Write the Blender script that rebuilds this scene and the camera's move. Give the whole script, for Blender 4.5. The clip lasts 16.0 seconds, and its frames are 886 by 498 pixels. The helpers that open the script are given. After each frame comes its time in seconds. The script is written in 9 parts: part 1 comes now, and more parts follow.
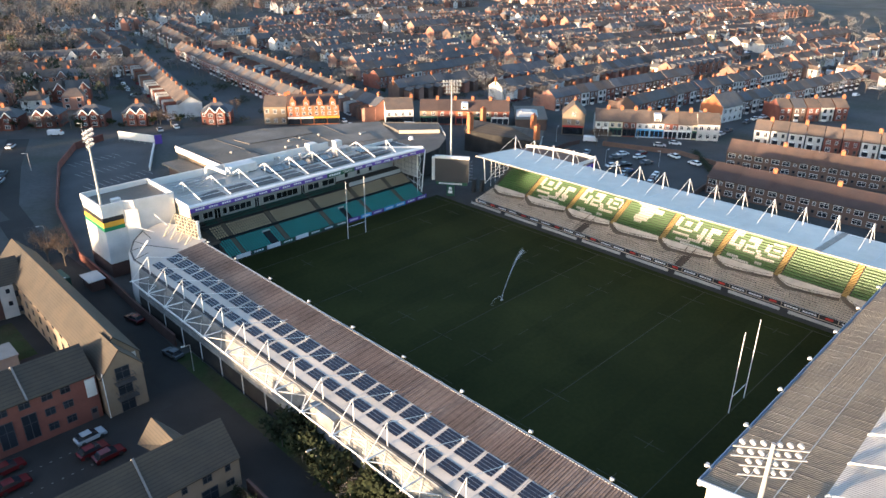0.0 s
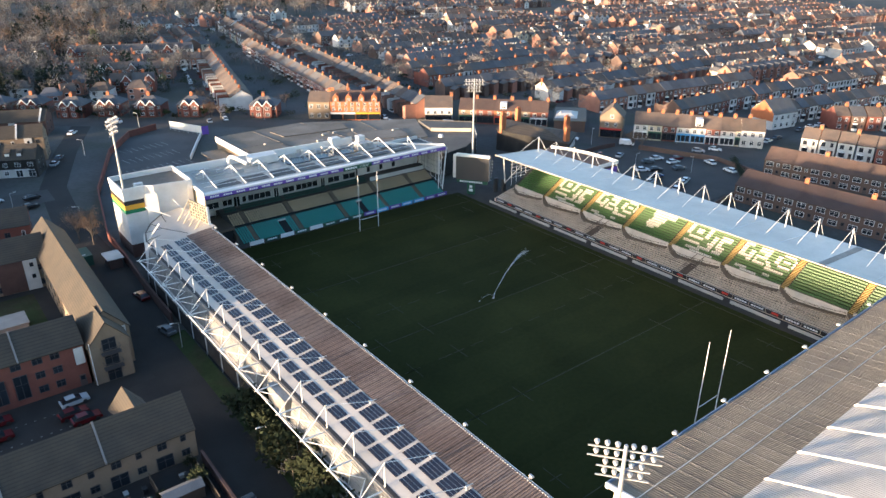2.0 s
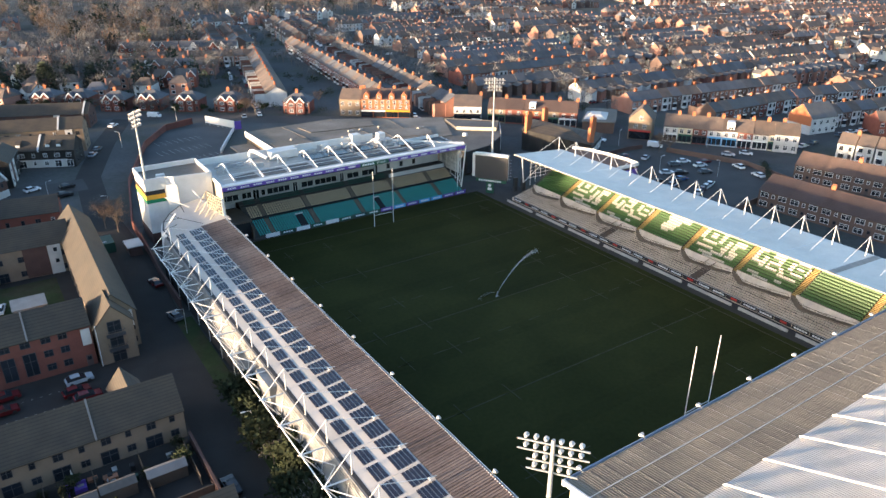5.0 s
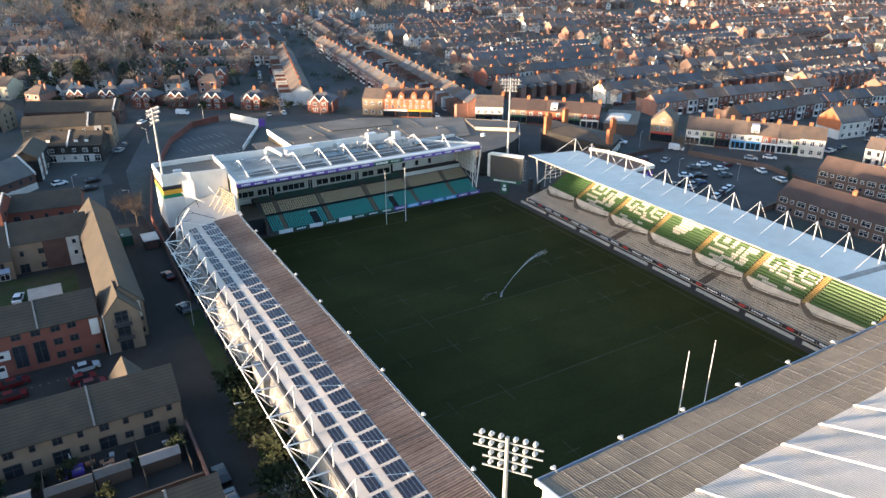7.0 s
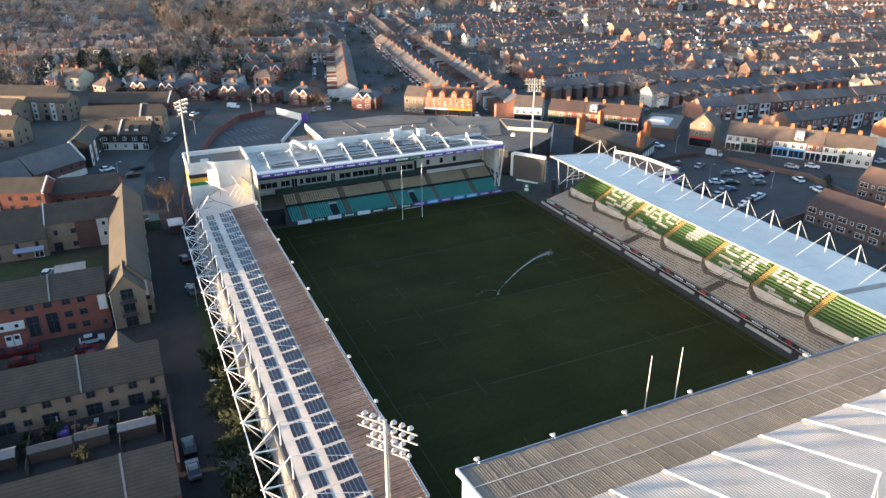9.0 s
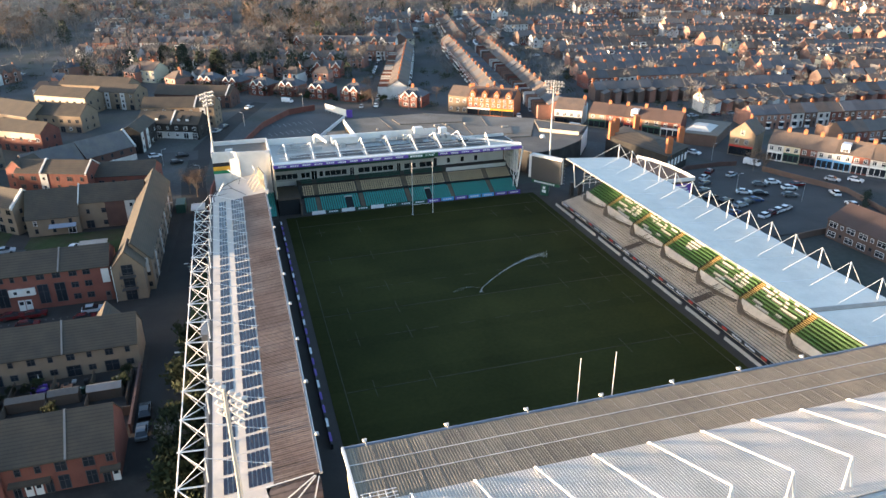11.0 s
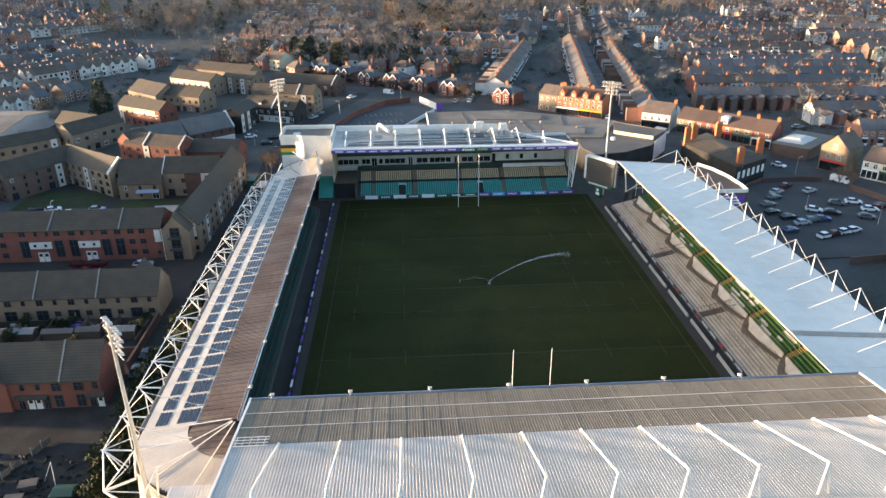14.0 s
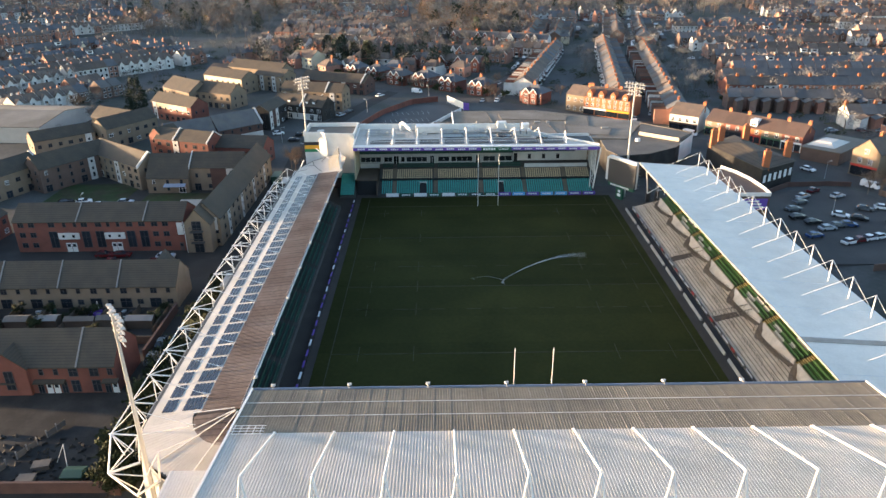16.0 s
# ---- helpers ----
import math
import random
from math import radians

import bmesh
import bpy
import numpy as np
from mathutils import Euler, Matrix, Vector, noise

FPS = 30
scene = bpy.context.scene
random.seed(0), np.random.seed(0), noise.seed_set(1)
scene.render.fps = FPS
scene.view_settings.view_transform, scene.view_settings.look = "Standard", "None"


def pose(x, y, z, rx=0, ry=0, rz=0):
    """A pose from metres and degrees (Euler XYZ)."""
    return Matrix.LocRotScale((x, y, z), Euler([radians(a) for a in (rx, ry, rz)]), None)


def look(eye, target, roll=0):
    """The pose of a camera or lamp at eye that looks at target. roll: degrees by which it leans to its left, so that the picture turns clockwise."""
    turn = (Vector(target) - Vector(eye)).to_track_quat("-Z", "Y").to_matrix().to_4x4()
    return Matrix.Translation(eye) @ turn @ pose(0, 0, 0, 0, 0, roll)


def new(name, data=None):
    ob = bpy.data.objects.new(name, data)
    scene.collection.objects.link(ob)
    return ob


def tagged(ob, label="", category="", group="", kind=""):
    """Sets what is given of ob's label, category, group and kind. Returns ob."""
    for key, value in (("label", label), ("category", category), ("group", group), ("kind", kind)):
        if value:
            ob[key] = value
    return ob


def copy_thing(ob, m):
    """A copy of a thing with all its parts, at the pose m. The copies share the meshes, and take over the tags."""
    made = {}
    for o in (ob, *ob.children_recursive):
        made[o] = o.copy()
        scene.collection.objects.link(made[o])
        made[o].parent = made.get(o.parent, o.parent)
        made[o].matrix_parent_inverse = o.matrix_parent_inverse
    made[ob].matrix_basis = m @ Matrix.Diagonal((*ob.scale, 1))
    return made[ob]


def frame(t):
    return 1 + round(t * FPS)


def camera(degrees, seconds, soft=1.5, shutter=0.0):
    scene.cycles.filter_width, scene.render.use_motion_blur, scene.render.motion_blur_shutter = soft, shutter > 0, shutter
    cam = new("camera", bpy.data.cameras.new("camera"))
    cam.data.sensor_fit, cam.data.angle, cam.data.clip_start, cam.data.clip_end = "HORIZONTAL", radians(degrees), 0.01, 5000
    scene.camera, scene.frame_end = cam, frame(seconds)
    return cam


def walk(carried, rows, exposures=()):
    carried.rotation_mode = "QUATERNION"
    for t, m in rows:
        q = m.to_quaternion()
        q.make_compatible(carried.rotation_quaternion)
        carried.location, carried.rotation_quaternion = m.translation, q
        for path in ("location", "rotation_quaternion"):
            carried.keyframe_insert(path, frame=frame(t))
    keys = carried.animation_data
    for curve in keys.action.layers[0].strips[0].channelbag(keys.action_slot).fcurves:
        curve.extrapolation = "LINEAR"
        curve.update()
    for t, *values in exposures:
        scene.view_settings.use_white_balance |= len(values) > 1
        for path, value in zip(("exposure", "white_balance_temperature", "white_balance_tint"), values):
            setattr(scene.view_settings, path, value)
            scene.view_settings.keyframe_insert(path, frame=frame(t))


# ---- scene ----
cam = camera(64.3, 16.0)
START_X, START_Y = -99.84, -80.62
METRES, EYE, TILT, LEAN, TURN = 104.46, 69.37, -0.39, -0.5, -45.0
ROWS = [
    (0.0, 0.0, 0.0, 0.0, -0.01, -23.87, 0.02),
    (0.5, 0.0436, -0.005, 0.0006, 1.6, -23.9, 0.05),
    (1.0, 0.0875, -0.0089, 0.0011, 3.31, -23.89, 0.08),
    (1.5, 0.1312, -0.0111, 0.0011, 5.19, -23.88, 0.09),
    (2.0, 0.1656, -0.0122, 0.0008, 6.85, -23.88, 0.11),
    (2.5, 0.1804, -0.0124, 0.0007, 7.54, -23.88, 0.11),
    (3.0, 0.1954, -0.0124, 0.0001, 8.23, -23.88, 0.13),
    (3.5, 0.2104, -0.0123, -0.0006, 8.91, -23.87, 0.14),
    (4.0, 0.2253, -0.0121, -0.001, 9.61, -23.87, 0.16),
    (6.5, 0.2984, -0.0071, -0.0007, 13.51, -23.84, 0.27),
    (7.0, 0.3134, -0.0057, -0.0004, 14.2, -23.83, 0.3),
    (7.5, 0.328, -0.0042, -0.0, 14.85, -23.82, 0.3),
    (8.0, 0.3557, -0.001, 0.0004, 16.02, -23.84, 0.33),
    (8.5, 0.408, 0.0071, 0.0007, 18.31, -23.82, 0.34),
    (9.0, 0.4603, 0.017, -0.0011, 20.61, -23.78, 0.4),
    (11.5, 0.7131, 0.0953, -0.0014, 30.49, -23.65, 0.55),
    (12.0, 0.7611, 0.1153, -0.0025, 32.54, -23.66, 0.58),
    (12.5, 0.8085, 0.1372, -0.0021, 34.61, -23.64, 0.59),
    (13.0, 0.8548, 0.1601, -0.0016, 36.74, -23.61, 0.62),
    (13.5, 0.8953, 0.1804, -0.0026, 39.5, -23.63, 0.62),
    (14.0, 0.9197, 0.1937, -0.0027, 41.56, -23.64, 0.63),
    (14.5, 0.9291, 0.1993, -0.0026, 42.35, -23.64, 0.64),
    (15.0, 0.9384, 0.2047, -0.0024, 43.12, -23.64, 0.65),
    (15.5, 0.9474, 0.2104, -0.0025, 43.86, -23.64, 0.66),
    (16.0, 0.9565, 0.2163, -0.0027, 44.61, -23.64, 0.67),
]
walk(cam, [(t, pose(START_X, START_Y, EYE, TILT, LEAN, TURN) @ pose(METRES * x, METRES * y, METRES * z, 90 + pitch, roll, yaw)) for t, x, y, z, yaw, pitch, roll in ROWS],
     exposures=((0.0, 2.20, 5800, 13), (7.5, 2.31, 5860, 13), (11.5, 2.40, 6080, 13), (16.0, 2.40, 6310, 14)))

# ---- light: low winter sun from the west, clear sky ----
SUN_EL, SUN_AZ = 3.6, (-1.0, 0.13)          # degrees; horizontal way towards the sun
sun_dir = Vector((SUN_AZ[0], SUN_AZ[1], 0)).normalized() * math.cos(radians(SUN_EL)) + Vector((0, 0, math.sin(radians(SUN_EL))))
world = bpy.data.worlds.new("world")
scene.world = world
world.use_nodes = True
wn = world.node_tree.nodes
sky = wn.new("ShaderNodeTexSky")
sky.sky_type, sky.sun_disc = "NISHITA", False
sky.sun_elevation = radians(SUN_EL + 3)
sky.sun_rotation = math.atan2(sun_dir.x, sun_dir.y)
sky.air_density, sky.dust_density, sky.ozone_density = 1.0, 1.2, 1.6
wn["Background"].inputs["Strength"].default_value = 0.131
world.node_tree.links.new(sky.outputs[0], wn["Background"].inputs[0])
sun = new("sun", bpy.data.lights.new("sun", "SUN"))
sun.data.energy, sun.data.angle, sun.data.color = 4.8, radians(2.0), (1.0, 0.70, 0.41)
sun.matrix_world = look(sun_dir * 300, (0, 0, 0))

# ---- materials ----
def mat(name, col, rough=0.75, metal=0.0, var=0.18, scale=0.4, fine=6.0, bump=0.15, rnd=0.0, spec=0.4, tint=None, tint_scale=0.12, bands=None):
    """Principled surface with coarse and fine mottling; rnd varies it from object to object; tint: a second colour in patches;
    bands: (axis, length, depth) of fine parallel courses."""
    m = bpy.data.materials.new(name)
    m.use_nodes = True
    nt = m.node_tree
    n, l = nt.nodes, nt.links
    bsdf = n["Principled BSDF"]
    bsdf.inputs["Roughness"].default_value = rough
    bsdf.inputs["Metallic"].default_value = metal
    bsdf.inputs["Specular IOR Level"].default_value = spec
    geo = n.new("ShaderNodeNewGeometry")

    def noise_at(s, detail=3.0):
        t = n.new("ShaderNodeTexNoise")
        t.inputs["Scale"].default_value, t.inputs["Detail"].default_value = s, detail
        l.new(geo.outputs["Position"], t.inputs["Vector"])
        return t.outputs["Fac"]

    def maths(op, a, b, c=None):
        q = n.new("ShaderNodeMath")
        q.operation = op
        for i, v in enumerate((a, b, c)):
            if v is None:
                continue
            if isinstance(v, (int, float)):
                q.inputs[i].default_value = v
            else:
                l.new(v, q.inputs[i])
        return q.outputs[0]

    coarse, small = noise_at(scale), noise_at(fine, 2.0)
    val = maths("MULTIPLY_ADD", coarse, 2.4 * var, 1 - 1.2 * var)
    val = maths("ADD", val, maths("MULTIPLY_ADD", small, 1.6 * var, -0.8 * var))
    height = small
    if rnd:
        info = n.new("ShaderNodeObjectInfo")
        val = maths("ADD", val, maths("MULTIPLY_ADD", info.outputs["Random"], 1.6 * rnd, -0.8 * rnd))
        val = maths("ADD", val, maths("MULTIPLY_ADD", geo.outputs["Random Per Island"], 1.6 * rnd, -0.8 * rnd))
    if bands:
        axis, length, depth = bands
        sep = n.new("ShaderNodeSeparateXYZ")
        l.new(geo.outputs["Position"], sep.inputs[0])
        ph = maths("FRACT", maths("MULTIPLY", sep.outputs[axis], 1.0 / length), 0.0)
        edge = maths("LESS_THAN", ph, 0.25)
        val = maths("SUBTRACT", val, maths("MULTIPLY", edge, depth))
        height = maths("ADD", small, ph)
    base = n.new("ShaderNodeMix")
    base.data_type = "RGBA"
    base.inputs[6].default_value = (*col, 1)
    base.inputs[7].default_value = (*(tint or col), 1)
    if tint:
        patch = noise_at(tint_scale, 4.0)
        ramp = n.new("ShaderNodeMapRange")
        ramp.inputs[1].default_value, ramp.inputs[2].default_value = 0.42, 0.62
        l.new(patch, ramp.inputs[0])
        l.new(ramp.outputs[0], base.inputs[0])
    else:
        base.inputs[0].default_value = 0.0
    mul = n.new("ShaderNodeVectorMath")
    mul.operation = "SCALE"
    l.new(base.outputs[2], mul.inputs[0])
    l.new(val, mul.inputs[3])
    l.new(mul.outputs[0], bsdf.inputs["Base Color"])
    if bump:
        b = n.new("ShaderNodeBump")
        b.inputs["Strength"].default_value, b.inputs["Distance"].default_value = bump, 0.05
        l.new(height, b.inputs["Height"])
        l.new(b.outputs[0], bsdf.inputs["Normal"])
    return m


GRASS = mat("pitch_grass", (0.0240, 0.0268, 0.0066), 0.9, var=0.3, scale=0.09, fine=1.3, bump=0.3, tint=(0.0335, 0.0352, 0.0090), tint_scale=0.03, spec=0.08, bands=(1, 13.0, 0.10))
LINE = mat("worn_line_paint", (0.052, 0.052, 0.033), 0.9, var=0.45, scale=0.5, fine=3, spec=0.2)
EARTH = mat("garden_earth", (0.078, 0.078, 0.076), 0.95, var=0.35, scale=0.05, fine=0.9, tint=(0.058, 0.062, 0.052), tint_scale=0.035, spec=0.2)
VERGE = mat("verge_grass", (0.030, 0.046, 0.016), 0.95, var=0.35, scale=0.3, fine=2.5, tint=(0.045, 0.042, 0.022), tint_scale=0.2, spec=0.2)
# Near-black: shade over the yard and near street is put into this colour.
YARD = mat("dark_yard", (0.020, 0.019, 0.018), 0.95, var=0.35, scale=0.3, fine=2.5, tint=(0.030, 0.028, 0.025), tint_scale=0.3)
ASPHALT = mat("asphalt", (0.046, 0.044, 0.043), 0.9, var=0.25, scale=0.15, fine=4, tint=(0.058, 0.055, 0.051), tint_scale=0.08)
# Darker than the other asphalt: shade beside the stadium is in the colour.
LANE = mat("shaded_lane_asphalt", (0.0205, 0.0190, 0.0175), 0.9, var=0.3, scale=0.2, fine=4, tint=(0.027, 0.0245, 0.022), tint_scale=0.12)
DARKTREAD = mat("dark_seat_tread", (0.065, 0.062, 0.058), 0.9, var=0.25, scale=0.6, fine=4)
CARPARK = mat("pale_worn_asphalt", (0.056, 0.057, 0.059), 0.9, var=0.2, scale=0.12, fine=3, tint=(0.070, 0.070, 0.071), tint_scale=0.06)
CONCRETE = mat("concrete", (0.30, 0.28, 0.25), 0.85, var=0.2, scale=0.5, fine=5)
TERRACE = mat("terrace_concrete", (0.66, 0.54, 0.405), 0.85, var=0.22, scale=0.35, fine=4, tint=(0.58, 0.47, 0.345), tint_scale=0.4)
STEPS = mat("dark_steps", (0.105, 0.080, 0.060), 0.85, var=0.2, scale=0.5)
# Near-black used to imitate the shade inside openings.
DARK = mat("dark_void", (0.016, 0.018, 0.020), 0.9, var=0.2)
WHITE = mat("white_steel_paint", (0.70, 0.685, 0.65), 0.45, var=0.06, scale=0.6, fine=4, bump=0.03)
CLAD = mat("white_cladding", (0.66, 0.65, 0.625), 0.5, var=0.08, scale=0.25, fine=3, bump=0.06, tint=(0.59, 0.58, 0.555), tint_scale=0.3)
LINKROOF = mat("link_roof_sheet", (0.50, 0.51, 0.52), 0.5, var=0.12, scale=0.4, fine=2.5, tint=(0.44, 0.45, 0.46), tint_scale=0.2)
SHEETWHITE = mat("white_roof_sheet", (0.45, 0.42, 0.38), 0.45, var=0.12, scale=0.3, fine=2.5, bump=0.05, tint=(0.39, 0.365, 0.325), tint_scale=0.16)
EASTROOF = mat("east_roof_sheet", (0.67, 0.63, 0.56), 0.6, var=0.12, scale=0.35, fine=2.4, bump=0.05, tint=(0.59, 0.555, 0.495), tint_scale=0.06)
BROWNROOF = mat("weathered_cement_roof", (0.128, 0.094, 0.080), 0.85, bands=(1, 1.1, 0.34), var=0.42, scale=0.16, fine=1.6, bump=0.1, tint=(0.16, 0.125, 0.108), tint_scale=0.12)
FACADE = mat("translucent_white_sheeting", (0.23, 0.227, 0.22), 0.5, var=0.35, scale=0.6, fine=3, bump=0.3, tint=(0.16, 0.16, 0.155), tint_scale=0.5)
GREYROOF = mat("grey_cement_roof", (0.188, 0.158, 0.117), 0.8, bands=(0, 2.05, 0.10), var=0.26, scale=0.2, fine=2, bump=0.1, tint=(0.150, 0.127, 0.096), tint_scale=0.15)
BAYLINE = mat("faded_bay_paint", (0.28, 0.28, 0.28), 0.9, var=0.4, scale=1.0)
BATTEN = mat("pale_batten", (0.52, 0.50, 0.46), 0.7, var=0.2)
# Paving sheet darkened for the shade between the homes.
PAVING = mat("shaded_paving", (0.026, 0.0245, 0.023), 0.9, var=0.3, scale=0.3, fine=4, tint=(0.022, 0.0205, 0.019), tint_scale=0.2)
COPING = mat("weathered_coping", (0.20, 0.19, 0.18), 0.85, var=0.25, scale=0.5)
LAPS = mat("worn_sheet_lap", (0.30, 0.275, 0.24), 0.8, var=0.3, scale=0.5)
FELT = mat("dark_roof_felt", (0.095, 0.088, 0.080), 0.9, var=0.28, scale=0.15, fine=1.5, tint=(0.125, 0.112, 0.098), tint_scale=0.09)
FLATROOF = mat("flat_felt_roof", (0.142, 0.124, 0.101), 0.9, var=0.28, scale=0.12, fine=1.5, tint=(0.19, 0.168, 0.142), tint_scale=0.07)
GUTTER = mat("blue_grey_gutter", (0.26, 0.30, 0.37), 0.5, var=0.12)
PALEGUT = mat("pale_gutter", (0.62, 0.62, 0.60), 0.5, var=0.1)
SOLAR = mat("solar_glass", (0.016, 0.018, 0.030), 0.16, var=0.25, scale=1, spec=0.5, bump=0)
GLASS = mat("dark_window_glass", (0.018, 0.022, 0.028), 0.1, var=0.3, rnd=0.3, spec=0.6, bump=0)
FRAMEW = mat("white_window_frame", (0.72, 0.72, 0.70), 0.5, var=0.08)
FRAMEG = mat("grey_window_frame", (0.33, 0.34, 0.35), 0.5, var=0.1)
FRAMED = mat("dark_window_frame", (0.05, 0.05, 0.052), 0.5, var=0.1)
TEAL = mat("teal_seat", (0.050, 0.31, 0.275), 0.55, var=0.15, scale=0.4, fine=3, bump=0.05)
SEATGREEN = mat("green_seat", (0.044, 0.106, 0.028), 0.5, var=0.18, scale=0.4, fine=3, bump=0.05)
SEATDKGREEN = mat("dark_green_seat", (0.013, 0.055, 0.042), 0.55, var=0.15, scale=0.4, fine=3, bump=0.05)
# Yellow of low sun on brown concrete is put into this step colour.
STAIRGOLD = mat("sun_yellow_steps", (0.31, 0.215, 0.08), 0.8, var=0.25)
SEATGOLD = mat("gold_seat", (0.56, 0.42, 0.26), 0.55, var=0.15, scale=0.4, fine=3, bump=0.05)
SEATWHITE = mat("white_seat", (0.44, 0.43, 0.385), 0.5, var=0.08, scale=0.4, bump=0.03)
PURPLE = mat("purple_board", (0.13, 0.065, 0.33), 0.5, var=0.12)
GREENSIGN = mat("green_sign", (0.018, 0.085, 0.05), 0.5, var=0.1)
BLACKBOARD = mat("black_board", (0.018, 0.018, 0.02), 0.5, var=0.1)
REDSIGN = mat("red_sign", (0.42, 0.035, 0.025), 0.5, var=0.1)
BLUESIGN = mat("light_blue_board", (0.10, 0.34, 0.62), 0.5, var=0.1)
WHITESIGN = mat("white_print", (0.72, 0.72, 0.72), 0.5, var=0.05)
SCREEN = mat("unlit_led_screen", (0.060, 0.057, 0.055), 0.6, var=0.06)
STRIPEGOLD = mat("gold_stripe", (0.60, 0.33, 0.03), 0.5, var=0.06)
STRIPEGREEN = mat("green_stripe", (0.012, 0.17, 0.075), 0.5, var=0.06)
GALV = mat("galvanised_steel", (0.42, 0.42, 0.41), 0.5, 0.3, var=0.12)
LAMPHOOD = mat("lamp_hood", (0.50, 0.48, 0.45), 0.5, var=0.1)
LENS = mat("lamp_glass", (0.30, 0.30, 0.30), 0.15, var=0.05, spec=0.6, bump=0)
REDBRICK = mat("red_brick", (0.155, 0.055, 0.041), 0.9, var=0.22, scale=0.5, fine=5, rnd=0.16, tint=(0.165, 0.061, 0.044), tint_scale=0.25)
# Town brick is paler and slate bluer: distance haze is put into both colours.
FARBRICK = mat("haze_pale_brick", (0.29, 0.135, 0.095), 0.9, var=0.22, scale=0.5, fine=5, rnd=0.22, tint=(0.25, 0.15, 0.115), tint_scale=0.05)
FARSLATE = mat("haze_blue_slate", (0.088, 0.092, 0.104), 0.8, var=0.22, scale=0.4, fine=4, rnd=0.2, bands=(2, 0.26, 0.14), tint=(0.10, 0.094, 0.090), tint_scale=0.04)
# Darker copy of the red tile: the front row's shade is put into it.
DARKREDTILE = mat("dark_red_tile", (0.080, 0.052, 0.043), 0.8, var=0.22, scale=0.4, fine=4, rnd=0.1, bands=(2, 0.26, 0.14), tint=(0.068, 0.048, 0.042), tint_scale=0.2)
BUFFBRICK = mat("buff_brick", (0.215, 0.163, 0.115), 0.9, var=0.16, scale=0.5, fine=5, rnd=0.06, tint=(0.197, 0.147, 0.100), tint_scale=0.3)
BROWNBRICK = mat("brown_brick", (0.122, 0.080, 0.063), 0.9, var=0.2, scale=0.5, fine=5, rnd=0.1)
DARKBRICK = mat("dark_wall_brick", (0.085, 0.048, 0.040), 0.9, var=0.25, scale=0.5, fine=5)
ORANGEBRICK = mat("orange_brick", (0.36, 0.125, 0.054), 0.9, var=0.18, scale=0.5, fine=5)
RENDERW = mat("white_render", (0.56, 0.55, 0.525), 0.85, var=0.1, scale=0.5, rnd=0.1, tint=(0.48, 0.465, 0.435), tint_scale=0.3)
CREAM = mat("cream_render", (0.56, 0.49, 0.35), 0.85, var=0.1, scale=0.5, rnd=0.08)
PALEWALL = mat("pale_stained_wall", (0.56, 0.49, 0.415), 0.85, var=0.16, scale=0.5, fine=4, tint=(0.46, 0.40, 0.33), tint_scale=0.4)
APRON = mat("brown_tarmac", (0.046, 0.039, 0.034), 0.9, var=0.28, scale=0.2, fine=4, tint=(0.038, 0.033, 0.029), tint_scale=0.15)
TERRSTEP = mat("worn_terrace_steps", (0.155, 0.120, 0.088), 0.85, var=0.25, scale=0.5)
CONTILE = mat("dark_concrete_tile", (0.061, 0.0485, 0.034), 0.75, var=0.2, scale=0.4, fine=4, rnd=0.06, bands=(2, 0.34, 0.3), tint=(0.050, 0.0415, 0.031), tint_scale=0.3)
SLATE = mat("slate_tile", (0.110, 0.106, 0.108), 0.75, var=0.2, scale=0.4, fine=4, rnd=0.12, bands=(2, 0.26, 0.16), tint=(0.13, 0.12, 0.11), tint_scale=0.3)
BROWNTILE = mat("brown_roof_tile", (0.125, 0.092, 0.072), 0.8, var=0.2, scale=0.4, fine=4, rnd=0.22, bands=(2, 0.26, 0.14), tint=(0.100, 0.080, 0.068), tint_scale=0.3)
REDTILE = mat("red_roof_tile", (0.098, 0.064, 0.050), 0.8, var=0.2, scale=0.4, fine=4, rnd=0.2, bands=(2, 0.26, 0.14), tint=(0.085, 0.060, 0.050), tint_scale=0.3)
CLAY = mat("clay_pot", (0.32, 0.15, 0.085), 0.85, var=0.15, rnd=0.12)
TIMBER = mat("garden_timber", (0.095, 0.072, 0.053), 0.9, var=0.25, rnd=0.25)
DOORW = mat("white_door", (0.62, 0.62, 0.60), 0.5, var=0.08)
DOORC = mat("painted_door", (0.07, 0.05, 0.045), 0.5, var=0.1, rnd=0.3)
BARK = mat("bark", (0.13, 0.105, 0.085), 0.95, var=0.25, scale=1, rnd=0.15)
# Twigs greyed and bluer: haze over the distant woods is put into the colour.
TWIG = mat("hazy_winter_twigs", (0.135, 0.130, 0.126), 0.95, var=0.3, scale=0.5, rnd=0.3, tint=(0.115, 0.112, 0.110), tint_scale=0.05, spec=0.2)
RUSTY = mat("russet_twigs", (0.150, 0.105, 0.076), 0.95, var=0.25, scale=0.5, rnd=0.2, spec=0.2)
EVERGREEN = mat("evergreen_leaf", (0.026, 0.035, 0.023), 0.9, var=0.35, scale=0.6, rnd=0.25, spec=0.2)
SHRUB = mat("shrub_leaf", (0.028, 0.036, 0.016), 0.9, var=0.35, scale=0.6, rnd=0.25, spec=0.2)
TYRE = mat("tyre_rubber", (0.02, 0.02, 0.02), 0.9, var=0.1)
PAINTS = [mat("car_paint_" + k, c, 0.25, var=0.04, bump=0, spec=0.6) for k, c in (("white", (0.72, 0.72, 0.72)), ("silver", (0.36, 0.39, 0.42)), ("black", (0.02, 0.02, 0.022)), ("grey", (0.11, 0.12, 0.13)), ("red", (0.105, 0.012, 0.014)), ("blue", (0.035, 0.07, 0.17)))]
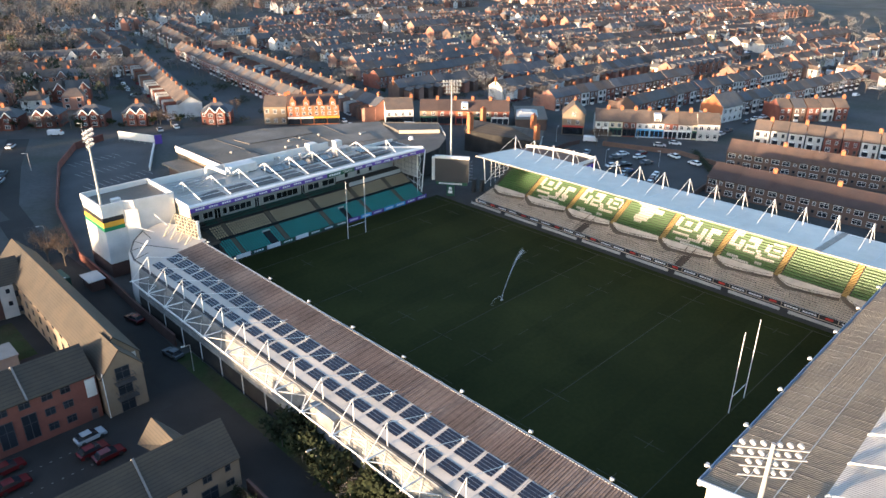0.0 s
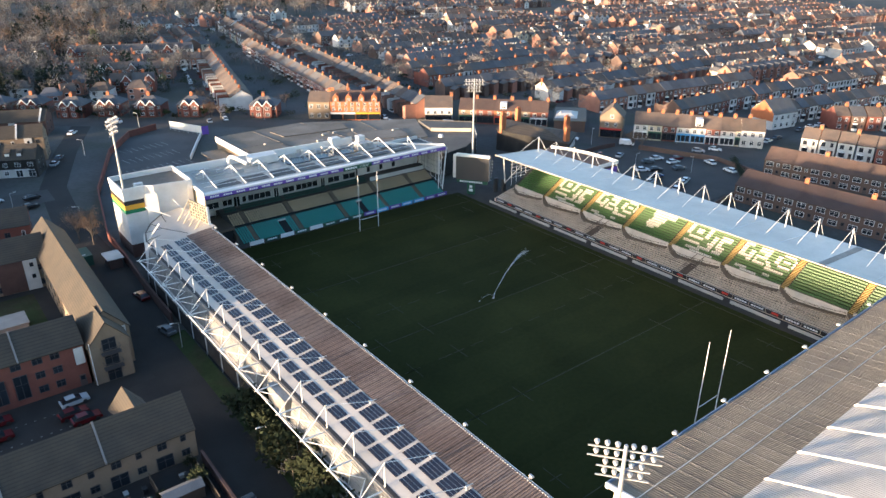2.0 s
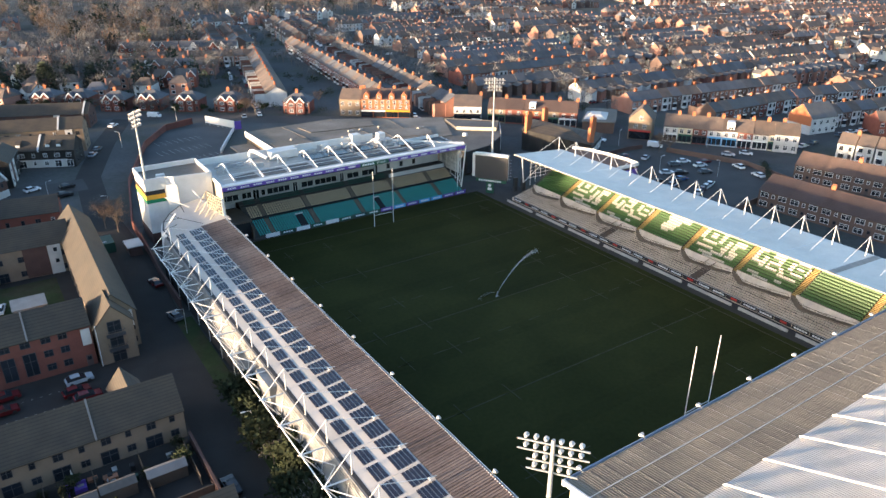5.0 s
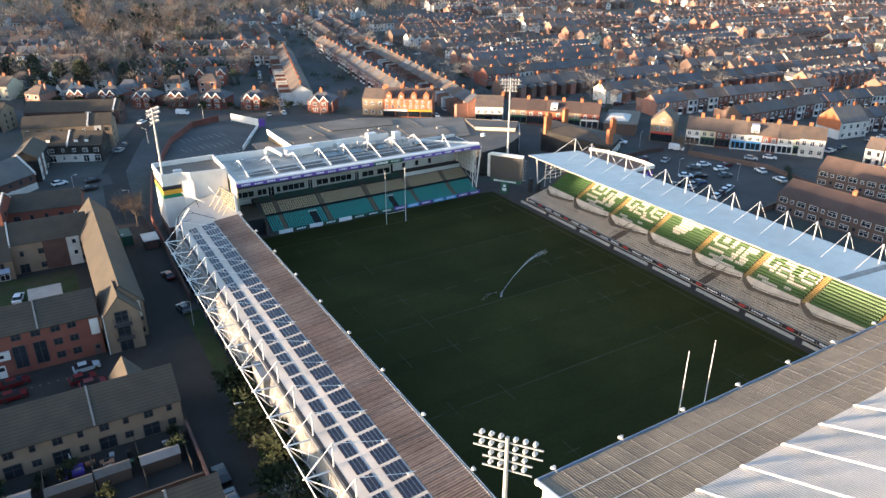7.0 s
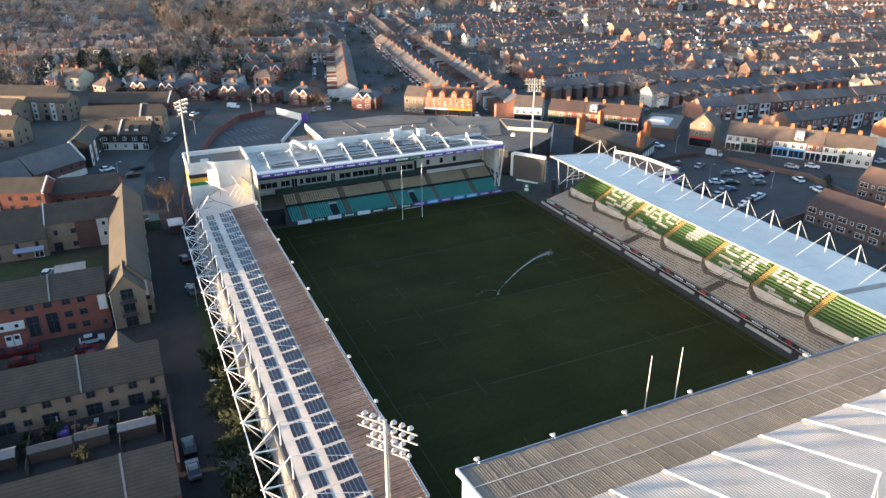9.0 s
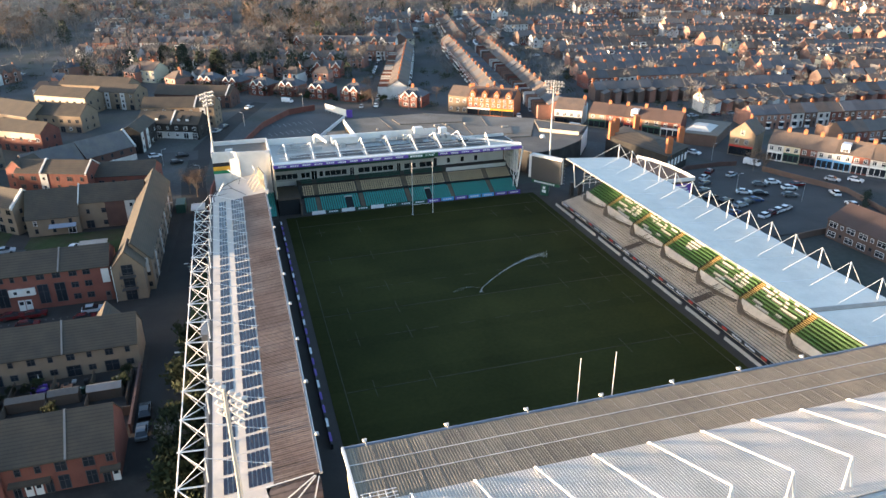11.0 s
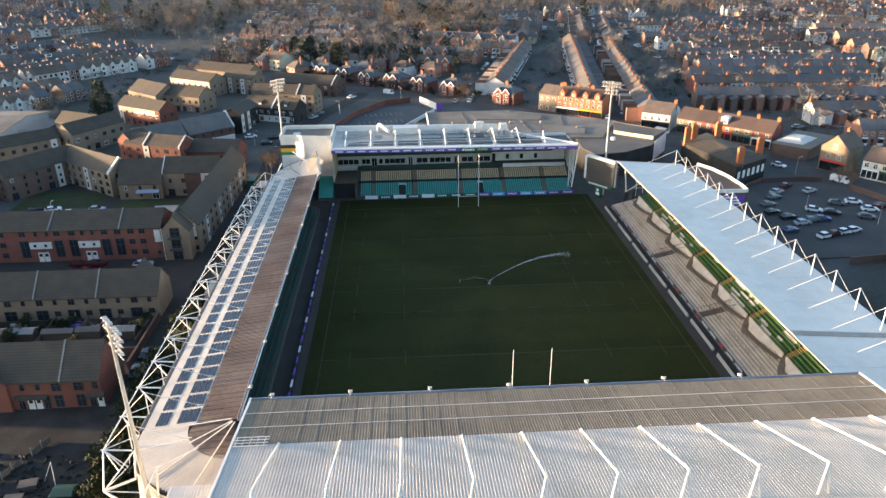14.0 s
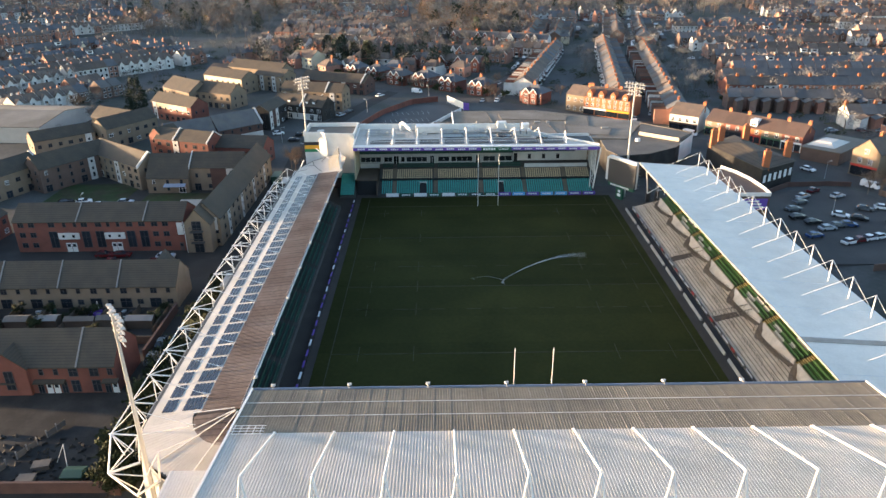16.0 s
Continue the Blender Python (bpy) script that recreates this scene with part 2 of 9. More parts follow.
WATER = mat("water_spray", (0.75, 0.78, 0.80), 0.4, var=0.05, bump=0)
PLASTICG = mat("green_plastic", (0.022, 0.062, 0.042), 0.5, var=0.1)

# ---- mesh helpers ----
def box(bm, x0, x1, y0, y1, z0, z1, m=None, mi=0):
    v = [bm.verts.new(m @ Vector(p) if m else p) for p in ((x0, y0, z0), (x1, y0, z0), (x1, y1, z0), (x0, y1, z0), (x0, y0, z1), (x1, y0, z1), (x1, y1, z1), (x0, y1, z1))]
    for f in ((0, 3, 2, 1), (4, 5, 6, 7), (0, 1, 5, 4), (1, 2, 6, 5), (2, 3, 7, 6), (3, 0, 4, 7)):
        bm.faces.new([v[i] for i in f]).material_index = mi


def loft(bm, rings, cap=True, mi=0):
    """Closed rings of points, joined in turn."""
    vs = [[bm.verts.new(p) for p in r] for r in rings]
    n = len(vs[0])
    for a, b in zip(vs, vs[1:]):
        for i in range(n):
            bm.faces.new((a[i], a[(i + 1) % n], b[(i + 1) % n], b[i])).material_index = mi
    if cap:
        bm.faces.new(vs[0][::-1]).material_index = mi
        bm.faces.new(vs[-1]).material_index = mi


def tube(bm, p, q, r, r2=None, n=6, mi=0):
    p, q = Vector(p), Vector(q)
    d = (q - p).normalized()
    a = d.orthogonal().normalized()
    b = d.cross(a)
    ring = lambda c, s: [c + s * (math.cos(2 * math.pi * i / n) * a + math.sin(2 * math.pi * i / n) * b) for i in range(n)]
    loft(bm, [ring(p, r), ring(q, r if r2 is None else r2)], True, mi)


def beam(bm, p, q, w, h, mi=0):
    """A rectangular beam from p to q, w wide and h deep (upright as far as may be)."""
    p, q = Vector(p), Vector(q)
    d = (q - p).normalized()
    a = d.cross(Vector((0, 0, 1)))
    a = Vector((1, 0, 0)) if a.length < 1e-4 else a.normalized()
    b = a.cross(d)
    ring = lambda c: [c + a * i * w / 2 + b * j * h / 2 for i, j in ((-1, -1), (1, -1), (1, 1), (-1, 1))]
    loft(bm, [ring(p), ring(q)], True, mi)


def prism(bm, pts, z0, z1, mi=0):
    loft(bm, [[(x, y, z0) for x, y in pts], [(x, y, z1) for x, y in pts]], True, mi)


def prism_y(bm, prof, y0, y1, mi=0):
    loft(bm, [[(x, y0, z) for x, z in prof], [(x, y1, z) for x, z in prof]], True, mi)


def prism_x(bm, prof, x0, x1, mi=0):
    loft(bm, [[(x0, y, z) for y, z in prof], [(x1, y, z) for y, z in prof]], True, mi)


def mesh_of(name, bm, *mats):
    bmesh.ops.recalc_face_normals(bm, faces=bm.faces[:])
    me = bpy.data.meshes.new(name)
    bm.to_mesh(me)
    bm.free()
    for m in mats:
        me.materials.append(m)
    return me


def part(name, bm, material, parent=None, label=""):
    mats = material if isinstance(material, (list, tuple)) else [material]
    ob = new(name, mesh_of(name, bm, *mats))
    if parent:
        ob.parent = parent
    return tagged(ob, label)


def piece(name, me, parent, m):
    """An object of its own on shared mesh data, at the pose m in its parent."""
    ob = new(name, me)
    ob.parent = parent
    ob.matrix_basis = m
    return ob


def thing(name, label, category, group="", kind="", at=None):
    ob = new(name)
    ob.empty_display_size = 0.5
    if at:
        ob.matrix_basis = at
    return tagged(ob, label, category, group, kind)


def solid(name, bm, material, label, category, group="", kind=""):
    return tagged(part(name, bm, material), label, category, group, kind)


def structure(name, bm, material, label="", category=""):
    return tagged(part(name, bm, material), label or name.replace("_", " "), category or name, "", "structure")


def smooth(a, b, t):
    t = min(1.0, max(0.0, (t - a) / (b - a)))
    return t * t * (3 - 2 * t)


def ground_z(x, y):
    """Height of the ground: the stadium stands in a shallow dish."""
    out = max(abs(x) - 55.0, abs(y - 5) - 75.0)
    rim = smooth(-3.0, 3.0, out)
    return -0.12 + rim * (1.05 + 1.1 * smooth(60, 85, x) + 1.3 * smooth(95, 150, y) * (1 - 0.8 * smooth(60, 85, x))) 


def grid_mesh(name, xs, ys, fz, material):
    nx = len(xs)
    verts = [(x, y, fz(x, y)) for y in ys for x in xs]
    faces = [(j * nx + i, j * nx + i + 1, (j + 1) * nx + i + 1, (j + 1) * nx + i) for j in range(len(ys) - 1) for i in range(nx - 1)]
    me = bpy.data.meshes.new(name)
    me.from_pydata(verts, [], faces)
    me.materials.append(material)
    return new(name, me)


def many(name, verts, faces, mats, placed, face_mats=None):
    """One mesh of many copies of a small shape: placed holds 4 x 4 matrices."""
    v = np.c_[np.array(verts, float), np.ones(len(verts))]
    allv, allf, n = [], [], len(verts)
    for k, m in enumerate(placed):
        allv.append((v @ np.array(m).T)[:, :3])
        allf += [tuple(i + k * n for i in f) for f in faces]
    me = bpy.data.meshes.new(name)
    me.from_pydata(np.concatenate(allv).tolist(), [], allf)
    for m in mats:
        me.materials.append(m)
    if face_mats:
        me.polygons.foreach_set("material_index", list(face_mats) * len(placed))
    return new(name, me)


def shape_of(bm):
    bmesh.ops.recalc_face_normals(bm, faces=bm.faces[:])
    bm.verts.index_update()
    out = [v.co[:] for v in bm.verts], [tuple(v.index for v in f.verts) for f in bm.faces], [f.material_index for f in bm.faces]
    bm.free()
    return out


def strip(name, pts, width, lift, material, label="", category=""):
    """A road or path along a line of points, laid on the ground."""
    fine = []
    for (x0, y0), (x1, y1) in zip(pts, pts[1:]):
        n = max(1, int(math.hypot(x1 - x0, y1 - y0) / 4))
        fine += [(x0 + (x1 - x0) * i / n, y0 + (y1 - y0) * i / n) for i in range(n)]
    fine.append(pts[-1])
    verts, faces = [], []
    cols = 5
    for i, (x, y) in enumerate(fine):
        a, b = fine[max(0, i - 1)], fine[min(len(fine) - 1, i + 1)]
        d = Vector((b[0] - a[0], b[1] - a[1])).normalized()
        for c in range(cols):
            s = (c / (cols - 1) - 0.5) * width
            px, py = x - d.y * s, y + d.x * s
            verts.append((px, py, ground_z(px, py) + lift))
        if i:
            k = (i - 1) * cols
            faces += [(k + c, k + c + 1, k + cols + c + 1, k + cols + c) for c in range(cols - 1)]
    me = bpy.data.meshes.new(name)
    me.from_pydata(verts, [], faces)
    me.materials.append(material)
    return tagged(new(name, me), label or name.replace("_", " "), category or name, "", "structure")

# ---- ground, pitch ----
def steps_between(a, b, fine, coarse):
    out, v = [], a
    while v < b:
        out.append(v)
        v += fine if -170 < v < 230 else coarse
    return out + [b]


ground = grid_mesh("ground", steps_between(-2600, 2600, 5, 60), steps_between(-2600, 2600, 5, 60), ground_z, EARTH)
tagged(ground, "dark earth and winter grass between buildings", "ground", "", "structure")
bm = bmesh.new()
prism(bm, [(-54, -66), (48, -66), (48, 64), (-54, 64)], -0.6, -0.03)
structure("stadium_apron", bm, APRON, "brown tarmac surround of the pitch", "pavement")
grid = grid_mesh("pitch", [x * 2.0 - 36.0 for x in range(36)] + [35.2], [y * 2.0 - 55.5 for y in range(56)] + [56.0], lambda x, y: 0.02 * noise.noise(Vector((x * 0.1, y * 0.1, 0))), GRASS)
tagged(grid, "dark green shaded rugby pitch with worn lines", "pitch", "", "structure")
TOUCH_W, TOUCH_E, GOAL = -33.5, 33.5, 48.5
bm = bmesh.new()
lay = lambda x0, x1, y0, y1: box(bm, x0, x1, y0, y1, 0.0, 0.035)
for y in (-GOAL, GOAL, -26.5, 26.5, 0.0):
    lay(TOUCH_W, TOUCH_E, y - 0.07, y + 0.07)
for x in (TOUCH_W, TOUCH_E):
    lay(x - 0.07, x + 0.07, -54.5, 54.5)
for y in (-10.0, 10.0):
    for k in range(9):
        lay(TOUCH_W + 3 + k * 7.4, TOUCH_W + 6 + k * 7.4, y - 0.06, y + 0.06)
for x in (-28.5, -18.5, 18.5, 28.5):
    for y in (-43.5, -26.5, -10, 0, 10, 26.5, 43.5):
        lay(x - 0.06, x + 0.06, y - 2.5, y + 2.5)
        lay(x - 1.2, x + 1.2, y - 0.06, y + 0.06)
structure("pitch_markings", bm, LINE, "faint worn white line markings on grass", "line marking")


def goal_posts(x, y):
    g = thing("rugby_goal", "tall white steel rugby goal posts on the pitch", "goal posts", "rugby goals", at=pose(x, y, 0))
    for sx in (0, 5.6):
        bm = bmesh.new()
        tube(bm, (sx, 0, -0.2), (sx, 0, 14.8), 0.085, 0.06, 8)
        part("post", bm, WHITE, g)
    bm = bmesh.new()
    tube(bm, (0.09, 0, 3.0), (5.51, 0, 3.0), 0.06, None, 8)
    part("crossbar", bm, WHITE, g)
    return g


goal_posts(-2.75, -GOAL)
goal_posts(-2.95, GOAL)

# sprinkler and its jet
spr = thing("sprinkler", "travelling pitch sprinkler throwing a thin water jet", "sprinkler", at=pose(0.0, 1.2, 0))
bm = bmesh.new()
tube(bm, (0, 0, 0), (0, 0, 0.55), 0.16, 0.1)
tube(bm, (0, 0, 0.5), (0.55, 0.28, 0.85), 0.07, 0.04)
box(bm, -0.3, 0.3, -0.15, 0.15, 0.0, 0.14)
part("sprinkler_head", bm, GALV, spr)
rnd = random.Random(3)
drops = []
JET = (23.0, 12.2)
for k in range(1900):
    t = 0.85 * rnd.random() ** 0.8
    px, py = JET[0] * t, JET[1] * t
    pz = 0.8 + 8.6 * t * (1 - t)
    sp = 0.035 + 0.55 * t * t * t
    drops.append(Matrix.Translation((px + rnd.gauss(0, sp), py + rnd.gauss(0, sp), max(0.05, pz + rnd.gauss(0, sp * 0.8) - abs(rnd.gauss(0, sp * 0.8))))) @ Matrix.Scale(0.5 + rnd.random(), 4))
for k in range(220):
    t = rnd.random()
    drops.append(Matrix.Translation((-7 * t + rnd.gauss(0, 0.2 * t), -3.0 * t + rnd.gauss(0, 0.2 * t), 0.7 + 3.4 * t * (1.5 - t) + rnd.gauss(0, 0.2 * t))) @ Matrix.Scale(0.4 + 0.5 * rnd.random(), 4))
s = 0.02
jet = many("water_jet", [(s, s, s), (-s, -s, s), (-s, s, -s), (s, -s, -s)], [(0, 1, 2), (0, 3, 1), (0, 2, 3), (1, 3, 2)], [WATER], drops)
jet.parent = spr
tagged(jet, "fine white spray of water drops", "", "", "stuff")


# ---- shared stadium pieces ----
def ribbed(bm, u0, u1, line, step, rise, along="y", thick=0.12):
    """A profiled sheet: ribs run along the line of (v, z), side by side from u0 to u1; a slab lies under it."""
    n = int((u1 - u0) / step)
    us = []
    for i in range(n):
        a = u0 + i * step
        us += [(a, 0), (a + step * 0.45, 0), (a + step * 0.55, rise), (a + step * 0.9, rise)]
    us.append((u1, 0))
    at = (lambda u, v, z: (u, v, z)) if along == "y" else (lambda u, v, z: (v, u, z))
    rows = [[bm.verts.new(at(u, v, z + h)) for u, h in us] for v, z in line]
    for a, b in zip(rows, rows[1:]):
        for i in range(len(us) - 1):
            bm.faces.new((a[i], a[i + 1], b[i + 1], b[i]))
    prof = [(v, z - 0.02) for v, z in line] + [(v, z - thick) for v, z in reversed(line)]
    (prism_x if along == "y" else prism_y)(bm, prof, u0, u1)


def gutter_lamp(x, y, z, turn):
    g = thing("gutter_floodlight", "small white hooded floodlight on roof gutter", "floodlight", "gutter floodlights", at=pose(x, y, z, 0, 0, turn))
    bm = bmesh.new()
    tube(bm, (0, -0.3, 0.0), (0, 0.15, 0.3), 0.035)
    part("bracket", bm, GALV, g)
    bm = bmesh.new()
    loft(bm, [[(sx * w, y0, z0 + sz * h) for sx, sz in ((-1, -1), (1, -1), (1, 1), (-1, 1))] for y0, w, h, z0 in ((0.05, 0.12, 0.10, 0.33), (0.2, 0.24, 0.16, 0.33), (0.5, 0.28, 0.14, 0.27))])
    part("hood", bm, LAMPHOOD, g)
    bm = bmesh.new()
    box(bm, -0.24, 0.24, 0.5, 0.53, 0.16, 0.38)
    part("lens", bm, LENS, g)
    return g


def floodlight_mast(x, y, top, turn, group="floodlight masts"):
    """Twenty lamps on four crossarms; the lamps look along the local y."""
    g = thing("floodlight_mast", "tall grey floodlight mast with twenty white lamps", "floodlight mast", group, at=pose(x, y, ground_z(x, y), 0, 0, turn))
    h = top - ground_z(x, y)
    bm = bmesh.new()
    tube(bm, (0, 0, -0.3), (0, 0, h * 0.55), 0.34, 0.26, 10)
    tube(bm, (0, 0, h * 0.55), (0, 0, h), 0.26, 0.16, 10)
    part("mast", bm, GALV, g)
    for k, (z, n) in enumerate(((h - 0.3, 3), (h - 1.25, 3), (h - 2.2, 2), (h - 3.15, 2))):
        half = 0.5 + 0.82 * n
        bm = bmesh.new()
        beam(bm, (-half, 0.25, z - 0.42), (half, 0.25, z - 0.42), 0.12, 0.1)
        part("crossarm", bm, GALV, g)
        for sx in (-1, 1):
            for i in range(n):
                c = sx * (0.62 + 0.82 * i)
                bm = bmesh.new()
                rings = []
                for yy, r, dz in ((-0.28, 0.08, 0.06), (-0.22, 0.15, 0.05), (-0.04, 0.20, 0.03), (0.2, 0.22, -0.05), (0.28, 0.23, -0.07)):
                    rings.append([(c + r * math.cos(a * math.pi / 4), 0.25 + yy, z + dz + r * 0.95 * math.sin(a * math.pi / 4)) for a in range(8)])
                loft(bm, rings)
                lamp = part("lamp", bm, LAMPHOOD, g)
                bm = bmesh.new()
                tube(bm, (c, 0.54, z - 0.07), (c, 0.56, z - 0.07), 0.21, None, 8)
                part("lens", bm, LENS, lamp)
    return g


floodlight_mast(-49.3, -67.8, 32.4, -52)
floodlight_mast(-52.4, 67.3, 32.6, -130)
floodlight_mast(39.3, 54.6, 32.6, 145)


def seat_rows(name, label, material, rows, along, step=0.5, kind_group="stadium seats", wide=0.225, high=0.80):
    """Tip-up seats: rows of (from, to, v, z, facing); one object."""
    bm = bmesh.new()
    box(bm, 0.01 - wide, wide - 0.01, -0.2, 0.16, 0.34, 0.40)
    w = wide - 0.015
    loft(bm, [[(-wide, 0.13, 0.36), (wide, 0.13, 0.36), (wide, 0.18, 0.36), (-wide, 0.18, 0.36)], [(-w, 0.21, high), (w, 0.21, high), (w, 0.25, high), (-w, 0.25, high)]])
    v, f, _ = shape_of(bm)
    placed = []
    for a, b, q, z, turn in rows:
        n = int(round((b - a) / step))
        for i in range(n):
            u = a + (i + 0.5) * step
            placed.append(pose(u, q, z, 0, 0, turn) if along == "x" else pose(q, u, z, 0, 0, turn))
    return tagged(many(name, v, f, [material], placed), label, "seats", kind_group, "stuff")


# ---- west stand ----
WY0, WY1, WG = -56.5, 47.5, -40.8
west = thing("west_stand", "long low stand with brown and white roof", "grandstand")
wz = lambda x: 10.95 - 0.11 * (WG - x)
bm = bmesh.new()
ribbed(bm, WY0, WY1, [(WG, wz(WG)), (-46.3, wz(-46.3))], 0.42, 0.09, along="x")
part("brown_roof_sheet", bm, BROWNROOF, west, "weathered brown profiled cement roof sheets")
bm = bmesh.new()
prism_y(bm, [(-46.3, wz(-46.3)), (-53.4, wz(-53.4)), (-53.4, wz(-53.4) - 0.2), (-46.3, wz(-46.3) - 0.2)], WY0, WY1)
for k in range(16):
    y = 43.3 - 6.86 * k + 3.43
    if y < WY0:
        continue
    beam(bm, (-46.4, y, wz(-46.4) + 0.015), (-53.3, y, wz(-53.3) + 0.015), 0.12, 0.03)
part("white_roof_sheet", bm, SHEETWHITE, west, "white roof sheets")
bm = bmesh.new()
prism_y(bm, [(WG + 0.28, 10.65), (WG + 0.28, 10.98), (WG + 0.20, 10.98), (WG + 0.2, 10.75), (WG, 10.75), (WG - 0.05, 11.0), (WG - 0.12, 11.0), (WG - 0.12, 10.62)], WY0, WY1)
part("gutter", bm, PALEGUT, west)
# Solid black strip imitates the shaded gap between roof and cladding.
bm = bmesh.new()
prism_y(bm, [(-53.4, 9.3), (-53.4, 9.58), (-53.9, 9.5), (-53.9, 9.2)], WY0, WY1)
part("edge_gap", bm, BLACKBOARD, west, "black strip for the shaded gap behind roof edge")
bm = bmesh.new()
prism_y(bm, [(-53.9, 9.35), (-54.15, 9.35), (-55.15, 3.9), (-54.9, 3.9)], WY0, WY1)
for k in range(10):
    z = 4.2 + k * 0.5
    x = -54.15 - (9.35 - z) / 5.15 * 0.95
    beam(bm, (x - 0.03, WY0, z), (x - 0.03, WY1, z), 0.05, 0.05)
part("facade_cladding", bm, FACADE, west, "white ribbed outer cladding")
# Near-black wall colour stands in for the shade of the planted bank.
bm = bmesh.new()
prism_y(bm, [(-54.6, 3.9), (-55.1, 3.9), (-55.1, 0.4), (-54.6, 0.4)], WY0, WY1)
part("base_wall", bm, YARD, west, "base wall coloured dark for shade")
for k in range(15):
    y = 43.3 - 6.86 * k
    if y > WY0:
        bm = bmesh.new()
        beam(bm, (-55.2, y, 0.4), (-55.2, y, 4.1), 0.14, 0.14)
        part("base_post", bm, WHITE, west, "white steel post")
bm = bmesh.new()
box(bm, -55.4, -54.2, -16.0, -10.5, 3.9, 9.0)
part("stair_tower", bm, FACADE, west, "white projecting stair enclosure")
# raked seating under the roof
bm = bmesh.new()
prof = [(-41.0, 0.0), (-41.0, 1.1)]
for i in range(12):
    prof += [(-41.8 - 0.85 * i, 1.1 + 0.42 * i), (-41.8 - 0.85 * i, 1.52 + 0.42 * i)]
prof += [(-53.8, 6.1), (-53.8, 0.0)]
prism_y(bm, prof, WY0, WY1)
part("seating_steps", bm, DARKTREAD, west)
for k in range(8):
    a, b = -55 + 12.6 * k, -44.2 + 12.6 * k
    ob = seat_rows("seat_block", "dark green plastic tip-up seats in rows", SEATDKGREEN, [(a, b, -41.45 - 0.85 * i, 1.1 + 0.42 * i, 90) for i in range(7)], "y", 0.55)
# outriggers: node, mast, ties
for k in range(16):
    y = 43.3 - 6.86 * k
    N, T, B = (-57.5, y, 9.3), (-53.75, y, 13.1), (-53.8, y, 9.3)
    bm = bmesh.new()
    tube(bm, (-57.8, y, 9.3), (-53.9, y, 9.0), 0.11)
    rig = part("outrigger", bm, WHITE, west, "white tubular roof outrigger")
    members = [("outrigger_mast", B, T, 0.09, None), ("back_tie", N, T, 0.055, None), ("fore_tie", T, (-47.2, y, wz(-46.5) + 0.45), 0.045, None), ("tie_end", (-47.2, y, wz(-46.5) + 0.45), (-46.0, y, wz(-46.5) + 0.28), 0.11, 0.03),
               ("tie_post", (-47.0, y, wz(-47.0) - 0.05), (-47.0, y, wz(-46.5) + 0.42), 0.06, None), ("brace", N, (-54.9, y, 5.2), 0.08, None), ("brace", N, (-54.4, y - 3.43, 8.6), 0.07, None), ("facade_strut", (-54.3, y, 8.4), (-55.0, y, 5.0), 0.07, None)]
    if k:
        members.append(("brace", N, (-54.4, y + 3.43, 8.6), 0.07, None))
    for nm, p, q, r, r2 in members:
        bm = bmesh.new()
        tube(bm, p, q, r, r2)
        part(nm, bm, WHITE, rig)
    if k < 15:
        bm = bmesh.new()
        tube(bm, N, (-57.5, y - 6.86, 9.3), 0.09)
        part("edge_chord", bm, WHITE, west)
        bm = bmesh.new()
        tube(bm, (-54.95, y, 5.4), (-54.95, y - 6.86, 5.4), 0.06)
        part("facade_rail", bm, WHITE, west)
for k in range(9):
    gutter_lamp(WG + 0.2, 47.1 - 12.1 * k - (0 if k else 1.2), 10.95, -90)


def solar_array(x0, x1, y0, y1):
    g = thing("solar_panel_array", "dark blue solar panels in a row on white roof", "solar panel", "roof solar panels")
    slope = math.degrees(math.atan(0.11))
    n = round((x1 - x0) / 0.55)
    w = (x1 - x0) / n
    for y in (y0 + 0.6, y1 - 0.6):
        bm = bmesh.new()
        beam(bm, (x0, y, wz(x0) + 0.012), (x1, y, wz(x1) + 0.012), 0.05, 0.04)
        part("rail", bm, GALV, g)
    me = PANEL_MESH.get(n)
    if not me:
        bm = bmesh.new()
        box(bm, -w / 2 + 0.06, w / 2 - 0.06, (y0 - y1) / 2, (y1 - y0) / 2, -0.015, 0.015)
        me = PANEL_MESH[n] = mesh_of("panel", bm, SOLAR)
    for i in range(n):
        x = x0 + (i + 0.5) * w
        piece("panel", me, g, pose(x, (y0 + y1) / 2, wz(x) + 0.05, 0, -slope, 0))


PANEL_MESH = {}
for k in range(30):
    y = 46.73 - 3.43 * k
    solar_array(-49.2, -46.5, y - 3.12, y - 0.3)
    solar_array(-52.1, -50.4, y - 3.12, y - 0.3)

# corner roof between the west and south stands: a fan of sheets
corner = thing("corner_roof", "fan-shaped corner roof of brown and white sheets", "roof")
FC = Vector((-40.8, -56.5))
fan = [180, 190, 216, 240, 256, 268]
edge_r = [12.6, 12.8, 12.9, 13.1, 13.6, 14.0]
pt = lambda a, r: (FC.x + r * math.cos(radians(a)), FC.y + r * math.sin(radians(a)))
fz = lambda r: 10.95 - 0.11 * r
